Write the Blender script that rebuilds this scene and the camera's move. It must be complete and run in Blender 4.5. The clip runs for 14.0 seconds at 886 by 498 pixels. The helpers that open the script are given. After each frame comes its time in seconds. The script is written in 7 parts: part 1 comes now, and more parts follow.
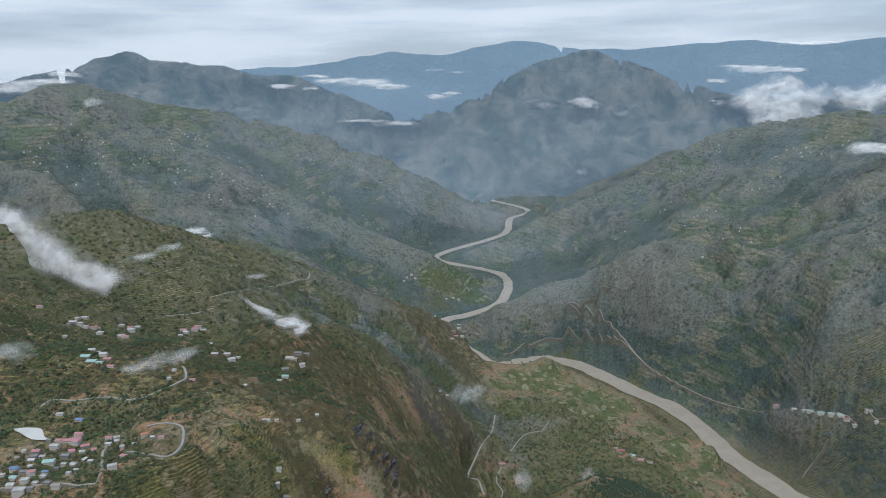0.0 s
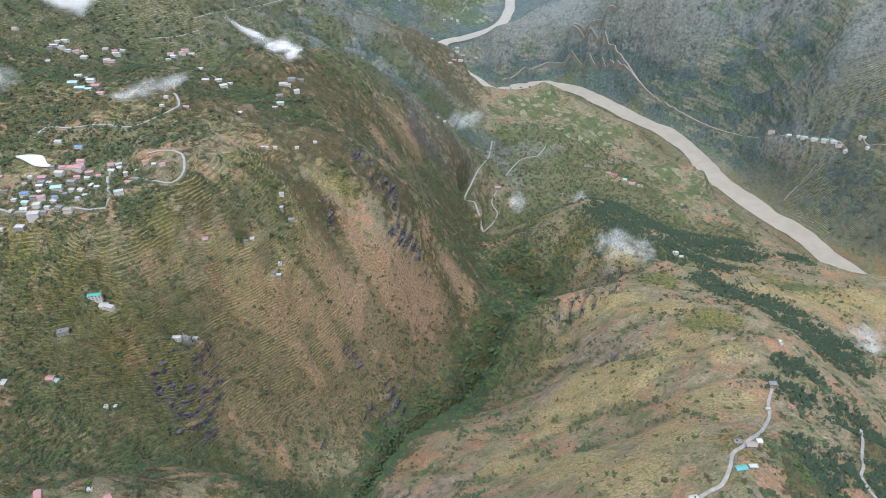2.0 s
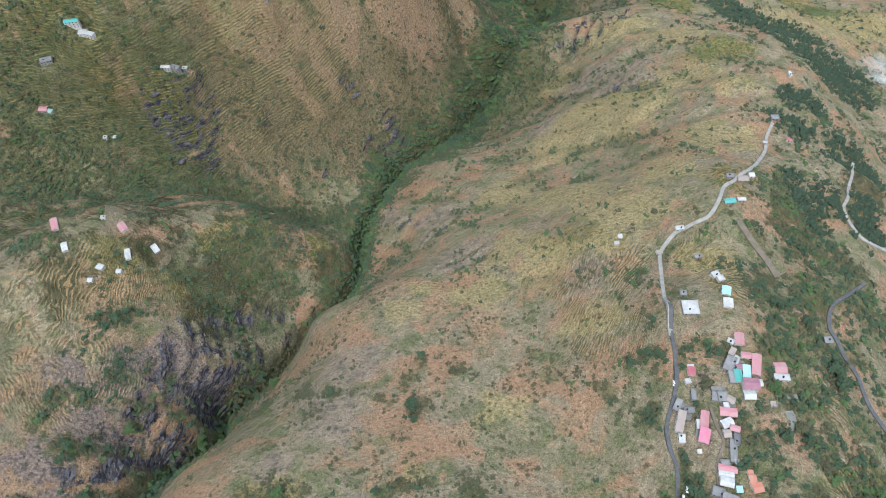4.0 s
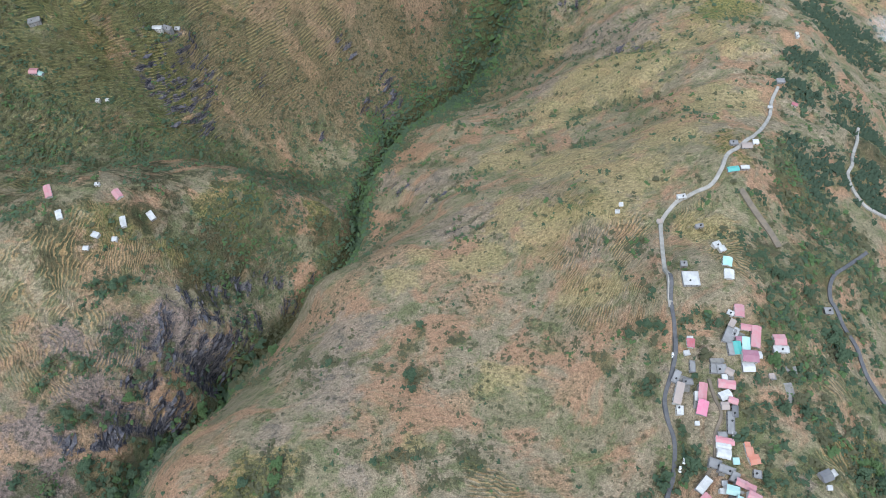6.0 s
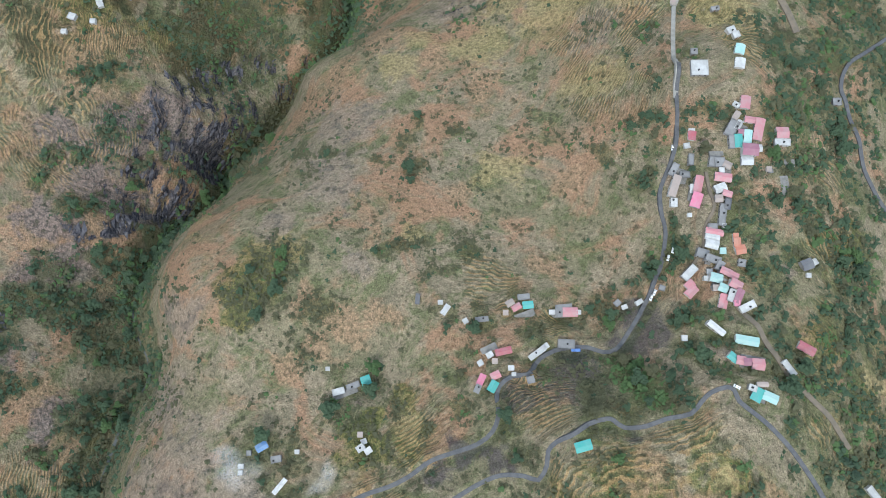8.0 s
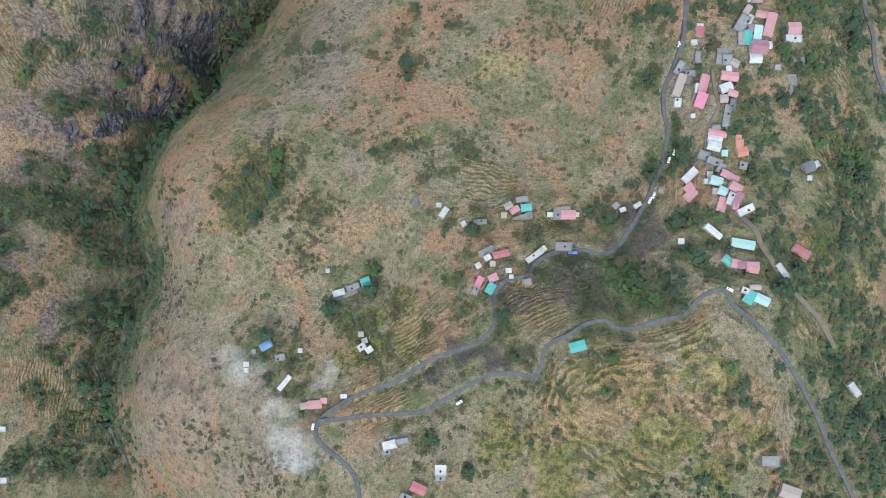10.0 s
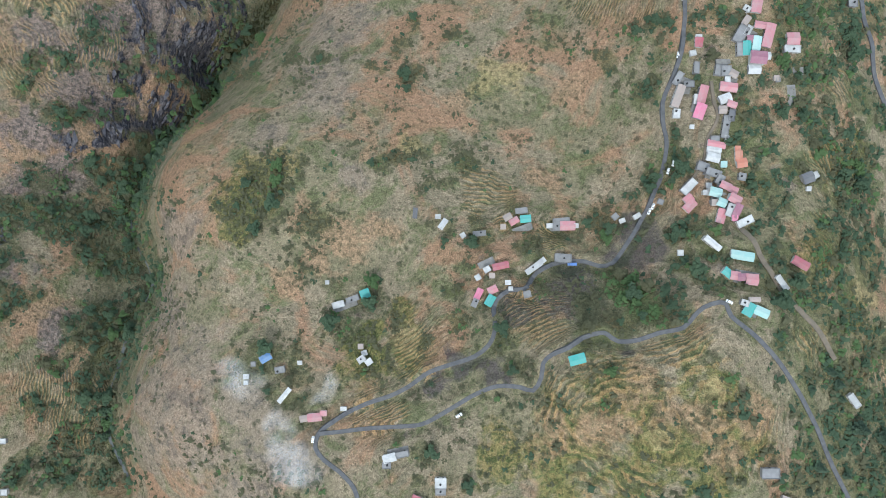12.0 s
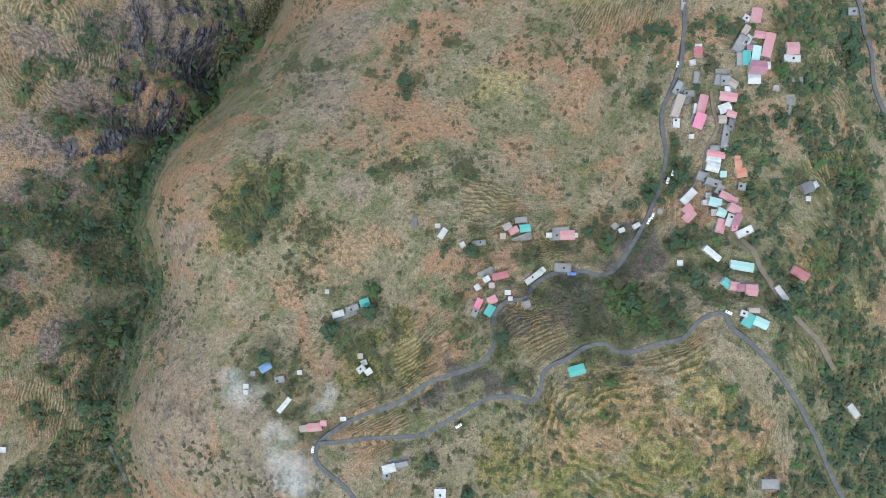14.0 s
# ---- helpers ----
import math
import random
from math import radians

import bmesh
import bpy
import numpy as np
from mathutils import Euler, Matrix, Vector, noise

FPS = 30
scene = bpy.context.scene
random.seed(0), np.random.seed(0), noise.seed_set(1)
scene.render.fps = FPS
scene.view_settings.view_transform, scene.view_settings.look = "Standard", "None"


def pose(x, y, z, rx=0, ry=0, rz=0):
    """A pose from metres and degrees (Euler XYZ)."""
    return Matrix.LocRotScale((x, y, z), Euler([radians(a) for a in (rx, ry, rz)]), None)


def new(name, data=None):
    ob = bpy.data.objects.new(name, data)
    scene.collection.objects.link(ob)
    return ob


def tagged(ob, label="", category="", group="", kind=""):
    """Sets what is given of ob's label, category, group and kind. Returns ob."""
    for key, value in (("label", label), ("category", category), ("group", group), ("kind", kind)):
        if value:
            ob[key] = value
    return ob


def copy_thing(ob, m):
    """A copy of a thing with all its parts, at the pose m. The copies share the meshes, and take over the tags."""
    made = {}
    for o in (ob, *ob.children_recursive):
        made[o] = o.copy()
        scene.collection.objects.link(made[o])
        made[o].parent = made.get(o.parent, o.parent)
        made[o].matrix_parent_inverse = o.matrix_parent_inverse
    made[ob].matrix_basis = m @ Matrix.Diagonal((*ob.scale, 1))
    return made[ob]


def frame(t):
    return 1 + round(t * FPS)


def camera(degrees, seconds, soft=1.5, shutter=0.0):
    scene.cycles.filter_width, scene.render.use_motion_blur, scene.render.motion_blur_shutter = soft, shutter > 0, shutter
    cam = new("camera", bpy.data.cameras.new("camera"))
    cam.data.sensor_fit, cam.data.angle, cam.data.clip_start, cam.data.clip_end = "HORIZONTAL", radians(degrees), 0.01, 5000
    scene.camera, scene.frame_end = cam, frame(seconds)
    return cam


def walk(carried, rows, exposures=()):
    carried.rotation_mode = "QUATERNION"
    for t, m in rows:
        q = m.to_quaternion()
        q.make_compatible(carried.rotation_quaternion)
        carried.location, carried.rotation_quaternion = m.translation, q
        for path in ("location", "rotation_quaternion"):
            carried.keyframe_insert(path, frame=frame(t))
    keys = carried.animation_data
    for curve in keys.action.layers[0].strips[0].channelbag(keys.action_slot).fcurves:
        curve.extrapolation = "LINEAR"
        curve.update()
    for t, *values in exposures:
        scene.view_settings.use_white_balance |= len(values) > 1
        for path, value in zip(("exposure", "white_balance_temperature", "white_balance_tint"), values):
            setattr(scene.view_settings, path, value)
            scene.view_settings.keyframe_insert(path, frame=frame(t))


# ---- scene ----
# ---- camera: a drone that drifts slowly forward and tilts from the far ridges to straight down ----
cam = camera(65.02, 14.0, soft=0.7)
EYE = 1250.0
# seconds, place (height from EYE), then yaw, pitch and roll in degrees
PATH = [
    (0.0, 0.0, 0.0, 0.0, 0.0, -14.53, -0.46), (0.5, 0.2, 3.3, -0.4, -0.05, -25.07, -0.34),
    (1.0, 0.5, 6.6, -0.7, -0.04, -32.45, -0.42), (1.5, 0.7, 9.9, -1.1, -0.02, -34.15, -0.45),
    (2.0, 0.9, 13.0, -1.4, 0.01, -36.94, -0.42), (2.5, 1.1, 16.1, -1.7, 0.06, -44.09, -0.49),
    (3.0, 1.3, 19.2, -2.0, 0.13, -56.19, -0.43), (3.5, 1.5, 22.2, -2.3, 0.15, -56.53, -0.40),
    (3.7, 1.6, 23.3, -2.4, 0.15, -58.40, -0.40), (5.8, 2.3, 35.1, -3.3, 0.08, -61.20, -0.33),
    (6.0, 2.4, 36.2, -3.4, 0.07, -62.74, -0.32), (6.5, 2.6, 38.8, -3.6, 0.11, -64.90, -0.30),
    (7.0, 2.7, 41.4, -3.7, 0.19, -78.92, -0.41), (7.5, 2.9, 43.9, -3.9, 0.23, -80.87, -0.44),
    (8.0, 3.0, 46.3, -4.0, 0.22, -80.80, -0.44), (8.5, 3.2, 48.7, -4.1, 0.13, -82.93, -0.35),
    (9.0, 3.3, 51.0, -4.2, 0.0, -89.85, -0.23), (11.5, 3.9, 61.7, -4.4, 0.0, -89.93, -0.45),
    (12.0, 4.0, 63.6, -4.4, 0.0, -89.95, -0.49), (12.5, 4.1, 65.5, -4.3, 0.0, -89.98, -0.53),
    (13.0, 4.1, 67.3, -4.3, 0.0, -90.0, -0.52), (13.5, 4.2, 69.1, -4.2, 0.0, -90.04, -0.50),
    (14.0, 4.3, 70.8, -4.1, 0.0, -90.05, -0.50),
]
# the clip's camera opens up as the bright sky leaves its picture
EXPOSURES = [(0.0, -0.48, 5950, 9), (0.5, -0.43, 5900, 13), (1.0, 0.05, 5950, 17), (1.5, 0.29, 5850, 14), (2.0, 0.38, 5850, 11), (2.5, 0.4, 5850, 10), (3.5, 0.42, 5850, 8), (6.5, 0.42, 5650, 9), (7.5, 0.3, 5750, 6), (14.0, 0.27, 5750, 5)]


def drone(x, y, z, yaw, pitch, roll):
    return pose(x, y, z, 90 + pitch, 0, yaw) @ pose(0, 0, 0, 0, 0, roll)


walk(cam, [(t, drone(x, y, EYE + z, yaw, pitch, roll)) for t, x, y, z, yaw, pitch, roll in PATH], EXPOSURES)

# ---- sky and sun: bright broken overcast over the valley ----
SUN_UP, SUN_TURN = 60.0, 196.0          # degrees above the horizon, compass turn
world = bpy.data.worlds.new("overcast_sky")
scene.world = world
world.use_nodes = True
wn, wl = world.node_tree.nodes, world.node_tree.links
wn.clear()
sky = wn.new("ShaderNodeTexSky")
sky.sky_type = "NISHITA"
sky.sun_disc = False
sky.sun_elevation, sky.sun_rotation = radians(SUN_UP), radians(SUN_TURN)
sky.altitude, sky.air_density, sky.dust_density = 1800, 1.0, 2.5
clear_bg = wn.new("ShaderNodeBackground")
clear_bg.inputs[1].default_value = 0.08
wl.new(sky.outputs[0], clear_bg.inputs[0])
cloud_bg = wn.new("ShaderNodeBackground")
# an overcast sky is about three times as bright overhead as at the horizon
co = wn.new("ShaderNodeTexCoord")
updown = wn.new("ShaderNodeSeparateXYZ")
wl.new(co.outputs["Generated"], updown.inputs[0])
lift = wn.new("ShaderNodeMapRange")
lift.inputs[1].default_value, lift.inputs[2].default_value = 0.0, 1.0
lift.inputs[3].default_value, lift.inputs[4].default_value = 1.16, 1.65
wl.new(updown.outputs[2], lift.inputs[0])
wl.new(lift.outputs[0], cloud_bg.inputs[1])
flat = wn.new("ShaderNodeMapping")
flat.inputs["Scale"].default_value = (1.0, 1.0, 9.0)
wl.new(co.outputs["Generated"], flat.inputs[0])
grey = wn.new("ShaderNodeTexNoise")
grey.inputs["Scale"].default_value, grey.inputs["Detail"].default_value = 2.6, 6
wl.new(flat.outputs[0], grey.inputs[0])
tone = wn.new("ShaderNodeValToRGB")
tone.color_ramp.elements[0].position, tone.color_ramp.elements[0].color = 0.36, (0.68, 0.77, 0.88, 1)
tone.color_ramp.elements[1].position, tone.color_ramp.elements[1].color = 0.62, (0.88, 0.94, 1.0, 1)
wl.new(grey.outputs["Fac"], tone.inputs[0])
wl.new(tone.outputs[0], cloud_bg.inputs[0])
cover = wn.new("ShaderNodeValToRGB")
cover.color_ramp.elements[0].position, cover.color_ramp.elements[0].color = 0.30, (0.55, 0.55, 0.55, 1)
cover.color_ramp.elements[1].position, cover.color_ramp.elements[1].color = 0.55, (0.97, 0.97, 0.97, 1)
wl.new(grey.outputs["Fac"], cover.inputs[0])
blend = wn.new("ShaderNodeMixShader")
wl.new(cover.outputs[0], blend.inputs[0])
wl.new(clear_bg.outputs[0], blend.inputs[1])
wl.new(cloud_bg.outputs[0], blend.inputs[2])
wout = wn.new("ShaderNodeOutputWorld")
wl.new(blend.outputs[0], wout.inputs[0])

sun = new("sun", bpy.data.lights.new("sun", "SUN"))
sun.data.energy, sun.data.angle, sun.data.color = 2.3, radians(10), (1.0, 0.93, 0.82)
sun.matrix_world = pose(0, 0, 3000, 90 - SUN_UP, 0, 180 - SUN_TURN)


# ---- materials ----
def material(name):
    m = bpy.data.materials.new(name)
    m.use_nodes = True
    m.node_tree.nodes.clear()
    return m, m.node_tree


def node(tree, kind, **values):
    n = tree.nodes.new("ShaderNode" + kind)
    for key, value in values.items():
        socket = n.inputs[key.replace("_", " ")] if key.replace("_", " ") in n.inputs else n.inputs[int(key[1:])]
        if isinstance(value, bpy.types.NodeSocket):
            tree.links.new(value, socket)
        else:
            socket.default_value = value
    return n


def arith(tree, op, a, b=0.0, c=0.0):
    n = tree.nodes.new("ShaderNodeMath")
    n.operation = op
    for socket, value in zip(n.inputs, (a, b, c)):
        if isinstance(value, bpy.types.NodeSocket):
            tree.links.new(value, socket)
        else:
            socket.default_value = value
    return n.outputs[0]


def ramp(tree, value, lo, hi, to_lo=0.0, to_hi=1.0):
    n = tree.nodes.new("ShaderNodeMapRange")
    n.interpolation_type = "SMOOTHSTEP"
    tree.links.new(value, n.inputs[0])
    for socket, v in zip(n.inputs[1:5], (lo, hi, to_lo, to_hi)):
        socket.default_value = v
    return n.outputs[0]


def mix(tree, fac, a, b):
    n = tree.nodes.new("ShaderNodeMix")
    n.data_type = "RGBA"
    for socket, value in ((n.inputs[0], fac), (n.inputs[6], a), (n.inputs[7], b)):
        if isinstance(value, bpy.types.NodeSocket):
            tree.links.new(value, socket)
        else:
            socket.default_value = (*value, 1) if isinstance(value, tuple) and len(value) == 3 else value
    return n.outputs[2]


def noise_at(tree, scale, detail=4.0, rough=0.55, where=None, warp=0.0):
    n = tree.nodes.new("ShaderNodeTexNoise")
    n.inputs["Scale"].default_value, n.inputs["Detail"].default_value = scale, detail
    n.inputs["Roughness"].default_value, n.inputs["Distortion"].default_value = rough, warp
    tree.links.new(where or node(tree, "NewGeometry").outputs["Position"], n.inputs["Vector"])
    return n.outputs["Fac"]


def finish(tree, colour, rough=0.9, bump=None, strength=0.5, distance=1.0, metal=0.0, gloss=0.3):
    p = tree.nodes.new("ShaderNodeBsdfPrincipled")
    for key, value in (("Base Color", colour), ("Roughness", rough), ("Metallic", metal), ("Specular IOR Level", gloss)):
        if isinstance(value, bpy.types.NodeSocket):
            tree.links.new(value, p.inputs[key])
        else:
            p.inputs[key].default_value = (*value, 1) if isinstance(value, tuple) else value
    if bump is not None:
        b = node(tree, "Bump", Strength=strength, Distance=distance, Height=bump)
        tree.links.new(b.outputs[0], p.inputs["Normal"])
    out = tree.nodes.new("ShaderNodeOutputMaterial")
    tree.links.new(p.outputs[0], out.inputs[0])
    return p


def spread_of(name, colour, other, scale, rough=0.9, bump=0.4, gloss=0.3, detail=5):
    """A surface of two mottled tones, with fine relief."""
    m, t = material(name)
    a, b = noise_at(t, scale, detail, 0.6), noise_at(t, scale * 9, 4, 0.6)
    tone = mix(t, ramp(t, a, 0.35, 0.65), colour, other)
    tone = mix(t, ramp(t, b, 0.3, 0.75, 0.0, 0.35), tone, tuple(0.55 * c for c in colour))
    finish(t, tone, rough, b, bump, 0.3 / scale * 0.2, 0.0, gloss)
    return m


def ground_material():
    m, t = material("valley_ground")
    att = {}
    for name, keys in (("cover_a", ("lush", "red", "yellow")), ("cover_b", ("rock", "fine", "wide")), ("cover_c", ("field", "bare", "burnt")), ("cover_d", ("olive", "mauve", "dun"))):
        a = t.nodes.new("ShaderNodeAttribute")
        a.attribute_name = name
        s = node(t, "SeparateColor", Color=a.outputs["Color"])
        for k, key in enumerate(keys):
            att[key] = s.outputs[k]
    lie = t.nodes.new("ShaderNodeAttribute")
    lie.attribute_name = "lie"
    sep = node(t, "SeparateColor", Color=lie.outputs["Color"])
    alt, wild, hollow = sep.outputs
    place = node(t, "NewGeometry").outputs["Position"]
    xyz = node(t, "SeparateXYZ", Vector=place)

    def contour(flat, up):
        """Coordinates that run on along the contours of the slope."""
        return node(t, "CombineXYZ", X=arith(t, "MULTIPLY", xyz.outputs[0], flat), Y=arith(t, "MULTIPLY", xyz.outputs[1], flat), Z=arith(t, "MULTIPLY", alt, up)).outputs[0]

    big, mid = noise_at(t, 0.011, 5, 0.6, place, 0.4), noise_at(t, 0.06, 6, 0.68, place, 0.3)
    small, grain = noise_at(t, 0.35, 5, 0.72, place), noise_at(t, 1.5, 3, 0.75, place)
    streak, thread = noise_at(t, 1.0, 5, 0.68, contour(0.05, 0.34)), noise_at(t, 1.0, 4, 0.7, contour(0.16, 1.1), 0.5)
    worked = arith(t, "ADD", 0.26, arith(t, "MULTIPLY", 0.74, arith(t, "MAXIMUM", att["fine"], att["wide"])))
    # dry grass that turns between straw, olive and rust
    grass = mix(t, ramp(t, mid, 0.36, 0.62), (0.208, 0.174, 0.116), (0.316, 0.252, 0.172))
    grass = mix(t, ramp(t, big, 0.46, 0.58, 0.0, 0.5), grass, (0.185, 0.175, 0.092))
    grass = mix(t, ramp(t, noise_at(t, 0.045, 6, 0.72, place, 0.6), 0.47, 0.60, 0.0, 0.8), grass, (0.128, 0.142, 0.064))
    grass = mix(t, ramp(t, noise_at(t, 0.016, 6, 0.68, place, 0.8), 0.49, 0.60, 0.0, 0.85), grass, (0.345, 0.202, 0.124))
    grass = mix(t, arith(t, "MULTIPLY", worked, ramp(t, streak, 0.52, 0.60, 0.0, 0.65)), grass, (0.110, 0.116, 0.060))
    grass = mix(t, arith(t, "MULTIPLY", worked, ramp(t, streak, 0.46, 0.38, 0.0, 0.6)), grass, (0.350, 0.278, 0.190))

    fibre = noise_at(t, 1.0, 4, 0.7, contour(0.22, 1.9), 0.4)
    grass = mix(t, arith(t, "MULTIPLY", worked, ramp(t, fibre, 0.52, 0.60, 0.0, 0.55)), grass, (0.108, 0.096, 0.060))
    grass = mix(t, arith(t, "MULTIPLY", worked, ramp(t, fibre, 0.46, 0.39, 0.0, 0.5)), grass, (0.365, 0.285, 0.190))

    def laid(mask, edge, colour, amount=1.0):
        lifted = arith(t, "ADD", mask, arith(t, "MULTIPLY", arith(t, "SUBTRACT", edge, 0.5), 2.3))
        return mix(t, ramp(t, lifted, 0.38, 0.80, 0.0, amount), grass, colour)

    tuft = ramp(t, small, 0.40, 0.62)
    grass = laid(att["olive"], mid, mix(t, tuft, mix(t, ramp(t, big, 0.4, 0.6), (0.188, 0.166, 0.060), (0.250, 0.176, 0.080)), (0.086, 0.108, 0.034)), 0.9)
    grass = laid(att["dun"], mid, mix(t, ramp(t, mid, 0.40, 0.62), (0.106, 0.082, 0.042), (0.054, 0.058, 0.031)), 0.9)
    grass = laid(arith(t, "SUBTRACT", att["yellow"], arith(t, "MULTIPLY", att["dun"], 0.65)), mid, mix(t, ramp(t, small, 0.38, 0.64), (0.354, 0.276, 0.138), (0.252, 0.208, 0.098)), 0.75)
    grass = laid(att["red"], mid, mix(t, ramp(t, small, 0.38, 0.64), (0.350, 0.226, 0.138), (0.226, 0.164, 0.100)), 0.82)
    grass = laid(att["mauve"], mid, mix(t, ramp(t, small, 0.40, 0.62), (0.222, 0.170, 0.152), (0.124, 0.108, 0.102)), 0.8)
    blotch = ramp(t, noise_at(t, 0.10, 5, 0.68, place, 0.3), 0.46, 0.62)
    grass = laid(att["bare"], mid, mix(t, blotch, (0.288, 0.226, 0.166), (0.166, 0.138, 0.112)), 0.85)
    grass = laid(att["burnt"], mid, mix(t, ramp(t, small, 0.42, 0.60), (0.076, 0.063, 0.066), (0.138, 0.122, 0.104)), 0.85)
    # wild slopes farther off: grey thorn scrub over dark rock and soil, its blue cast painted-in haze
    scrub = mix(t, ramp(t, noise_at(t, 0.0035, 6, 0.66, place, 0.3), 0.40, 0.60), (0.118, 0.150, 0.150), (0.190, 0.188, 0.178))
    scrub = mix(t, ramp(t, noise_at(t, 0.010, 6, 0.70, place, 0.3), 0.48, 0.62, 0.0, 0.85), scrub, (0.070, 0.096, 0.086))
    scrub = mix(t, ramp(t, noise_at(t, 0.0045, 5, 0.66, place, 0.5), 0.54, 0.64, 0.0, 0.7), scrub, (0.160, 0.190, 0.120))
    # green growth in hollows, paler ridges: relief shading is put into the colour too
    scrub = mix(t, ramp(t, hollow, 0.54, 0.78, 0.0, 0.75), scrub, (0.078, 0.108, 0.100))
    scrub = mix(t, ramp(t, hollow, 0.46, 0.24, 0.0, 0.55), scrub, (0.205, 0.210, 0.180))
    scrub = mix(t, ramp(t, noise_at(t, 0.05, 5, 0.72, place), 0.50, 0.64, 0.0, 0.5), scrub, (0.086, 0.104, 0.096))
    lots = node(t, "TexVoronoi", Vector=contour(1.0, 3.0), Scale=0.014)
    lot = node(t, "SeparateColor", Color=lots.outputs["Color"])
    tilled = arith(t, "MULTIPLY", ramp(t, noise_at(t, 0.0022, 4, 0.6, place, 0.4), 0.46, 0.56), ramp(t, lot.outputs[2], 0.35, 0.5))
    scrub = mix(t, arith(t, "MULTIPLY", tilled, 0.6), scrub, mix(t, ramp(t, lot.outputs[0], 0.45, 0.55), (0.110, 0.150, 0.090), (0.240, 0.226, 0.160)))
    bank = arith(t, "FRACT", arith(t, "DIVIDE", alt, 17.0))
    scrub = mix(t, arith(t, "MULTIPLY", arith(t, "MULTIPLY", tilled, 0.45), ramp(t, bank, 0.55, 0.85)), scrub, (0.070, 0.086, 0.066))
    for scale, seen in ((0.045, 0.5), (0.09, 0.45)):
        dots = node(t, "TexVoronoi", Vector=place, Scale=scale)
        woody = ramp(t, noise_at(t, scale * 0.16, 5, 0.66, place, 0.3), 0.45, 0.58)
        scrub = mix(t, arith(t, "MULTIPLY", arith(t, "MULTIPLY", ramp(t, dots.outputs["Distance"], 0.50, 0.20), woody), seen), scrub, (0.036, 0.052, 0.042))
    # near grass likewise gets greener growth and gully shade in its colour
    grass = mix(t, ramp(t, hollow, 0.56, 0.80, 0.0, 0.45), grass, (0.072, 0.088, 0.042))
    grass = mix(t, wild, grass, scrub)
    # terraces: a grassy riser along every contour
    wob = arith(t, "ADD", arith(t, "MULTIPLY", arith(t, "SUBTRACT", mid, 0.5), 2.6), arith(t, "MULTIPLY", arith(t, "SUBTRACT", big, 0.5), 14.0))
    steps = None
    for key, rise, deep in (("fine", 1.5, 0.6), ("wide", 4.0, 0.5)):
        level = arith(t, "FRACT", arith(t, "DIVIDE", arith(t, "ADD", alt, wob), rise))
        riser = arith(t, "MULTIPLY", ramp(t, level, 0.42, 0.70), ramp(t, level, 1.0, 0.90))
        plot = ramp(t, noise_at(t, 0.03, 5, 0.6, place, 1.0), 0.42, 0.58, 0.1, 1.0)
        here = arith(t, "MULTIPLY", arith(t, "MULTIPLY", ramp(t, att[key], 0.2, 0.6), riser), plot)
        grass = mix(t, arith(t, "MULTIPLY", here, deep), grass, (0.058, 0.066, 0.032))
        cut = arith(t, "MULTIPLY", arith(t, "MULTIPLY", ramp(t, att[key], 0.2, 0.6), plot), arith(t, "MULTIPLY", level, 0.45 * rise))
        steps = cut if steps is None else arith(t, "ADD", steps, cut)
        straw = arith(t, "MULTIPLY", arith(t, "MULTIPLY", ramp(t, att[key], 0.2, 0.6), ramp(t, level, 0.36, 0.28)), plot)
        grass = mix(t, arith(t, "MULTIPLY", straw, 0.75 if key == "fine" else 0.6), grass, (0.320, 0.208, 0.098) if key == "fine" else (0.290, 0.240, 0.100))
    # bright crops in uneven strips by the river
    plots = node(t, "TexVoronoi", Vector=contour(1.0, 4.0), Scale=0.045)
    lot = node(t, "SeparateColor", Color=plots.outputs["Color"])
    crop = mix(t, ramp(t, lot.outputs[0], 0.68, 0.72), (0.094, 0.128, 0.054), (0.260, 0.240, 0.165))
    crop = mix(t, ramp(t, lot.outputs[1], 0.5, 0.6), crop, (0.070, 0.102, 0.040))
    grass = laid(att["field"], mid, crop, 0.8)
    # brush and undergrowth
    brush = mix(t, ramp(t, small, 0.38, 0.62), (0.084, 0.094, 0.042), (0.138, 0.140, 0.064))
    grass = laid(att["lush"], mid, brush, 0.66)
    for scale, seen, lo, hi in ((0.16, 0.7, 0.50, 0.60), (0.42, 0.65, 0.52, 0.62), (0.9, 0.5, 0.50, 0.60)):
        dots = node(t, "TexVoronoi", Vector=place, Scale=scale)
        spot = arith(t, "MULTIPLY", ramp(t, dots.outputs["Distance"], 0.46, 0.16), ramp(t, mid if scale < 0.3 else small, lo, hi))
        grass = mix(t, arith(t, "MULTIPLY", spot, seen), grass, (0.046, 0.056, 0.030))
    # dark broken rock in ledges, with tan grass between
    ledge = noise_at(t, 1.0, 7, 0.78, contour(0.09, 0.30), 0.8)
    stone = mix(t, ramp(t, ledge, 0.44, 0.54), (0.036, 0.038, 0.052), (0.130, 0.118, 0.122))
    stone = mix(t, ramp(t, ledge, 0.56, 0.66, 0.0, 0.9), stone, (0.255, 0.228, 0.226))
    cliff = arith(t, "ADD", arith(t, "MULTIPLY", att["rock"], 0.66), arith(t, "MULTIPLY", arith(t, "SUBTRACT", noise_at(t, 1.0, 6, 0.7, contour(0.04, 0.16)), 0.5), 2.6))
    grass = mix(t, arith(t, "MULTIPLY", ramp(t, cliff, 0.42, 0.60), ramp(t, att["rock"], 0.12, 0.4)), grass, stone)
    # blades, seed heads and clods: lighter and darker grain
    blades = noise_at(t, 0.75, 3, 0.8, place, 0.3)
    terraced = ramp(t, arith(t, "MAXIMUM", att["fine"], att["wide"]), 0.15, 0.55)
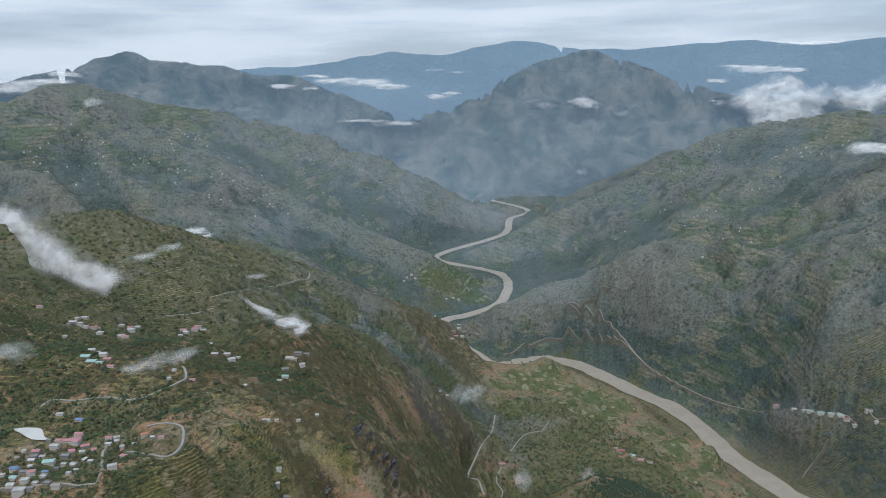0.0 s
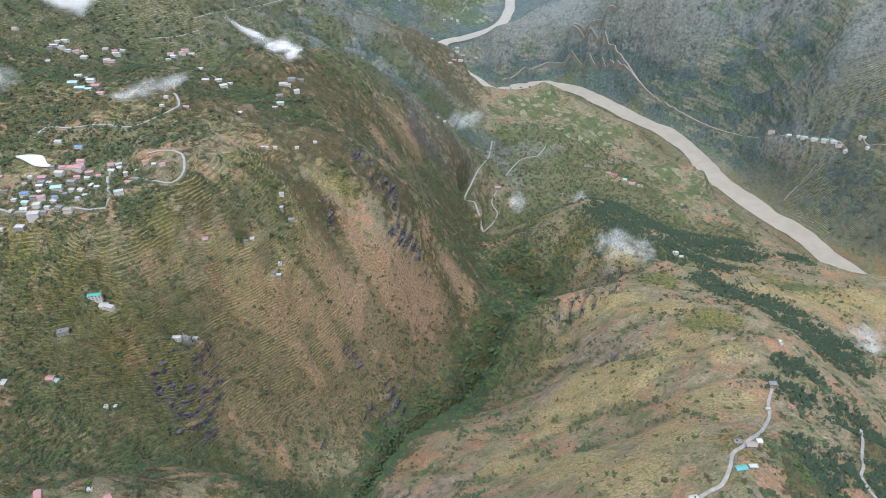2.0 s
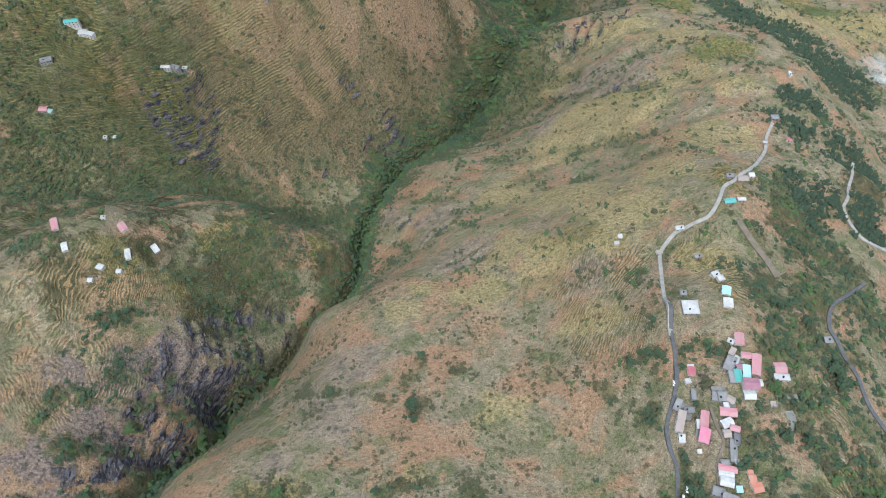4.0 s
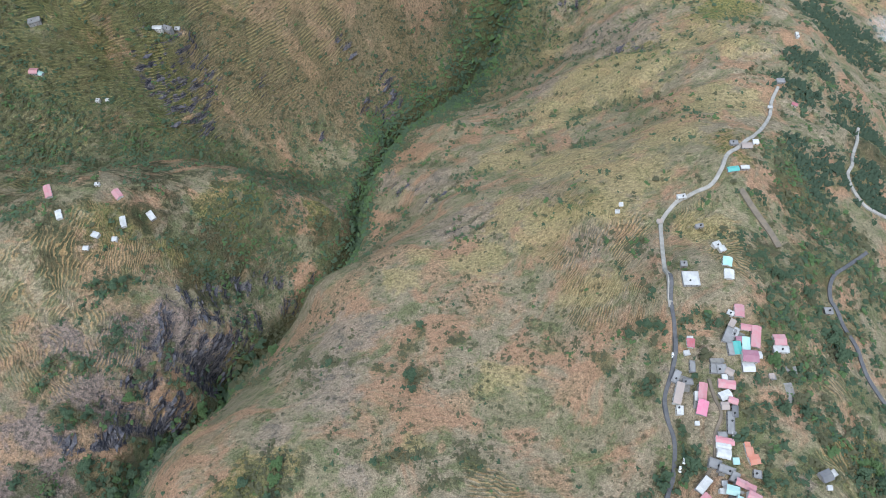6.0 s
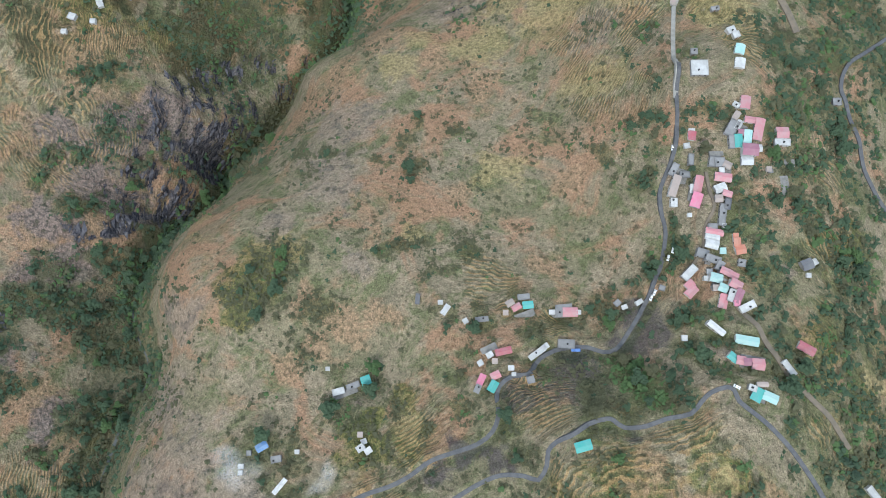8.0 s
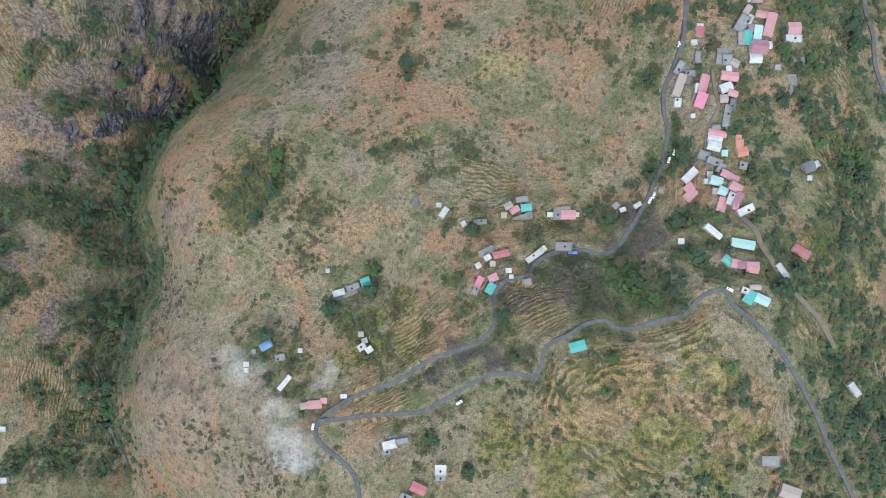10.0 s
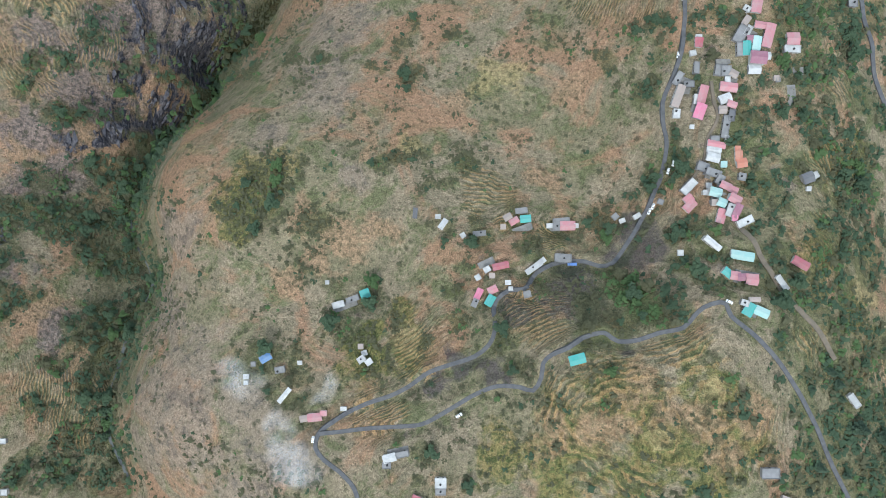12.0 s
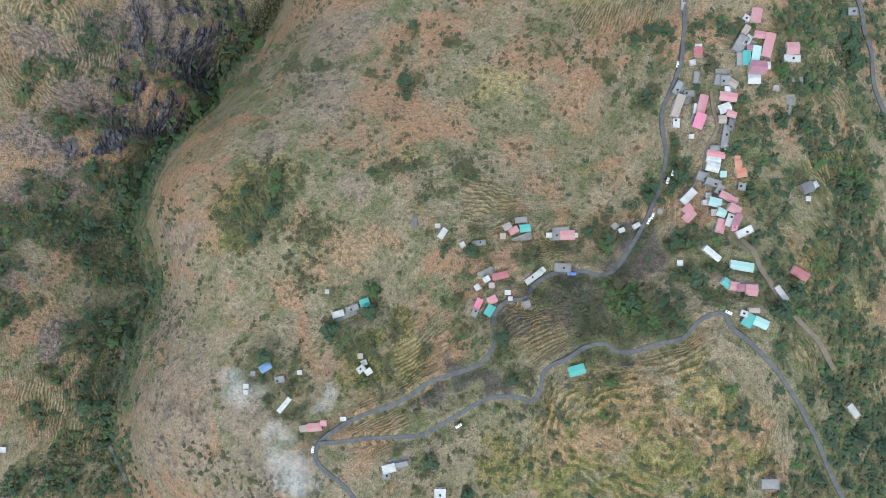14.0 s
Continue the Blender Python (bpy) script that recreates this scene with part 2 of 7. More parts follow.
    lines = node(t, "Mix", Factor=terraced, _2=ramp(t, small, 0.34, 0.66, 1.16, 0.84), _3=ramp(t, thread, 0.36, 0.64, 1.26, 0.72)).outputs[0]
    fine_grain = arith(t, "MULTIPLY", ramp(t, grain, 0.34, 0.66, 1.19, 0.78), arith(t, "MULTIPLY", lines, ramp(t, blades, 0.34, 0.66, 1.18, 0.82)))
    coarse_grain = ramp(t, noise_at(t, 0.11, 4, 0.75, place), 0.32, 0.68, 1.25, 0.72)
    value = node(t, "Mix", Factor=wild, _2=fine_grain, _3=coarse_grain).outputs[0]
    speckled = node(t, "VectorMath", _0=grass, _1=value)
    speckled.operation = "MULTIPLY"
    grass = speckled.outputs[0]
    relief = arith(t, "ADD", arith(t, "MULTIPLY", small, 2.2), arith(t, "MULTIPLY", grain, 1.1))
    relief = arith(t, "SUBTRACT", arith(t, "ADD", relief, arith(t, "MULTIPLY", mid, 7.0)), steps)
    relief = arith(t, "ADD", relief, arith(t, "MULTIPLY", arith(t, "MULTIPLY", streak, arith(t, "SUBTRACT", 1.0, wild)), 2.5))
    relief = arith(t, "ADD", relief, arith(t, "MULTIPLY", arith(t, "MULTIPLY", wild, noise_at(t, 0.014, 6, 0.62, place, 0.0)), 26.0))
    relief = arith(t, "ADD", relief, arith(t, "MULTIPLY", arith(t, "MULTIPLY", att["rock"], ledge), 9.0))
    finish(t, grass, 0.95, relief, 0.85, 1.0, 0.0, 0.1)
    return m


GROUND = ground_material()
ASPHALT = spread_of("worn_asphalt", (0.080, 0.080, 0.086), (0.115, 0.113, 0.115), 0.3, 0.85, 0.2)
DUSTY = spread_of("dusty_road", (0.330, 0.310, 0.280), (0.240, 0.225, 0.200), 0.2, 0.9, 0.2)
DIRT = spread_of("brown_dirt", (0.175, 0.140, 0.105), (0.130, 0.110, 0.085), 0.25, 0.95, 0.3)
CUT = spread_of("road_cutting", (0.165, 0.150, 0.125), (0.105, 0.108, 0.080), 0.06, 0.95, 0.3)
PLASTER = spread_of("limewashed_plaster", (0.55, 0.53, 0.50), (0.44, 0.42, 0.39), 0.5, 0.85, 0.15)
CONCRETE = spread_of("weathered_concrete", (0.30, 0.285, 0.275), (0.21, 0.20, 0.195), 0.5, 0.9, 0.25)
YARD = spread_of("stained_yard_concrete", (0.215, 0.205, 0.192), (0.140, 0.132, 0.122), 0.35, 0.92, 0.3)
BARK = spread_of("bark", (0.085, 0.065, 0.048), (0.055, 0.042, 0.032), 2.0, 0.95, 0.5)
DARK_PANE = spread_of("dark_window_glass", (0.030, 0.034, 0.040), (0.045, 0.050, 0.056), 0.6, 0.15, 0.02, 0.5)
TIMBER = spread_of("painted_timber", (0.16, 0.10, 0.06), (0.11, 0.07, 0.045), 1.2, 0.7, 0.2)
STONE = spread_of("broken_dark_rock", (0.050, 0.050, 0.064), (0.150, 0.138, 0.142), 0.3, 0.95, 0.6)
PALE_STONE = spread_of("pale_broken_rock", (0.24, 0.215, 0.21), (0.15, 0.135, 0.135), 0.4, 0.95, 0.5)
TYRE = spread_of("tyre_rubber", (0.025, 0.025, 0.026), (0.035, 0.035, 0.035), 3.0, 0.85, 0.2)


def roof_paint(name, colour, faded):
    """Painted corrugated sheet, faded and rust-streaked in places."""
    m, t = material(name)
    at = node(t, "TexCoord").outputs["Object"]
    wave = t.nodes.new("ShaderNodeTexWave")
    wave.inputs["Scale"].default_value = 1.4
    t.links.new(at, wave.inputs["Vector"])
    old = noise_at(t, 0.22, 5, 0.65)
    luck = node(t, "ObjectInfo").outputs["Random"]
    tone = mix(t, ramp(t, old, 0.36, 0.64), colour, faded)
    tone = mix(t, arith(t, "MULTIPLY", luck, 0.35), tone, tuple(0.6 * c for c in faded))
    tone = mix(t, ramp(t, noise_at(t, 0.9, 4, 0.7), 0.6, 0.8, 0.0, 0.5), tone, (0.20, 0.14, 0.10))
    finish(t, tone, 0.55, wave.outputs["Fac"], 0.35, 0.08, 0.0, 0.4)
    return m


ROOFS = {
    "pink": roof_paint("pink_sheet", (0.436, 0.176, 0.195), (0.399, 0.230, 0.237)),
    "bright pink": roof_paint("bright_pink_sheet", (0.559, 0.149, 0.247), (0.509, 0.209, 0.274)),
    "crimson": roof_paint("crimson_sheet", (0.347, 0.087, 0.106), (0.324, 0.135, 0.148)),
    "maroon": roof_paint("maroon_sheet", (0.268, 0.106, 0.151), (0.299, 0.156, 0.189)),
    "orange": roof_paint("orange_sheet", (0.459, 0.159, 0.100), (0.421, 0.200, 0.141)),
    "teal": roof_paint("teal_sheet", (0.059, 0.326, 0.287), (0.108, 0.329, 0.303)),
    "aqua": roof_paint("aqua_sheet", (0.267, 0.449, 0.423), (0.343, 0.467, 0.441)),
    "blue": roof_paint("blue_sheet", (0.091, 0.182, 0.364), (0.161, 0.239, 0.369)),
    "white": roof_paint("white_sheet", (0.50, 0.495, 0.49), (0.37, 0.365, 0.355)),
    "grey": roof_paint("grey_sheet", (0.236, 0.230, 0.230), (0.177, 0.174, 0.174)),
    "dark grey": roof_paint("slate_sheet", (0.104, 0.104, 0.114), (0.140, 0.137, 0.140)),
    "tan": roof_paint("tan_sheet", (0.333, 0.268, 0.235), (0.291, 0.245, 0.219)),
}


def leaf_material(name, dark, light):
    m, t = material(name)
    n = noise_at(t, 1.9, 3, 0.75)
    isle = node(t, "NewGeometry").outputs["Random Per Island"]
    tone = mix(t, ramp(t, n, 0.3, 0.7), dark, light)
    tone = mix(t, arith(t, "MULTIPLY", isle, 0.7), tone, light)
    tone = mix(t, arith(t, "MULTIPLY", node(t, "ObjectInfo").outputs["Random"], 0.35), tone, tuple(0.8 * c for c in dark))
    p = finish(t, tone, 0.8, None, 0.4, 0.3, 0.0, 0.2)
    facing = node(t, "VectorMath", _0=node(t, "NewGeometry").outputs["Normal"], _1=(0.0, 0.0, 0.3))
    leaf = node(t, "VectorMath", _0=facing.outputs[0])
    leaf.operation = "NORMALIZE"
    t.links.new(leaf.outputs[0], p.inputs["Normal"])
    thin = node(t, "BsdfTranslucent", Color=tone)
    both = node(t, "MixShader", Fac=0.3)
    t.links.new(p.outputs[0], both.inputs[1])
    t.links.new(thin.outputs[0], both.inputs[2])
    t.links.new(both.outputs[0], next(n for n in t.nodes if n.bl_idname == "ShaderNodeOutputMaterial").inputs[0])
    return m


LEAVES = leaf_material("broad_leaves", (0.034, 0.060, 0.039), (0.088, 0.128, 0.070))
FRESH = leaf_material("fresh_leaves", (0.052, 0.094, 0.038), (0.104, 0.158, 0.062))
SHRUB = leaf_material("thorn_scrub", (0.060, 0.064, 0.036), (0.122, 0.120, 0.068))
NEEDLES = leaf_material("pine_needles", (0.038, 0.064, 0.044), (0.084, 0.118, 0.074))


def water_material(name, colour, rough):
    m, t = material(name)
    n = noise_at(t, 0.02, 4, 0.6, warp=1.0)
    tone = mix(t, ramp(t, n, 0.35, 0.65), colour, tuple(0.88 * c for c in colour))
    finish(t, tone, rough, noise_at(t, 0.25, 4, 0.6), 0.15, 0.5, 0.0, 0.5)
    return m


SILT = water_material("silty_river_water", (0.360, 0.320, 0.270), 0.35)
POOL = water_material("pale_pond_water", (0.50, 0.50, 0.47), 0.2)
BROOK = water_material("brook_water", (0.10, 0.105, 0.10), 0.3)


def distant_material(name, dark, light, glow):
    """Wooded ranges many kilometres off, a backdrop: blue haze put into colour and glow."""
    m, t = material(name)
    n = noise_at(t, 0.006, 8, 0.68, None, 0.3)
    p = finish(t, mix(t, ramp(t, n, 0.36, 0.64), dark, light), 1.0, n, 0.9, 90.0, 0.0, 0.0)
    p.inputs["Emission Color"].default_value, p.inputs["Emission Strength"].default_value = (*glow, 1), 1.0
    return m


def cloud_material():
    """Fine droplets that pass on the light from above evenly, and thin out towards the ragged rim."""
    m, t = material("cloud_droplets")
    rim = t.nodes.new("ShaderNodeAttribute")
    rim.attribute_name = "body"
    even = node(t, "CombineXYZ", Z=1.0).outputs[0]
    body = node(t, "BsdfDiffuse", Color=(0.86, 0.865, 0.87, 1), Normal=even)
    clear = t.nodes.new("ShaderNodeBsdfTransparent")
    n = noise_at(t, 0.02, 4, 0.55, None, 0.4)
    puffy = arith(t, "ADD", rim.outputs["Fac"], arith(t, "MULTIPLY", arith(t, "SUBTRACT", n, 0.5), 0.45))
    thick = arith(t, "MULTIPLY", ramp(t, puffy, 0.04, 1.30), ramp(t, rim.outputs["Fac"], 0.0, 0.25))
    both = node(t, "MixShader", Fac=thick)
    t.links.new(clear.outputs[0], both.inputs[1])
    t.links.new(body.outputs[0], both.inputs[2])
    out = t.nodes.new("ShaderNodeOutputMaterial")
    t.links.new(both.outputs[0], out.inputs[0])
    return m


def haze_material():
    """See-through blue sheet in place of valley haze, lit as if facing up."""
    m, t = material("haze_sheet")
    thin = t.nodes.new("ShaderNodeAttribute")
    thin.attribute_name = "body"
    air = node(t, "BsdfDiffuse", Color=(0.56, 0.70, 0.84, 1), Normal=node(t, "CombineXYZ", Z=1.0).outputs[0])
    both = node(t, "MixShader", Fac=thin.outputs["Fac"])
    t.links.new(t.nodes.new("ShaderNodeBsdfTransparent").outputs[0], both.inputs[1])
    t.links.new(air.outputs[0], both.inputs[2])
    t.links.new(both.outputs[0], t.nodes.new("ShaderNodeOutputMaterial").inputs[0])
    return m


DROPLETS = cloud_material()
HAZE_SHEET = haze_material()


# ---- the lie of the land: ridge and valley lines, in metres ----
RIVER_Z = 20.0
HANDLES, CRESTS = {}, {}


def handle(name, *places):
    HANDLES[name] = list(places)


def crest(name, fall, spur, *places):
    CRESTS[name] = (list(places), fall, spur)


handle("crest_south", (75, -75, 834), (83, -2, 833), (154, 24, 831), (199, 71, 806), (201, 135, 788), (244, 207, 770))
handle("spur_west", (-30, -64, 820), (-48, -8, 788), (-49, 37, 764), (3, 82, 770), (114, 55, 788), (93, 142, 746), (31, 190, 719), (-76, 209, 701), (-153, 113, 741), (-135, 5, 766), (-171, -70, 776))
handle("east_side", (263, -33, 806), (306, 79, 768), (313, 193, 746), (219, -52, 828), (420, 60, 690), (520, 200, 600))
handle("gorge", (-247, -114, 700), (-266, -80, 690), (-259, -20, 672), (-243, 36, 655), (-268, 88, 640), (-265, 135, 615), (-258, 173, 590), (-226, 212, 565), (-231, 247, 550), (-194, 289, 530))
handle("gorge_rim_east", (-205, -101, 742), (-222, -65, 737), (-215, -16, 730), (-197, 26, 727), (-201, 68, 717), (-217, 99, 702), (-221, 128, 684), (-208, 159, 668), (-172, 196, 648), (-145, 237, 628), (-120, 280, 612))
handle("west_bank", (-285, 160, 650), (-320, 207, 660), (-262, 239, 622), (-341, 119, 690), (-296, 51, 686), (-283, -9, 700), (-310, -71, 728), (-300, 123, 648), (-236, 285, 590), (-291, 276, 640))
handle("gorge_north", (-171, 333, 505), (-160, 365, 490), (-129, 410, 470), (-112, 463, 450), (-116, 527, 430), (-109, 578, 408), (-90, 650, 370), (-76, 712, 330), (17, 824, 290), (73, 929, 265), (176, 1088, 220), (223, 1261, 190), (158, 1341, 165))
handle("west_tributary", (-186, 586, 398), (-285, 575, 458), (-343, 575, 498), (-404, 622, 548), (-510, 627, 608))
handle("west_nose", (-150, 478, 478), (-238, 481, 558), (-335, 435, 628), (-386, 388, 658), (-261, 367, 588), (-366, 257, 668), (-400, 120, 720))
handle("meadow", (-136, 343, 568), (-49, 362, 608), (-110, 516, 448), (29, 429, 588), (63, 335, 658), (-20, 668, 398), (59, 709, 388), (129, 559, 528), (184, 717, 458), (211, 523, 598), (157, 350, 708), (191, 335, 718), (102, 260, 708), (194, 1057, 318), (324, 1046, 368), (393, 927, 458))
handle("road_spur", (209, 353, 728), (251, 370, 738), (279, 413, 718), (380, 557, 638), (453, 681, 583), (186, 253, 776), (220, 278, 763), (441, 797, 528))
handle("east_slope", (325, 277, 730), (296, 232, 746), (316, 176, 748), (409, 418, 660), (512, 617, 558), (419, 365, 660), (314, 341, 708), (770, 931, 348))
handle("red_hill", (-225, 1120, 659), (-232, 859, 704), (-307, 742, 719), (-164, 891, 600), (-85, 900, 559), (17, 1044, 419), (94, 1025, 349), (-78, 864, 469), (-189, 745, 489), (-301, 699, 579), (-348, 670, 649), (-407, 645, 670), (-508, 713, 744), (-435, 781, 749))
handle("red_hill_crest", (-200, 1045, 705), (-136, 1040, 675), (-90, 1029, 625), (-44, 1072, 550), (8, 1147, 450))
handle("town_hill", (-504, 857, 753), (-575, 819, 744), (-367, 875, 764), (-299, 934, 749), (-256, 1008, 729), (-621, 957, 759), (-419, 1042, 779), (-222, 1395, 609), (-115, 1586, 489), (27, 1688, 319))
handle("confluence", (90, 1618, 159), (162, 1751, 149), (200, 1353, 239), (146, 2047, 119), (233, 1409, 249), (298, 1409, 299), (366, 1473, 289), (332, 1006, 419), (360, 1204, 349), (406, 977, 429), (453, 814, 509), (627, 1316, 229), (586, 1488, 189), (687, 1122, 319), (813, 1068, 319), (664, 774, 449))
handle("terrace", (242, 1864, 119), (417, 2078, 99), (463, 2383, 80), (255, 2435, 90), (624, 2129, 69), (635, 1808, 109), (862, 1696, 79), (833, 2162, 40))
handle("river_side", (1000, 1350, 150), (1100, 1250, 200), (950, 1500, 100), (1150, 1420, 70), (1050, 1560, 60), (900, 1350, 190), (1150, 1120, 250))
RIVER = [(1420, 1080), (1230, 1370), (1131, 1545), (1079, 1705), (1028, 1796), (979, 1908), (926, 2035), (908, 2170), (862, 2340), (766, 2472), (648, 2653), (560, 2762), (456, 2815), (330, 2792), (225, 2747), (157, 2835), (76, 2971), (12, 3140), (5, 3306), (132, 3392), (297, 3558), (382, 3890), (352, 4123), (236, 4239), (-34, 4463), (23, 4668), (460, 5181), (569, 5736), (748, 6168), (98, 7093), (-341, 7865)]
# crest lines of the larger mountains: places, fall per metre, size of their side spurs
crest("road_hill", 0.60, 40, (-1385, 1773, 819), (-1256, 1927, 829), (-1094, 2023, 844), (-1000, 2071, 842), (-800, 2210, 734), (-595, 2325, 634), (-476, 2403, 560), (-318, 2581, 427), (-153, 2746, 287), (-66, 2699, 166))
crest("left_mountain", 0.50, 100, (-2306, 2765, 970), (-2307, 3267, 1033), (-2222, 3564, 1067), (-2231, 4023, 1182), (-2144, 4295, 1182), (-1855, 4643, 1040), (-1512, 4975, 1041), (-1225, 5054, 868))
crest("left_toe", 0.85, 50, (-1225, 5054, 868), (-881, 5125, 696), (-559, 5170, 571), (-300, 4991, 408), (-160, 4598, 200), (-200, 4198, 60))
crest("left_spur", 0.55, 70, (-2000, 3900, 1000), (-1428, 3843, 627), (-1059, 3857, 540))
crest("left_spur_toe", 0.75, 40, (-1059, 3857, 540), (-712, 3834, 400), (-420, 3780, 230), (-280, 3695, 110))
crest("right_toe", 0.85, 40, (500, 5000, 45), (700, 5068, 197), (900, 4923, 451))
crest("right_ridge", 0.55, 100, (900, 4923, 451), (1184, 4755, 709), (1462, 4572, 873), (1729, 4263, 1007), (1944, 3947, 1059), (2040, 3671, 1085), (2127, 3388, 1056), (2389, 3083, 1046))
crest("right_mid", 0.62, 60, (1947, 3379, 991), (1632, 3542, 812), (1400, 3640, 593), (994, 3771, 398), (760, 3887, 300), (600, 3966, 120))
crest("right_near", 0.72, 70, (1753, 1920, 966), (1625, 2156, 881), (1526, 2347, 768), (1379, 2551, 635), (1199, 2750, 458), (1036, 2922, 294), (837, 3089, 144), (592, 3196, 73))
crest("right_foot", 0.8, 40, (1753, 1500, 900), (1353, 1735, 640), (1287, 1906, 500), (1201, 2078, 360), (1069, 2370, 170))
crest("west_ridge", 0.5, 50, (-900, -1200, 1000), (-800, -300, 960), (-850, 300, 900), (-980, 900, 850), (-1200, 1500, 840))
crest("south_ridge", 0.45, 30, (60, -250, 870), (0, -700, 1020), (100, -1600, 1150))


def lattice(ix, iy, seed):
    h = (ix.astype(np.int64) * 374761393 + iy.astype(np.int64) * 668265263 + seed * 974711) & 0xFFFFFFFF
    h = ((h ^ (h >> 13)) * 1274126177) & 0xFFFFFFFF
    return ((h ^ (h >> 16)) & 0xFFFF) / 65535.0 * 2 * np.pi


def perlin(x, y, seed=0):
    ix, iy = np.floor(x), np.floor(y)
    fx, fy = x - ix, y - iy
    u, v = fx * fx * fx * (fx * (fx * 6 - 15) + 10), fy * fy * fy * (fy * (fy * 6 - 15) + 10)

    def corner(dx, dy):
        a = lattice(ix + dx, iy + dy, seed)
        return np.cos(a) * (fx - dx) + np.sin(a) * (fy - dy)

    low = corner(0, 0) * (1 - u) + corner(1, 0) * u
    high = corner(0, 1) * (1 - u) + corner(1, 1) * u
    return (low * (1 - v) + high * v) * 1.4


def fbm(x, y, size, octaves=4, seed=0, ridged=False):
    total, amp, norm = 0.0, 1.0, 0.0
    for k in range(octaves):
        n = perlin(x / size + 17.3 * k, y / size - 9.1 * k, seed + k)
        total = total + amp * (1 - 2 * np.abs(n) if ridged else n)
        norm += amp
        amp, size = amp * 0.5, size * 0.5
    return total / norm


def along(line, x, y):
    """The distance from a polyline and, where it has heights, the height at the nearest place."""
    best, high = np.full(np.shape(x), 1e12), np.zeros(np.shape(x))
    for a, b in zip(line, line[1:]):
        dx, dy = b[0] - a[0], b[1] - a[1]
        s = np.clip(((x - a[0]) * dx + (y - a[1]) * dy) / (dx * dx + dy * dy + 1e-9), 0, 1)
        d = (x - a[0] - s * dx) ** 2 + (y - a[1] - s * dy) ** 2
        near = d < best
        best = np.where(near, d, best)
        if len(a) > 2:
            high = np.where(near, a[2] + s * (b[2] - a[2]), high)
    return np.sqrt(best), high


def smooth(a, b, v):
    s = np.clip((v - a) / (b - a), 0, 1)
    return s * s * (3 - 2 * s)


KNOTS = np.array([p for line in HANDLES.values() for p in line], float)


def bend(d2):
    return 0.5 * d2 * np.log(d2 + 1e-6)


def solve_sheet():
    n = len(KNOTS)
    p = KNOTS[:, :2] / 1000
    d2 = ((p[:, None] - p[None]) ** 2).sum(-1)
    m = np.zeros((n + 3, n + 3))
    m[:n, :n] = bend(d2) + np.eye(n) * 2e-4
    m[:n, n], m[:n, n + 1:] = 1, p
    m[n:, :n] = m[:n, n:].T
    return np.linalg.solve(m, np.concatenate([KNOTS[:, 2], [0, 0, 0]]))


SHEET = solve_sheet()


def height(x, y):
    """The height of the ground at arrays of places."""
    shape = np.shape(x)
    x, y = np.ravel(np.asarray(x, float)), np.ravel(np.asarray(y, float))
    out = np.empty(len(x))
    for i in range(0, len(x), 40000):
        out[i:i + 40000] = height_some(x[i:i + 40000], y[i:i + 40000])
    return out.reshape(shape)


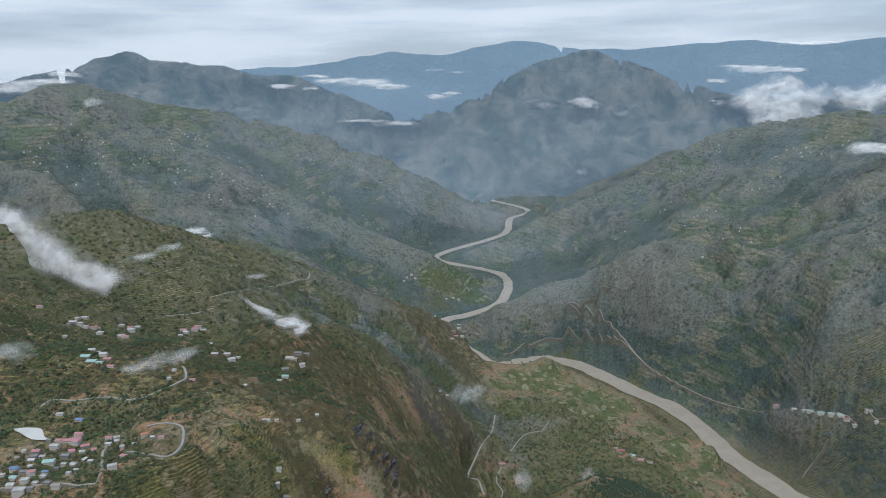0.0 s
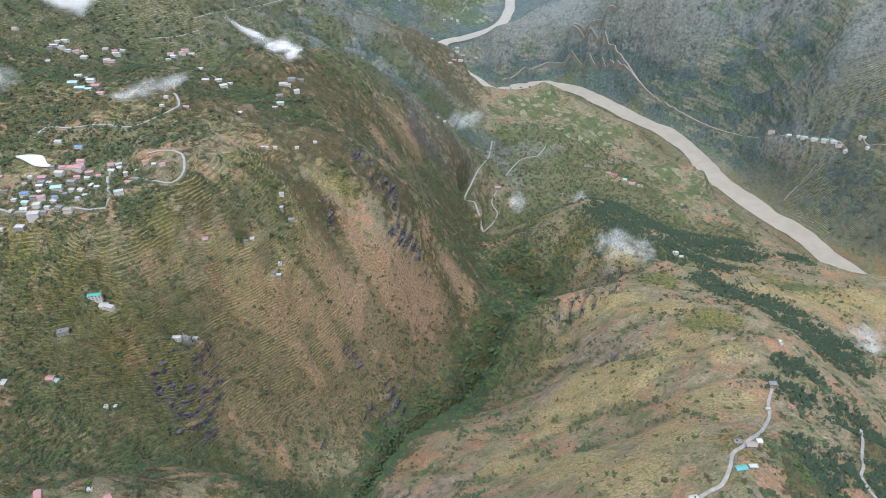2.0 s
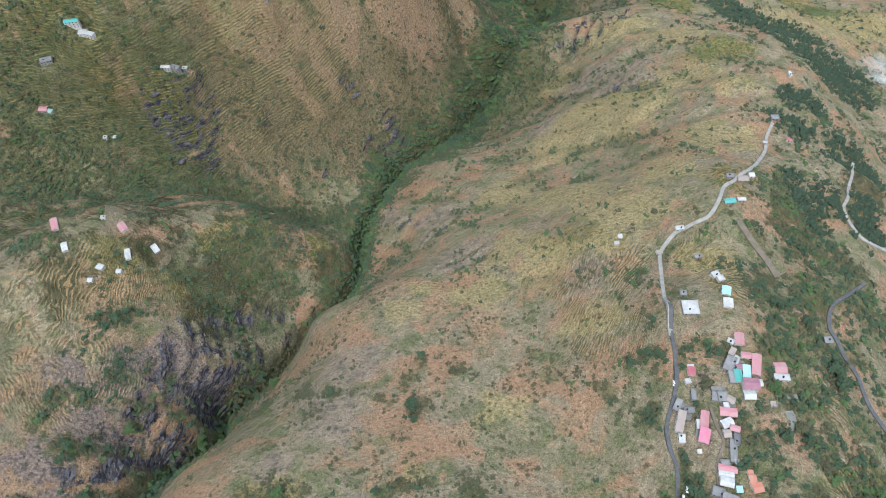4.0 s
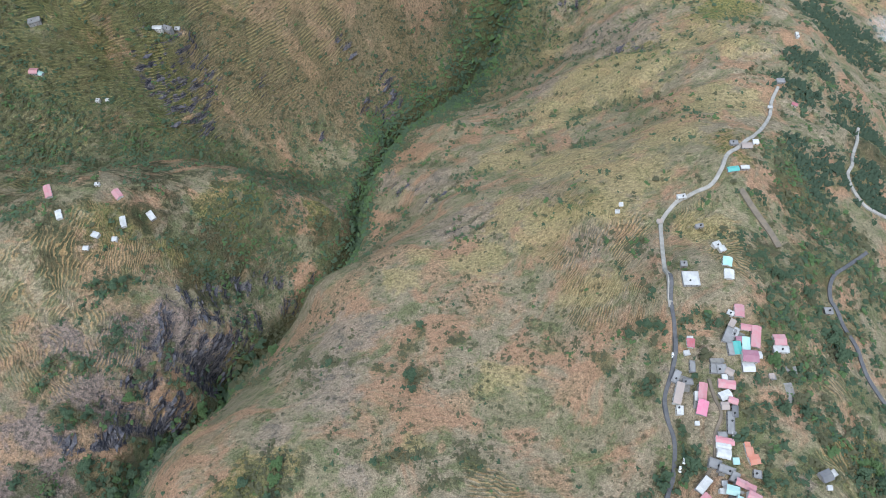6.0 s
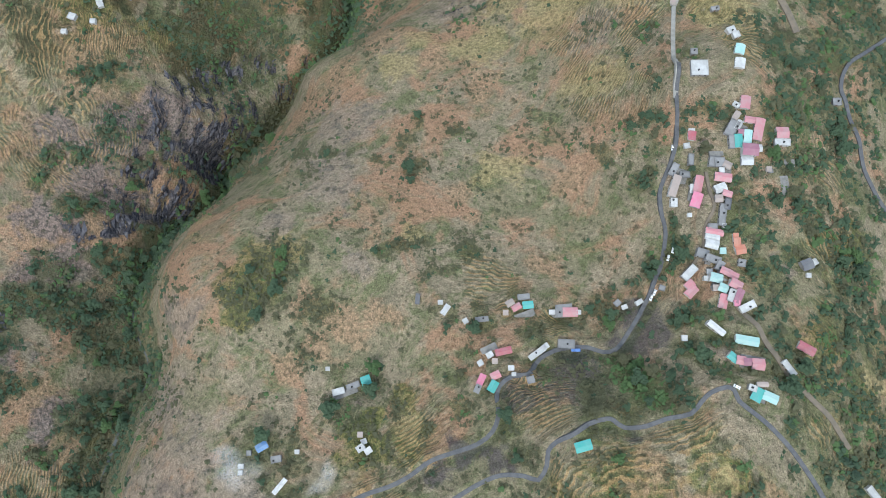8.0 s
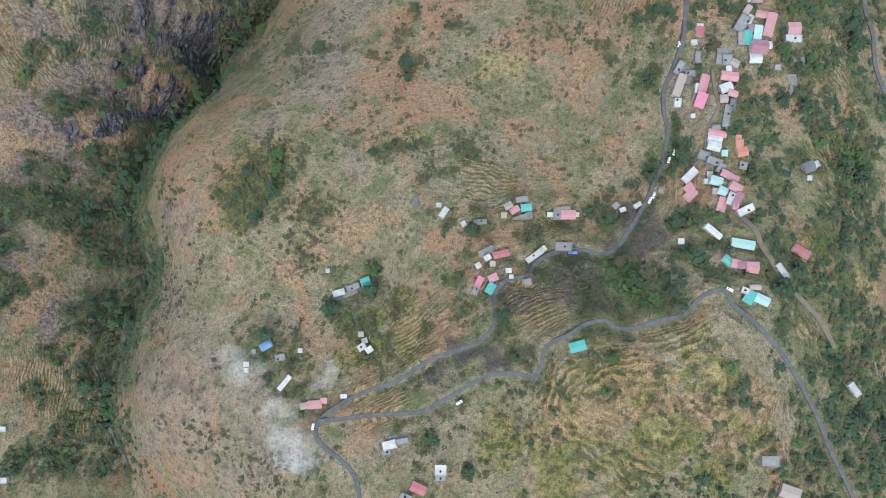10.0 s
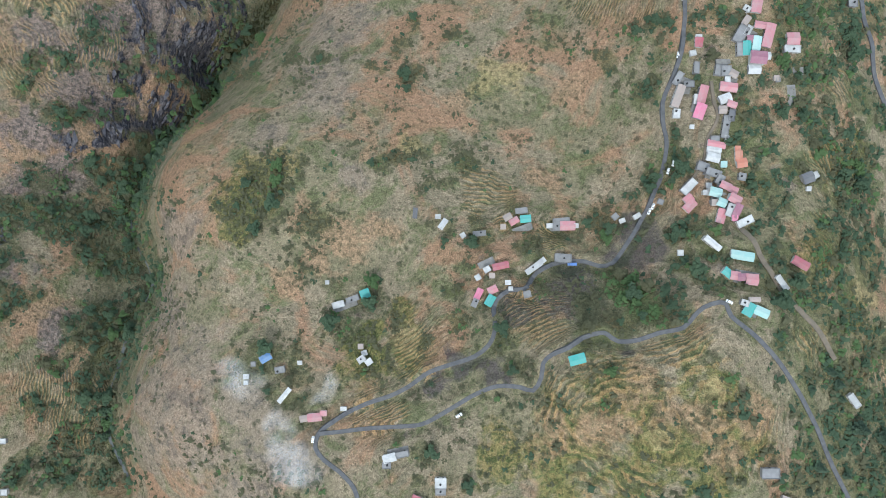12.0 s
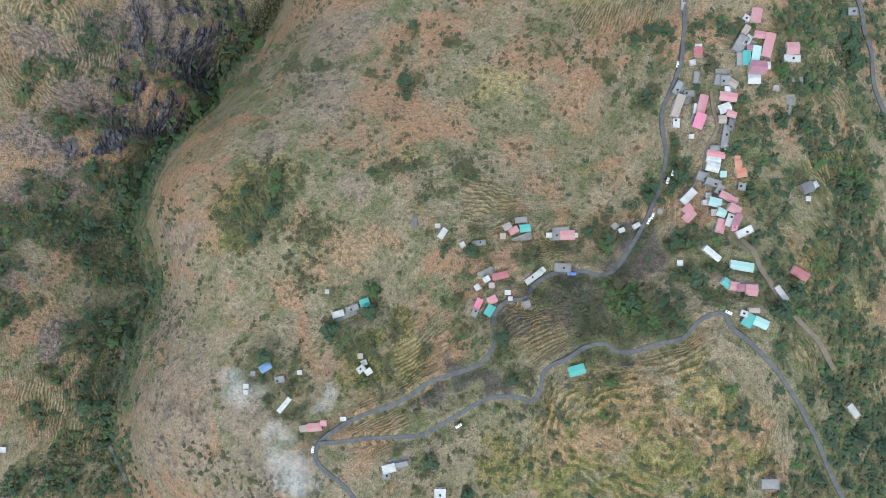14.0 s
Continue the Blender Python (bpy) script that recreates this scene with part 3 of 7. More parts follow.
def height_some(x, y):
    far = np.hypot(x, y)
    # mountains: falling away from their crests, cut by gullies
    wx = x + 130 * fbm(x, y, 900, 3, 5)
    wy = y + 130 * fbm(x, y, 900, 3, 9)
    gully = fbm(wx, wy, 620, 5, 21, True)
    fine = fbm(wx, wy, 170, 4, 33, True)
    hills = 22.0 + 760 * smooth(8500, 15000, far)
    for line, fall, spur in CRESTS.values():
        z, arc, off, run = np.full(len(x), -9e3), np.zeros(len(x)), np.zeros(len(x)), 0.0
        for a, b in zip(line, line[1:]):
            dx, dy, dz = b[0] - a[0], b[1] - a[1], b[2] - a[2]
            s = np.clip(((x - a[0]) * dx + (y - a[1]) * dy) / (dx * dx + dy * dy), 0, 1)
            d = np.hypot(x - a[0] - s * dx, y - a[1] - s * dy)
            base = a[2] + s * dz - fall * d * (1 - 0.12 * smooth(300, 1500, d))
            length = math.hypot(dx, dy)
            right = np.where(dx * (y - a[1]) - dy * (x - a[0]) > 0, 1.0, -1.0)
            arc = np.where(base > z, run + s * length + 9000 * (right > 0), arc)
            off = np.where(base > z, d, off)
            z = np.maximum(z, base)
            run += length
        side = smooth(30, 450, off)
        # side spurs run down from the crest
        ribs = fbm(arc + 0.35 * (wx - x) + 160 * fine, off * 0.34 + 0.3 * (wy - y), 430, 3, 25 + len(line), True)
        z = z + side * ((gully - 0.45) * spur * 1.15 + (ribs - 0.45) * spur * 1.6 + (fine - 0.3) * spur * 0.55) + 10 * fine * (1 - side)
        soft = 30.0
        hills = np.where(np.abs(hills - z) < soft, np.maximum(hills, z) + (soft - np.abs(hills - z)) ** 2 / (4 * soft), np.maximum(hills, z))
    # the spurs and slopes close by
    inside = far < 3400
    near, hull = np.zeros(len(x)), np.full(len(x), 9e9)
    if inside.any():
        q = np.stack([x[inside], y[inside]], -1) / 1000
        d2 = (q[:, None, 0] - KNOTS[None, :, 0] / 1000) ** 2 + (q[:, None, 1] - KNOTS[None, :, 1] / 1000) ** 2
        near[inside] = bend(d2) @ SHEET[:-3] + SHEET[-3] + q @ SHEET[-2:]
        hull[inside] = np.sqrt(d2.min(1)) * 1000
    rough = smooth(60, 700, np.hypot(x - 40, y - 60))
    near = near + (fbm(wx, wy, 210, 4, 41, True) * (6 + 11 * rough) + fbm(x, y, 34, 3, 55) * (1.6 + 4 * rough) + (fbm(wx, wy, 95, 3, 58, True) - 0.45) * 9 * rough)
    w = 1 - smooth(110, 420, hull)
    z = hills * (1 - w) + near * w
    # ravines cut sharply
    for line, wide, deep in ((HANDLES["gorge"] + HANDLES["gorge_north"], 11, 38), (HANDLES["west_tributary"], 30, 14)):
        d, _ = along(line, x + 4 * fbm(x, y, 40, 3, 61), y + 4 * fbm(x, y, 40, 3, 67))
        z = z - deep * (0.22 + 0.78 * smooth(90, 230, y)) * np.exp(-(d / (wide * (0.55 + 0.45 * smooth(90, 230, y)))) ** 2) * (1 + 0.25 * fbm(x, y, 40, 3, 71))
    # the river's flood plain
    d, _ = along(RIVER, x, y)
    open_up = smooth(2900, 3400, y)
    z = z * (1 - open_up) + open_up * np.minimum(z, RIVER_Z + 14 + 0.62 * np.maximum(d - 170 + 60 * fbm(x, y, 300, 3, 73), 0))
    bank = smooth(46, 190, d + 40 * fbm(x, y, 220, 3, 77))
    return np.where(z > RIVER_Z, RIVER_Z + (z - RIVER_Z) * bank, z * bank + RIVER_Z * (1 - bank)) - 4.0 * (1 - smooth(30, 48, d))


# far country is drawn together towards the eye's own distance, so that all of it stands within five kilometres
HUB = np.array([1.0, 10.0, 1249.0])


def gather(p):
    p = np.asarray(p, float)
    v = p - HUB
    r = np.linalg.norm(v, axis=-1, keepdims=True)
    r2 = np.where(r > 2600, 2600 + 2250 * (1 - np.exp(-(np.maximum(r, 2600) - 2600) / 2250)), r)
    return HUB + v * (r2 / np.maximum(r, 1e-6))


def land(x, y, lift=0.0):
    """Places on the ground, as they stand in the scene."""
    x, y = np.asarray(x, float), np.asarray(y, float)
    return gather(np.stack([x, y, height(x, y) + lift], -1))


# ---- what covers the land: patches of growth, rock, terraces (place, radius) ----
PATCHES = {}


def cover(name, *patches):
    PATCHES.setdefault(name, []).extend(patches)


WAYS, HOMES = [], []


def way(kind, width, *places):
    WAYS.append((kind, width, places))


def hamlet(group, near, *rows):
    HOMES.extend((*row, near, group) for row in rows)


cover('lush', (-512, 629, 75), (-458, 617, 49), (-532, 561, 49), (-383, 598, 33), (-344, 571, 24), (-230, 496, 25), (-181, 566, 29), (-133, 567, 29), (81, 897, 43), (153, 964, 64), (224, 1283, 80), (155, 1369, 98), (6, 740, 23), (-54, 641, 21), (-116, 529, 20), (-151, 430, 18), (-193, 305, 23), (-210, 246, 25), (253, 280, 25), (244, 234, 28))
cover('lush', (248, 207, 27), (309, 289, 32), (298, 226, 35), (412, 396, 39), (340, 392, 36), (250, 166, 27), (350, 266, 27), (391, 536, 29), (594, 818, 62), (597, 966, 51), (520, 997, 51), (192, 214, 13), (142, 163, 11), (-221, 439, 34), (-300, 309, 18), (-433, 643, 31), (-335, 655, 20), (263, 354, 13), (-205, 801, 17))
cover('lush', (-271, 118, 12), (-277, 124, 14), (-283, 133, 16), (-292, 136, 12), (-273, 102, 10), (-270, 142, 7), (-259, 182, 6), (-211, 237, 13), (-230, 228, 10), (-193, 253, 13), (-159, 225, 12), (-167, 281, 8), (-184, 270, 9), (-242, 198, 7), (-252, 39, 10), (-255, 5, 10), (-265, -18, 7), (-266, -48, 6), (-272, -71, 6), (-266, -99, 11))
cover('lush', (-249, -124, 10), (-331, 87, 21), (-318, 97, 18), (-298, 88, 16), (-284, 93, 13), (-321, 56, 15), (-324, 31, 15), (-271, 0, 16), (-267, 13, 12), (-302, 34, 7), (-289, -18, 9), (-297, -78, 11), (-295, -96, 11), (-316, -48, 11), (-316, -100, 12), (-279, -42, 7), (-265, 54, 10), (-279, 69, 11), (-311, 227, 10), (-329, 185, 6))
cover('lush', (-112, 222, 8), (-96, 222, 7), (-82, 217, 6), (-62, 204, 6), (-49, 201, 6), (-32, 221, 10), (-18, 200, 9), (-23, 236, 7), (-135, 159, 6), (-124, 111, 17), (-133, 95, 17), (-102, 124, 7), (-84, 83, 12), (-29, 131, 10), (-13, 139, 8), (-7, 109, 7), (124, 30, 18), (106, 23, 16), (132, 24, 13), (40, 69, 9))
cover('lush', (-32, 21, 9), (-54, 6, 8), (-5, 11, 8), (-116, -5, 12), (-48, 39, 8), (210, -33, 19), (226, -59, 22), (244, -82, 25), (211, 50, 17), (227, 29, 20), (259, 21, 21), (205, 161, 17), (214, 138, 16), (241, 162, 17), (258, 210, 20), (289, 110, 23), (258, 71, 21), (183, 71, 10), (124, 80, 12), (24, 16, 8))
cover('lush', (53, -6, 12), (140, 166, 10), (31, 126, 10), (13, 234, 9), (117, 191, 11), (3, 111, 8))
cover('lush', (172, 1651, 97), (151, 1850, 70), (273, 1989, 94), (382, 1858, 107), (387, 1337, 81), (599, 1689, 102), (499, 2101, 79), (643, 1563, 82), (819, 1594, 69), (-4, 1070, 32), (41, 1111, 34), (-615, 948, 70), (-498, 907, 56), (-402, 927, 45), (-669, 1083, 66), (-723, 1598, 91), (-571, 1776, 64), (-332, 1144, 53), (-263, 1232, 56), (-504, 804, 69))
cover('lush', (-387, 733, 31), (-475, 704, 24), (-3, 2172, 78), (-198, 1643, 87), (496, 1020, 46), (539, 892, 42), (-249, 840, 33), (-269, 783, 24))
cover('lush', (-845, 3015, 157), (-829, 2047, 110), (-1047, 1914, 109), (-1115, 1796, 106), (-581, 1737, 64), (-353, 2226, 97), (-165, 2236, 98), (17, 3670, 125), (-14, 3507, 91), (526, 2799, 76))
cover('lush', (207, 207, 13), (247, 186, 13), (292, 215, 19), (210, 130, 14), (214, 104, 16), (256, 135, 13), (298, 158, 19), (288, 60, 20), (239, 50, 12), (204, 10, 11), (242, -6, 14), (272, -57, 26), (218, -78, 20), (250, 158, 13), (252, 139, 11), (238, 208, 13), (263, 187, 11), (271, 101, 11), (261, 42, 12), (166, 51, 11))
cover('lush', (158, 68, 10), (81, 37, 7), (44, 10, 9), (70, 65, 8), (33, 73, 10), (159, 212, 11), (161, 117, 10), (-59, 13, 10), (-96, -8, 10))
cover('lush', (-334, 219, 10), (-301, 253, 10), (-311, 181, 11), (-274, 215, 8), (-290, 186, 8), (-323, 124, 12), (-262, 263, 7), (-342, 194, 8), (-254, 221, 7), (-353, 267, 9), (-279, 163, 8))
cover('lush', (254, -27, 21), (219, -11, 15), (271, -85, 26), (231, -84, 20), (239, -53, 20), (283, -9, 17))
cover('red', (-76, 832, 103), (-159, 749, 80), (-215, 722, 68), (-22, 917, 69), (-129, 716, 64), (-248, 660, 51), (-297, 653, 41), (49, 1033, 43), (-48, 352, 34), (-89, 310, 28), (-2, 309, 21), (-123, 285, 23), (-314, 312, 42), (-336, 242, 40), (-327, 171, 38), (32, 269, 20), (-181, 807, 51), (-113, 875, 45))
cover('red', (-335, 248, 28), (-308, 217, 25), (-285, 203, 22), (-299, 163, 19), (-328, 146, 19), (-273, 280, 17), (-68, 75, 18), (-84, 59, 16), (-44, 82, 16), (-93, 91, 14), (-310, 207, 33), (-326, 170, 32), (71, 122, 10), (36, 157, 11), (3, 143, 10), (86, 181, 13), (20, 184, 13), (-50, 144, 10), (58, 101, 10), (-284, -19, 20))
cover('red', (-302, 25, 20), (117, -11, 14), (79, 117, 10), (-107, 32, 16))
cover('red', (113, -14, 17), (93, -40, 14), (138, -39, 18), (172, -34, 15), (155, -63, 15), (68, -41, 14))
cover('red', (-106, 1388, 52), (-87, 1542, 56), (-129, 841, 73), (-188, 772, 52), (-77, 885, 56), (-271, 688, 50))
cover('yellow', (136, 468, 51), (66, 379, 40), (30, 320, 32), (139, 357, 32), (176, 878, 51), (199, 690, 50), (-13, 343, 22), (-33, 296, 21), (240, 656, 79), (321, 697, 66), (290, 515, 53), (167, 622, 63), (164, 406, 51), (81, 519, 42), (228, 455, 42), (95, 350, 38), (130, 278, 24), (361, 634, 38), (300, 932, 61), (47, 510, 28))
cover('yellow', (208, 307, 25), (238, 303, 17))
cover('yellow', (-180, 939, 54), (-259, 943, 44), (-270, 747, 56), (-331, 689, 55), (-214, 783, 42), (603, 1009, 71), (736, 1040, 89), (849, 1050, 80), (353, 836, 57), (371, 1150, 49), (324, 1702, 67), (-203, 1017, 38), (-169, 1444, 52), (-61, 1611, 44), (-216, 843, 50), (-298, 774, 47), (-280, 824, 40), (-162, 892, 45), (-243, 936, 35))
cover('yellow', (46, 202, 18), (-21, 144, 12), (155, -20, 11), (122, -52, 11), (-20, 7, 19), (-119, 124, 17), (234, 43, 14), (282, 34, 17), (-200, 154, 15))
cover('bare', (-198, 18, 31), (-196, -27, 35), (-168, -60, 37), (-121, -30, 24), (-99, -63, 31), (-131, -87, 28), (-187, 84, 26), (-212, -77, 27), (-91, 183, 27), (-122, 147, 17), (-61, 123, 16), (-95, 210, 24), (-80, 254, 30), (-164, -10, 29))
cover('bare', (22, 400, 30), (-17, 521, 29), (89, 395, 23), (-65, 551, 31), (128, 320, 20), (312, 1125, 60), (264, 753, 52), (232, 815, 56), (151, 715, 35))
cover('rock', (-254, 303, 18), (-242, 333, 18), (-224, 355, 17), (-270, 275, 15), (-202, 380, 15), (-238, 273, 13), (-249, 251, 13), (-277, 191, 20), (-261, 198, 18), (-208, 320, 16), (-177, 360, 15), (-155, 400, 13), (-230, 263, 14), (-355, 614, 24), (-333, 612, 18), (-86, 786, 19), (-306, 666, 15), (27, 388, 21), (-2, 464, 20), (336, 1101, 35))
cover('rock', (270, 950, 31), (257, 724, 21), (235, 951, 26), (-48, 525, 19), (-261, 272, 12), (-273, 225, 10))
cover('rock', (-247, 294, 13), (-233, 303, 12), (-237, 275, 11), (-243, 264, 10), (-241, 252, 11), (-253, 241, 10), (-266, 226, 9), (-262, 201, 10), (-273, 191, 10), (-281, 181, 9), (-289, 162, 8), (-270, 260, 9), (-281, 227, 8), (-221, 277, 12), (-209, 293, 13), (-213, 308, 13), (-197, 317, 14), (-237, 235, 9), (-331, 87, 9), (-333, 74, 11))
cover('rock', (-235, 263, 10), (-305, 155, 6), (-282, 241, 6))
cover('rock', (-134, 1026, 29), (-97, 1005, 29), (-60, 962, 38), (-112, 1309, 37), (-355, 621, 32), (-317, 646, 24), (-78, 765, 33), (305, 982, 32), (246, 983, 32), (-26, 1170, 34))
cover('fine_steps', (139, -20, 35), (172, -54, 29), (90, -27, 27), (74, -50, 24), (107, -67, 25), (6, 19, 15), (-16, 21, 17), (-23, -6, 22), (-48, -33, 18), (86, 69, 13), (42, 93, 20), (270, 78, 30), (232, 2, 20), (274, -30, 21), (269, 117, 26), (-346, 233, 45), (-316, 251, 34), (-304, -33, 25), (-287, -54, 30), (275, 176, 23))
cover('fine_steps', (153, 98, 16), (72, 23, 18), (34, 109, 16), (113, -17, 28))
cover('fine_steps', (222, 310, 30), (223, 276, 19), (137, 316, 36), (140, 248, 28), (-350, 230, 40), (-346, 353, 37), (-389, 305, 37), (-285, 337, 31), (-348, 280, 35), (99, 389, 28))
cover('wide_steps', (-457, 672, 70), (-371, 675, 68), (-298, 728, 70), (-258, 735, 64), (-479, 652, 48), (-365, 656, 46), (-278, 703, 49), (-183, 781, 43), (-354, 631, 48), (-227, 797, 49), (-489, 557, 41), (-468, 446, 37))
cover('wide_steps', (-507, 702, 65), (-410, 669, 68), (-335, 707, 70), (-292, 717, 56), (-370, 707, 61), (-310, 775, 62), (-307, 944, 62), (-285, 852, 49), (-241, 832, 58), (-374, 655, 54), (-592, 898, 57), (-617, 1042, 63), (-464, 995, 58), (-870, 1433, 100), (-369, 959, 55), (1211, 1780, 98), (1250, 1704, 78), (1169, 1831, 79))
cover('wide_steps', (-943, 1512, 91), (-685, 1049, 65), (-850, 1881, 121), (-754, 2067, 129), (-623, 2206, 116), (-706, 1813, 100), (-947, 1663, 97), (-557, 1941, 86), (1218, 1782, 98), (1158, 1845, 79))
cover('field', (326, 2492, 67), (425, 2412, 88), (545, 2349, 87), (276, 2214, 51), (207, 2376, 54), (566, 2243, 63), (117, 3614, 93), (436, 2205, 61), (136, 870, 15), (735, 1103, 39))
cover('field', (-14, 3690, 141), (151, 3905, 133), (202, 3623, 78), (-106, 3644, 77), (52, 3911, 132), (412, 2537, 92), (496, 2392, 88), (291, 2462, 67), (110, 3654, 78))
cover('field', (127, 30, 11))
cover('field', (344, 2367, 65), (512, 2165, 61), (633, 2261, 64), (688, 2100, 61), (721, 1920, 57), (222, 2190, 50), (404, 2005, 48), (772, 1822, 56))
cover('lush', (-643, 1109, 66), (-746, 1577, 75), (-411, 1077, 51), (-626, 972, 61), (-481, 916, 46), (-379, 932, 36), (-528, 794, 52), (-426, 797, 42), (-328, 1220, 56), (-261, 1197, 44), (359, 2185, 81), (451, 1885, 91), (593, 1785, 89), (279, 1885, 72), (108, 1884, 70), (757, 2560, 60), (-248, 1539, 82), (-150, 1626, 72), (-455, 1996, 88))
cover('burnt', (-252, 1659, 72), (-172, 1653, 73), (-91, 1680, 67), (-401, 2198, 86), (-263, 2243, 97), (-154, 2234, 88), (-61, 1611, 51), (-18, 1621, 45), (-486, 2108, 74))
cover('lush', (336, 2206, 102), (454, 2070, 98), (536, 1767, 105), (572, 1451, 91), (233, 2180, 80), (323, 1945, 92), (403, 1776, 86), (392, 1248, 64), (467, 1167, 62), (545, 1145, 50), (259, 1711, 67), (336, 1335, 54), (634, 1875, 56), (722, 1375, 61))
cover('field', (316, 2400, 87), (440, 2237, 83), (546, 2142, 61), (626, 1782, 45), (608, 1991, 48), (662, 1624, 42))
cover('burnt', (140, 72, 15), (143, 57, 13), (130, 54, 11), (84, 33, 18), (103, 40, 15), (62, 23, 14), (16, -4, 16), (33, -7, 14), (-5, -19, 13), (110, 11, 9))

cover('olive', (107, -22, 31), (156, -29, 29), (75, -43, 28), (123, -55, 32), (173, -56, 22), (75, -74, 21), (35, -57, 21), (150, -75, 22), (-134, 106, 25), (-119, 123, 21), (-137, 86, 17), (-21, 27, 13), (-51, 19, 12), (242, 59, 24), (279, 116, 27), (270, 19, 21), (81, 35, 18), (62, 21, 14), (-58, -2, 19), (-27, -8, 15), (-317, 780, 36), (-256, 866, 39), (-361, 724, 36), (-212, 836, 39))
cover('olive', (-274, 706, 38), (-347, 636, 37), (-461, 665, 37), (-407, 648, 30), (-200, 814, 33), (-24, 975, 47), (-147, 956, 28), (-517, 690, 38), (-81, 837, 37), (-185, 729, 34), (359, 1174, 63), (313, 1299, 56), (501, 1150, 64), (693, 1103, 77), (634, 1201, 57), (407, 1013, 57), (775, 1068, 67), (253, 1494, 50))
cover('mauve', (-336, 247, 28), (-301, 207, 33), (-326, 163, 27), (-290, 253, 34), (-262, 277, 23), (-309, 133, 24), (-284, 181, 19), (-249, 267, 21), (-293, 10, 15), (-315, 50, 15), (-290, -20, 11), (-325, 117, 21))
cover('bare', (163, 162, 7), (195, 179, 7), (188, 141, 6), (176, 111, 6), (182, 96, 6), (239, 184, 6), (32, 53, 5), (210, 198, 6), (162, 175, 5), (203, 206, 6), (170, 104, 6), (-60, 28, 5), (186, 51, 5), (-26, -53, 6), (39, 42, 4), (69, 53, 4), (225, 118, 6), (231, 103, 6), (219, 133, 5), (232, 160, 8), (182, 126, 4))
cover('lush', (-504, 620, 59), (-528, 642, 39), (-453, 613, 45), (-510, 574, 51), (-414, 644, 21), (-373, 651, 27), (-323, 680, 22), (-260, 811, 31), (-241, 818, 26), (-613, 879, 33), (-488, 912, 32), (-484, 644, 32), (-336, 662, 25), (391, 1327, 63), (404, 2010, 89), (582, 1659, 79), (311, 1905, 70), (735, 1574, 64), (192, 1486, 57), (141, 1637, 48), (613, 1884, 71), (849, 1351, 40), (623, 1454, 46), (457, 1868, 77))
cover('lush', (586, 1500, 67), (764, 1479, 48), (124, 1402, 49), (178, 1339, 47))
cover('rock', (-335, 621, 32), (-303, 669, 16), (-87, 784, 21), (-183, 668, 15), (-113, 741, 16), (-53, 963, 30), (-171, 907, 17), (-377, 618, 16), (-245, 686, 13), (-145, 777, 15))
cover('wide_steps', (-504, 679, 57), (-428, 671, 48), (-367, 699, 41), (-332, 703, 42), (-382, 668, 41), (-300, 716, 37), (-252, 726, 38), (-520, 657, 45), (-448, 653, 37), (-271, 824, 38), (-315, 761, 36), (-357, 633, 31), (-240, 767, 38), (-294, 752, 30))
cover('field', (374, 2411, 75), (508, 2325, 83), (570, 2190, 53), (271, 2493, 48), (218, 3616, 53), (15, 3717, 108), (718, 1771, 54), (868, 1727, 55), (729, 1974, 58), (828, 1887, 49), (145, 3720, 109), (455, 2588, 60))

cover('lush', (331, 411, 30), (330, 347, 32), (270, 344, 19), (458, 508, 34), (348, 304, 31), (271, 270, 23), (585, 733, 43), (431, 604, 27), (-488, 549, 45), (-399, 574, 33), (-215, 423, 31), (-255, 368, 26), (-192, 516, 27), (-403, 371, 19))
cover('olive', (-322, 374, 38), (-244, 444, 34), (-169, 462, 29), (-449, 473, 38), (-272, 349, 32), (-329, 324, 30), (273, 416, 23), (211, 309, 20), (261, 721, 60), (386, 757, 53), (112, 360, 27))
cover('dun', (-163, 1017, 56), (-246, 918, 52), (-310, 783, 47), (-78, 1022, 49), (-189, 899, 53))

cover('crag', (-291, 159, 5), (-287, 162, 5), (-285, 166, 5), (-284, 171, 5), (-282, 175, 5), (-280, 180, 5), (-277, 182, 5), (-275, 185, 5), (-272, 187, 5), (-268, 190, 5), (-264, 194, 5), (-262, 199, 5), (-257, 204, 5), (-254, 207, 5), (-250, 210, 5), (-247, 214, 5), (-244, 237, 7), (-244, 244, 7), (-242, 251, 7), (-240, 257, 7), (-240, 260, 7), (-239, 263, 7), (-239, 267, 7), (-235, 273, 7), (-231, 280, 7), (-226, 283, 7), (-222, 287, 7), (-218, 291, 7), (-251, 285, 5), (-248, 291, 5), (-245, 297, 5), (-241, 297, 5), (-236, 296, 5))
cover('crag', (-283, 255, 4), (-278, 257, 4), (-274, 261, 4), (-269, 264, 4), (-268, 259, 4), (-267, 253, 4), (-264, 247, 4), (-263, 241, 4), (-263, 237, 4), (-258, 240, 4), (-257, 246, 4), (-253, 251, 4), (-250, 255, 4), (-246, 260, 4), (-340, 89, 5), (-336, 85, 5), (-314, 162, 3), (-310, 160, 3), (-306, 158, 3), (-302, 156, 3), (-299, 159, 3), (-294, 161, 3), (-301, 207, 2), (-297, 206, 2), (-292, 205, 2), (-289, 205, 2), (-286, 204, 2), (-281, 207, 2), (-279, 210, 2))
cover('dun', (-442, 472, 45), (-306, 396, 35), (-238, 399, 37), (-161, 449, 25), (-353, 329, 34), (-326, 500, 29))
cover('lush', (-325, 234, 6), (-276, 237, 8), (-260, 232, 6), (-306, 181, 7), (-266, 245, 5), (-286, 140, 8), (-333, 203, 6))

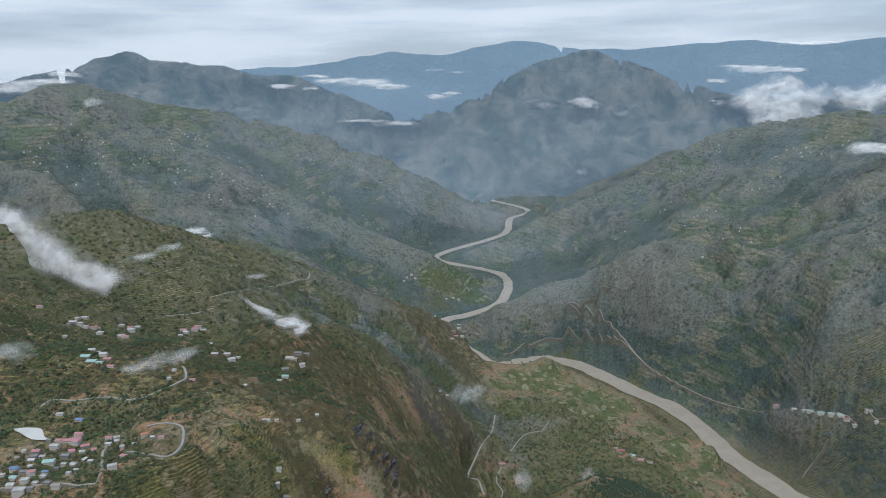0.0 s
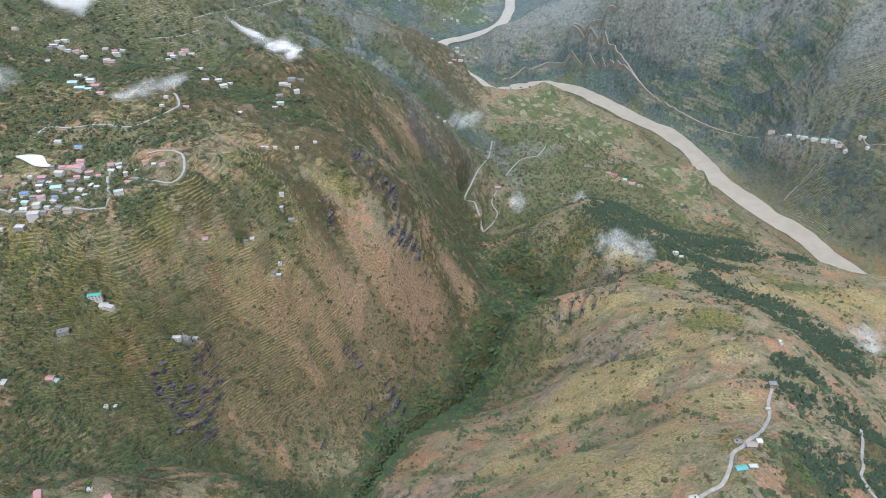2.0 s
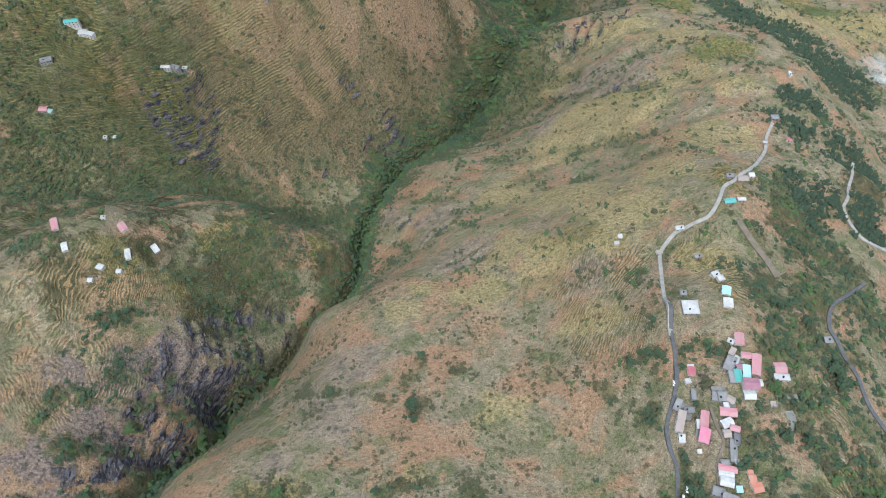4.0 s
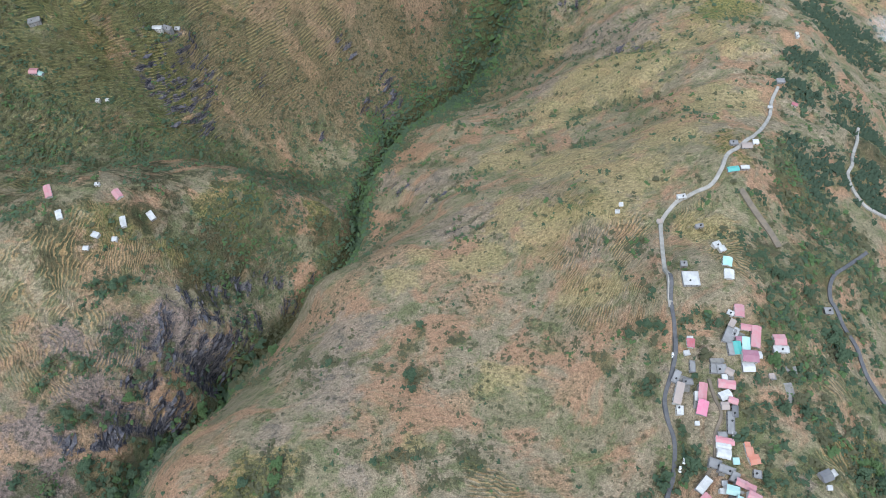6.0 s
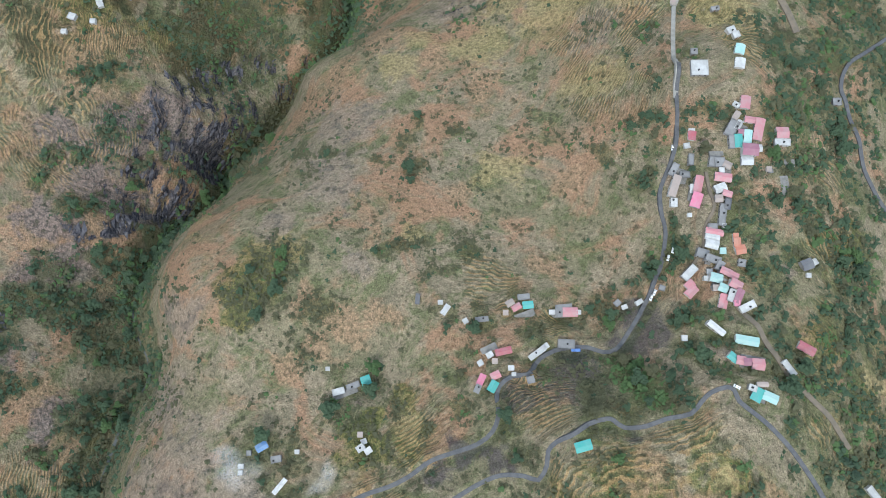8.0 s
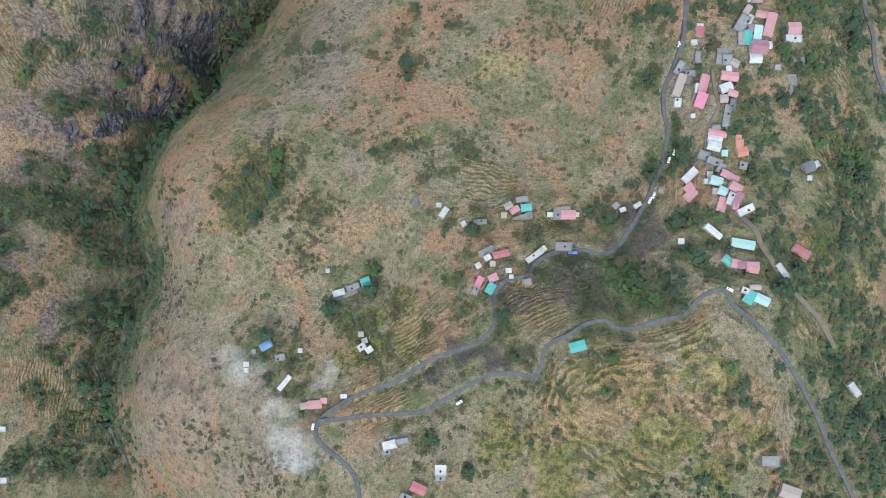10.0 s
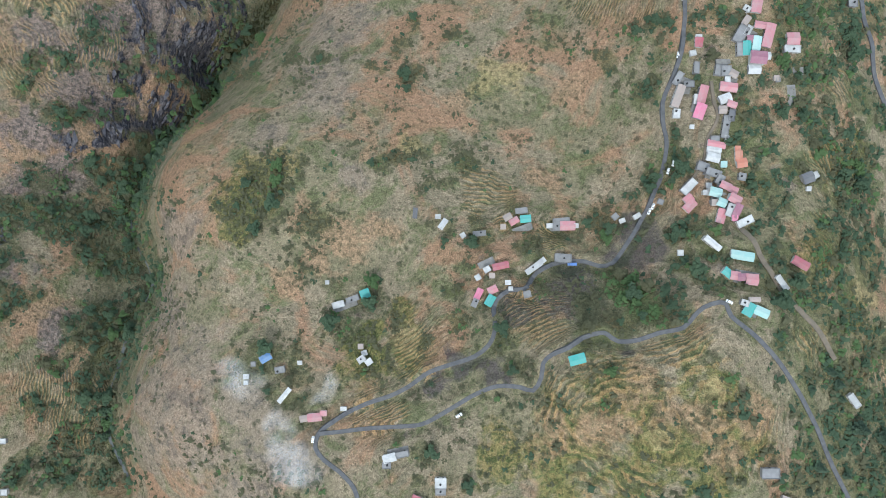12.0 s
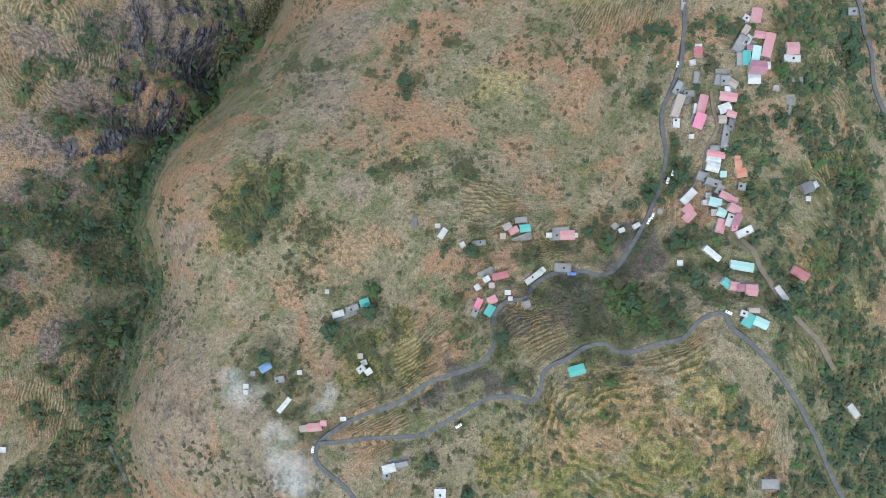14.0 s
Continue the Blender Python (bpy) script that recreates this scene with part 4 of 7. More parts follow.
cover('lush', (178, 199, 8), (194, 207, 6), (189, 191, 6), (155, 184, 8), (215, 214, 9), (148, 169, 8), (209, 160, 8), (197, 148, 6), (171, 119, 5), (189, 103, 5), (162, 135, 8), (153, 104, 8), (169, 77, 9), (185, 79, 9), (205, 70, 9), (206, 125, 8), (183, 215, 9), (176, 189, 5), (163, 211, 6), (230, 206, 9))

cover('dun', (323, 372, 26), (352, 333, 26), (266, 298, 21), (445, 455, 28), (300, 270, 21))
cover('dun', (-366, 334, 37), (-282, 268, 32), (-342, 228, 34), (-257, 338, 32), (-301, 184, 28))

cover('lush', (-52, 38, 7), (-64, 34, 6), (-42, -2, 7), (-56, -10, 6), (-118, -2, 8), (-108, -20, 6), (-94, -24, 6), (58, 95, 7), (46, 72, 7), (86, 88, 6), (96, 74, 6), (10, 78, 7), (-6, 82, 6), (22, 40, 7), (42, 58, 7), (70, 60, 6), (-36, -56, 6), (-18, -66, 6))
cover('lush', (8, -70, 6), (-8, -80, 7), (-24, -84, 6), (188, 64, 9), (176, 38, 8), (200, 52, 9), (168, 58, 7), (196, 36, 7), (220, 44, 8), (236, 116, 7), (250, 102, 7), (90, 2, 7), (74, -6, 5), (130, 90, 7), (116, 78, 7), (30, 80, 6), (-70, 22, 6), (186, -62, 7))

cover('lush', (450, 1800, 150), (560, 1620, 150), (360, 1980, 120), (640, 1450, 120), (300, 1780, 110), (760, 1560, 90), (480, 1420, 110), (380, 1600, 100), (560, 1960, 90), (230, 1620, 90))


# ---- roads and tracks: surface, width, places ----
way('asphalt', 2.7, (173, 259), (170, 233), (169, 218), (167, 202), (165, 191), (161, 180), (156, 170), (153, 161), (153, 149), (155, 135), (153, 122), (149, 108), (144, 99), (139, 87), (132, 76), (124, 65), (115, 54), (106, 52), (97, 55), (86, 55), (75, 53), (65, 48), (60, 42), (55, 38), (46, 37), (38, 31), (36, 23), (36, 13), (32, 4), (23, -3), (9, -8), (-5, -13), (-18, -22), (-30, -28), (-45, -33), (-59, -40), (-70, -47), (-76, -53), (-77, -60), (-71, -67), (-61, -73), (-54, -79), (-50, -86), (-47, -102))
way('asphalt', 2.6, (-76, -52), (-62, -50), (-44, -47), (-26, -45), (-10, -43), (2, -37), (12, -31), (24, -24), (36, -19), (49, -19), (57, -21), (62, -13), (63, -5), (68, 0), (76, 4), (87, 10), (98, 13), (102, 12), (108, 8), (120, 9), (131, 13), (146, 16), (153, 23), (159, 28), (168, 31), (172, 29), (174, 23), (182, 16), (190, 9), (201, -3), (210, -15), (219, -28), (229, -46), (239, -67), (253, -91), (262, -109))
way('asphalt', 2.8, (304, 246), (307, 225), (312, 209), (312, 197), (313, 184), (320, 168), (329, 153))
way('dusty', 3.2, (169, 231), (173, 263), (181, 299), (188, 326), (196, 338), (208, 348), (229, 354), (241, 369), (253, 390), (269, 404), (300, 434), (335, 479), (350, 510), (365, 535))
way('asphalt', 2.8, (305, 238), (304, 246), (306, 257), (315, 271), (334, 284), (368, 307))
way('dusty', 3.0, (430, 363), (400, 367), (392, 385), (395, 407), (410, 428), (459, 502))
way('dirt', 5.0, (253, 348), (260, 329), (268, 310), (273, 293))
way('dirt', 3.0, (188, 80), (196, 68), (201, 54), (210, 37), (222, 23), (233, 12), (244, -6))
way('dirt', 2.0, (183, 174), (184, 158), (185, 148), (178, 135), (175, 120), (168, 109))
way('dusty', 3.0, (-595, 925), (-592, 956), (-553, 951), (-521, 958), (-495, 954), (-479, 945), (-452, 943), (-430, 966), (-412, 989), (-406, 1009), (-416, 1032), (-424, 1043))
way('dusty', 3.0, (-408, 862), (-383, 870), (-359, 861), (-344, 819), (-347, 795), (-361, 789), (-399, 803), (-439, 827), (-443, 807), (-419, 750), (-436, 747), (-472, 744), (-516, 742), (-575, 761))
way('dusty', 4.2, (-652, 1864), (-589, 2006), (-502, 2232), (-462, 2268), (-468, 2336))
way('dusty', 4.2, (-751, 1761), (-682, 1780), (-637, 1823))
way('dusty', 4.2, (170, 2113), (140, 1900), (84, 1711), (61, 1638), (87, 1633), (97, 1595), (110, 1549))
way('dusty', 3.0, (110, 1549), (140, 1596), (155, 1646), (142, 1695), (163, 1757))
way('dusty', 3.0, (197, 1869), (256, 2003), (317, 2045), (354, 2114))
way('dusty', 4.5, (261, 2825), (369, 2884), (478, 2904), (586, 2859), (684, 2780), (744, 2699), (789, 2616), (826, 2547))
way('dusty', 4.0, (540, 2929), (593, 2912), (655, 2881), (713, 2856))
way('dusty', 5.4, (540, 2929), (614, 2886), (691, 2817), (746, 2722), (789, 2618), (831, 2540), (892, 2458), (951, 2369), (992, 2302), (1037, 2204), (1057, 2103), (1068, 2046), (1076, 2036), (1090, 1954), (1118, 1898), (1186, 1832), (1233, 1772), (1267, 1724))
way('dusty', 3.0, (1072, 1844), (1100, 1846), (1131, 1839))


# ---- houses: place, length, width, turn, roof ----
hamlet('village by the upper road', True, (213.2, 223.3, 8.6, 6.1, 80, 'pink'), (206.6, 221.5, 4.3, 3.4, 150, 'white'), (205.9, 213.5, 5.6, 3.4, 55, 'tan'), (201.6, 204.0, 11.9, 6.4, 60, 'grey'), (206.4, 206.2, 6.8, 3.4, 60, 'white'), (208.1, 200.6, 5.1, 4.2, 0, 'maroon'), (211.3, 196.5, 10.6, 4.7, 80, 'aqua'), (204.8, 194.2, 8.8, 4.6, 90, 'teal'), (200.5, 193.6, 8.4, 4.2, 90, 'grey'), (215.5, 209.9, 8.6, 3.9, -10, 'pink'), (219.7, 202.7, 15.4, 5.6, 75, 'pink'), (211.2, 187.4, 10.1, 7.6, -5, 'maroon'), (209.2, 180.3, 7.5, 5.9, 0, 'white'), (217.7, 189.1, 4.2, 4.7, 90, 'white'))
hamlet('village by the upper road', True, (238.0, 201.9, 7.9, 7.4, 0, 'pink'), (237.3, 195.0, 10.5, 4.4, -3, 'white'), (224.7, 174.7, 3.0, 3.0, 0, 'tan'), (176.4, 200.7, 5.9, 4.2, 80, 'crimson'), (176.3, 204.6, 3.8, 2.2, 0, 'white'), (172.4, 193.7, 3.8, 3.3, 10, 'white'), (174.5, 183.7, 7.5, 3.3, 85, 'grey'))
hamlet('village by the upper road', True, (162.9, 177.2, 9.1, 4.1, 60, 'grey'), (161.7, 164.5, 14.8, 4.5, 70, 'tan'), (160.7, 153.1, 5.7, 4.1, 85, 'white'), (177.2, 165.1, 11.5, 4.9, 75, 'pink'), (174.3, 153.5, 9.8, 6.1, 70, 'bright pink'), (173.0, 162.3, 6.1, 2.2, 85, 'white'), (169.8, 173.0, 6.6, 3.7, 0, 'grey'), (187.1, 180.4, 6.7, 4.6, 80, 'grey'), (191.7, 179.9, 6.2, 6.2, 0, 'grey'), (196.6, 177.9, 5.0, 4.2, -30, 'tan'), (192.8, 174.1, 3.3, 3.7, 0, 'white'), (193.0, 169.1, 10.8, 5.4, -8, 'pink'), (190.1, 161.2, 7.4, 5.3, 20, 'white'), (193.9, 157.1, 5.7, 3.7, -20, 'pink'))
hamlet('village by the upper road', True, (187.6, 153.5, 4.5, 4.5, 0, 'tan'), (193.2, 149.7, 7.3, 3.7, 80, 'dark grey'), (189.1, 142.2, 14.6, 4.1, 80, 'grey'), (189.9, 134.9, 2.4, 2.4, 0, 'white'), (169.3, 143.4, 2.4, 2.2, 0, 'white'))
hamlet('village on the crest', True, (182.9, 130.7, 11.2, 3.6, -12, 'pink'), (181.1, 127.0, 8.8, 3.2, -10, 'white'), (180.1, 122.1, 8.0, 5.2, -15, 'white'), (182.0, 134.5, 5.6, 3.2, 0, 'grey'), (186.6, 117.4, 3.6, 3.6, 0, 'aqua'), (173.1, 115.9, 7.1, 5.6, -20, 'grey'), (178.8, 111.6, 9.5, 4.4, -20, 'grey'), (182.6, 107.2, 5.9, 4.4, 60, 'grey'), (163.7, 103.1, 11.0, 4.7, 45, 'white'), (195.6, 127.3, 3.2, 3.2, 90, 'orange'), (195.9, 122.7, 5.6, 4.0, 90, 'orange'), (197.5, 117.9, 6.0, 5.2, 10, 'orange'), (197.1, 108.9, 4.4, 4.4, 80, 'grey'), (184.8, 103.0, 6.3, 3.9, -25, 'pink'))
hamlet('village on the crest', True, (189.2, 100.3, 5.5, 3.6, -25, 'pink'), (177.9, 98.7, 5.1, 7.1, 75, 'aqua'), (176.2, 103.7, 3.2, 2.8, 0, 'white'), (173.6, 98.9, 2.7, 3.5, 90, 'white'), (180.9, 91.9, 5.1, 4.7, -25, 'aqua'), (176.7, 92.0, 3.5, 3.5, 0, 'tan'))
hamlet('village on the crest', True, (188.6, 94.0, 7.1, 5.1, -30, 'pink'), (162.9, 94.8, 5.5, 4.7, 40, 'pink'), (163.7, 90.6, 7.8, 5.1, 45, 'pink'), (184.9, 87.0, 7.8, 3.9, 70, 'white'), (189.1, 86.2, 8.6, 3.9, 65, 'maroon'), (187.5, 81.8, 3.1, 3.1, 0, 'bright pink'), (180.0, 83.4, 8.5, 4.6, 75, 'pink'), (193.5, 79.6, 10.1, 4.3, 25, 'white'), (147.7, 93.9, 3.5, 3.1, -20, 'grey'), (171.3, 66.2, 11.4, 3.0, -40, 'white'), (187.6, 58.3, 13.7, 4.9, -10, 'aqua'), (176.5, 48.1, 6.0, 4.1, -40, 'teal'), (180.4, 46.4, 4.9, 4.5, -10, 'pink'), (184.8, 45.4, 3.7, 5.6, 90, 'maroon'))
hamlet('village on the crest', True, (190.0, 44.0, 6.8, 6.0, -5, 'pink'), (188.2, 32.5, 5.9, 2.2, 0, 'tan'), (182.1, 30.6, 4.4, 3.3, -20, 'white'), (184.8, 26.7, 7.4, 5.5, 60, 'teal'), (192.3, 25.1, 8.2, 4.8, -25, 'aqua'), (224.5, 53.4, 10.2, 4.7, -30, 'crimson'), (209.0, 41.7, 10.0, 3.1, -55, 'white'), (153.8, 60.3, 3.4, 3.4, 0, 'white'))
hamlet('farmsteads on the slope', True, (124.2, 82.0, 3.5, 2.4, 20, 'white'), (132.9, 84.8, 4.7, 2.7, 30, 'white'), (119.9, 84.8, 3.9, 3.5, 40, 'grey'), (241.3, 108.2, 6.7, 6.3, 20, 'dark grey'), (247.0, 109.8, 5.1, 3.8, 30, 'white'), (240.9, 100.9, 2.5, 2.5, 0, 'white'), (4.2, 81.0, 6.9, 3.1, 55, 'white'), (0.8, 86.1, 3.1, 2.7, 0, 'white'), (-14.8, 88.7, 7.0, 2.7, 85, 'dark grey'), (17.5, 73.1, 3.1, 3.1, 30, 'white'), (28.5, 74.2, 8.4, 3.1, 5, 'grey'), (57.4, 89.6, 7.8, 3.5, 5, 'grey'), (60.1, 84.0, 6.6, 4.3, 5, 'teal'), (52.3, 82.5, 5.8, 3.5, 30, 'pink'))
hamlet('farmsteads on the slope', True, (47.9, 85.3, 5.0, 3.5, 30, 'tan'), (44.7, 78.7, 3.1, 3.1, 0, 'tan'), (88.8, 79.1, 9.4, 5.5, 0, 'pink'), (81.5, 78.8, 5.1, 5.1, 0, 'grey'), (76.5, 79.2, 3.5, 2.7, 0, 'white'), (94.5, 79.0, 2.7, 2.7, 0, 'white'), (84.6, 83.1, 11.0, 2.4, 5, 'grey'))
hamlet('houses at the road bend', True, (62.9, 51.5, 11.9, 3.3, 35, 'white'), (68.9, 55.8, 3.8, 3.0, 35, 'white'), (82.7, 57.4, 10.6, 5.3, -3, 'grey'), (41.4, 52.7, 10.0, 3.7, 12, 'crimson'), (32.5, 50.5, 4.1, 3.3, 30, 'white'), (26.4, 45.4, 3.3, 3.3, 30, 'white'), (35.6, 46.5, 3.0, 3.0, 0, 'tan'), (45.5, 42.2, 3.3, 2.6, 0, 'white'), (47.0, 38.4, 2.4, 2.2, 0, 'white'), (35.5, 37.6, 5.5, 4.0, 25, 'pink'), (33.8, 30.9, 6.6, 4.4, 60, 'teal'), (26.4, 34.7, 7.3, 3.3, 65, 'bright pink'), (24.1, 29.4, 5.1, 3.3, 65, 'grey'), (56.9, 35.0, 4.3, 4.0, 15, 'grey'))
hamlet('houses at the road bend', True, (82.2, -1.5, 8.9, 5.2, 15, 'teal'), (257.3, -32.0, 9.1, 3.7, -55, 'white'), (193.6, -68.3, 9.9, 5.7, 0, 'grey'))
hamlet('farms under the spur', True, (-49.1, 34.1, 5.8, 5.4, 20, 'teal'), (-57.6, 30.7, 8.6, 3.5, 20, 'grey'), (-67.2, 27.0, 7.8, 3.9, 15, 'white'), (-75.8, 41.8, 2.4, 2.4, 0, 'white'), (-44.7, -8.8, 4.1, 3.4, 35, 'white'), (-49.7, -7.2, 4.9, 3.8, 35, 'white'), (-48.0, -3.5, 3.4, 3.0, 20, 'white'), (-50.5, 0.6, 3.0, 3.0, 0, 'tan'), (-114.5, -7.3, 7.1, 4.3, 30, 'blue'), (-122.6, -11.3, 2.8, 2.8, 0, 'grey'), (-104.1, -14.6, 6.2, 3.9, 10, 'grey'), (-126.6, -19.1, 3.2, 2.8, 0, 'white'), (-126.6, -23.0, 2.4, 2.4, 0, 'white'), (-91.1, -10.3, 2.4, 2.2, 0, 'white'))
hamlet('farms under the spur', True, (-99.9, -30.2, 10.8, 2.3, 50, 'white'), (-78.6, -42.4, 8.3, 4.5, 5, 'pink'), (-85.4, -43.4, 4.9, 3.4, 10, 'tan'), (-72.8, -39.8, 3.4, 3.0, 0, 'pink'), (-59.7, -36.4, 3.3, 2.2, 0, 'white'), (-29.4, -61.7, 7.2, 4.3, 15, 'white'), (-31.1, -66.1, 4.7, 3.6, 0, 'grey'), (-21.7, -59.3, 7.1, 3.2, 12, 'grey'), (1.4, -74.3, 6.4, 5.7, 0, 'white'), (1.4, -79.4, 5.7, 3.2, 0, 'grey'))
hamlet('farms under the spur', True, (-11.9, -85.5, 8.5, 5.0, -25, 'crimson'), (-19.3, -90.8, 6.4, 3.9, -20, 'grey'), (207.9, -88.9, 11.0, 7.1, -20, 'tan'), (-321.5, -112.7, 4.6, 4.1, 0, 'white'), (-319.1, -73.8, 4.0, 3.5, 0, 'white'))
hamlet('houses along the ridge road', True, (185.0, 251.2, 10.8, 11.7, 90, 'white'), (185.4, 267.8, 4.6, 4.2, 0, 'grey'), (216.0, 287.1, 5.8, 4.8, 20, 'white'), (219.0, 282.9, 4.8, 4.3, 20, 'white'), (216.6, 267.1, 7.0, 6.1, 75, 'aqua'), (213.4, 254.1, 6.9, 6.4, 80, 'white'), (206.9, 348.9, 7.3, 3.7, 10, 'white'), (186.9, 328.2, 4.1, 3.1, 0, 'tan'), (155.7, 345.2, 3.6, 3.1, 0, 'white'), (160.4, 353.7, 3.2, 3.2, 0, 'white'), (211.4, 312.0, 6.0, 3.0, 10, 'grey'), (251.0, 369.2, 9.6, 4.3, 8, 'teal'), (262.2, 371.7, 7.0, 3.3, 0, 'white'), (263.9, 406.2, 6.8, 4.5, 0, 'grey'))
hamlet('houses along the ridge road', True, (275.9, 404.6, 9.1, 5.1, 0, 'tan'), (286.2, 410.6, 4.6, 4.0, 0, 'white'), (369.2, 542.6, 8.5, 5.7, 0, 'grey'), (342.8, 497.3, 4.0, 2.7, 0, 'white'), (374.0, 506.8, 5.5, 3.4, -30, 'crimson'), (434.5, 654.0, 3.2, 8.1, 0, 'white'), (296.5, 236.3, 6.1, 5.1, 0, 'grey'), (175.8, 201.0, 3.9, 5.2, 0, 'crimson'), (225.8, 173.5, 2.4, 2.2, 0, 'grey'))
hamlet('hamlet across the ravine', True, (-385.4, 400.0, 5.8, 14.2, 25, 'pink'), (-365.4, 371.2, 5.0, 9.4, 25, 'white'), (-346.7, 416.9, 4.5, 3.2, 0, 'white'), (-327.7, 409.4, 7.1, 10.9, 40, 'pink'), (-316.2, 378.1, 5.0, 11.9, 20, 'white'), (-298.6, 395.8, 5.8, 10.9, 40, 'white'), (-332.2, 355.8, 6.8, 5.5, -20, 'white'), (-317.5, 355.6, 4.9, 4.3, 0, 'white'), (-336.4, 339.9, 4.3, 3.7, 0, 'white'), (-424.1, 657.3, 15.3, 5.4, 10, 'teal'), (-414.3, 652.6, 9.2, 8.4, 0, 'white'), (-406.5, 649.1, 12.2, 6.1, -20, 'white'), (-472.8, 644.7, 13.6, 8.0, 20, 'grey'), (-498.3, 621.2, 9.9, 7.5, 0, 'pink'))
hamlet('hamlet across the ravine', True, (-491.2, 619.5, 8.3, 5.0, -20, 'aqua'), (-546.0, 604.2, 6.7, 9.2, 0, 'white'), (-343.2, 661.6, 10.9, 4.7, 0, 'white'), (-333.6, 665.1, 11.0, 6.3, -20, 'grey'), (-324.9, 672.1, 6.3, 4.7, 0, 'white'), (-434.0, 607.8, 4.9, 4.9, 0, 'white'), (-423.7, 610.8, 4.1, 4.1, 0, 'white'), (-229.2, 785.7, 4.9, 4.1, 0, 'white'), (-228.9, 767.5, 5.7, 4.1, 0, 'white'), (-236.3, 771.8, 7.3, 5.7, 0, 'grey'))
hamlet('pink-roofed hill town', False, (-521.6, 864.4, 12.3, 7.4, 5, 'pink'), (-509.2, 861.7, 15.3, 9.0, -10, 'pink'), (-512.3, 878.8, 10.9, 6.5, 0, 'pink'), (-490.0, 851.6, 10.6, 6.3, 20, 'pink'), (-487.4, 838.1, 7.5, 4.5, 0, 'white'), (-470.2, 810.1, 7.3, 4.4, 70, 'white'), (-462.8, 864.2, 9.0, 5.4, 0, 'pink'), (-453.5, 842.0, 8.8, 5.3, 0, 'white'), (-445.6, 850.4, 5.9, 4.2, 0, 'white'), (-405.3, 846.8, 8.7, 5.2, 30, 'orange'), (-379.7, 815.3, 5.6, 4.2, 0, 'white'), (-365.9, 809.1, 6.9, 4.2, 10, 'pink'), (-416.6, 840.7, 5.8, 4.2, 0, 'aqua'), (-414.7, 803.5, 8.4, 5.1, -15, 'pink'))
hamlet('pink-roofed hill town', False, (-404.4, 752.5, 10.7, 6.4, 20, 'white'), (-547.4, 787.5, 11.1, 6.6, 0, 'blue'), (-545.7, 832.8, 10.7, 6.4, 0, 'pink'), (-541.2, 813.7, 9.0, 5.4, 0, 'white'), (-515.5, 807.5, 14.0, 8.4, 10, 'aqua'), (-499.0, 771.3, 7.1, 4.3, 0, 'blue'), (-503.2, 824.2, 11.2, 6.7, 0, 'grey'), (-529.0, 847.3, 11.5, 6.9, 0, 'white'), (-494.6, 804.7, 7.3, 4.4, 0, 'white'), (-527.9, 772.8, 8.7, 5.2, 0, 'grey'), (-609.0, 839.4, 7.9, 4.7, 0, 'pink'), (-534.2, 798.4, 5.9, 4.2, 0, 'white'))
hamlet('pink-roofed hill town', False, (-508.5, 732.3, 14.0, 8.4, 5, 'white'), (-496.9, 735.0, 8.3, 5.0, 5, 'grey'), (-464.9, 734.4, 10.2, 6.1, 5, 'tan'), (-524.5, 721.5, 11.2, 6.7, 0, 'white'), (-556.7, 730.6, 7.2, 4.3, 0, 'white'), (-562.9, 926.2, 9.8, 5.9, 0, 'white'), (-529.7, 915.9, 11.2, 6.7, -10, 'blue'), (-463.0, 776.9, 5.6, 4.2, 0, 'white'), (-457.3, 800.5, 7.2, 4.3, 0, 'white'), (-529.8, 818.6, 7.5, 4.5, 0, 'white'), (-550.1, 753.2, 5.8, 4.2, 0, 'white'), (-563.9, 820.1, 6.1, 4.2, 0, 'tan'), (-543.3, 858.8, 6.2, 4.2, 0, 'grey'), (-501.3, 798.3, 6.6, 4.2, 0, 'grey'))
hamlet('pink-roofed hill town', False, (-464.8, 762.6, 5.6, 4.2, 0, 'white'), (-469.3, 835.5, 6.6, 4.2, 0, 'pink'), (-433.6, 839.3, 5.8, 4.2, 0, 'white'), (-422.0, 837.0, 5.8, 4.2, 0, 'aqua'), (-558.3, 778.5, 6.7, 4.2, 0, 'white'), (-589.1, 810.7, 6.9, 4.2, 0, 'grey'), (-496.9, 745.7, 6.3, 4.2, 0, 'white'), (-563.8, 835.6, 6.2, 4.2, 0, 'white'))
hamlet('pink-roofed hill town', False, (-531.8, 863.0, 8.9, 5.9, 0, 'pink'), (-510.5, 870.1, 10.7, 6.9, 15, 'pink'), (-505.2, 844.8, 8.3, 4.6, 5, 'bright pink'), (-452.1, 863.5, 8.7, 5.2, 25, 'white'), (-528.8, 748.2, 8.8, 6.3, 5, 'white'), (-535.7, 765.7, 8.7, 6.3, -10, 'aqua'), (-514.3, 768.0, 9.3, 6.7, 15, 'pink'), (-494.8, 759.8, 8.5, 4.7, -20, 'white'), (-479.5, 800.6, 8.1, 6.0, -20, 'white'), (-430.0, 829.8, 8.5, 4.7, 0, 'pink'), (-543.7, 823.4, 9.4, 6.5, 5, 'grey'), (-512.8, 751.7, 9.3, 6.9, 5, 'white'), (-480.5, 743.0, 9.2, 6.1, -10, 'grey'), (-866.4, 1583.3, 17.9, 10.2, -10, 'white'))
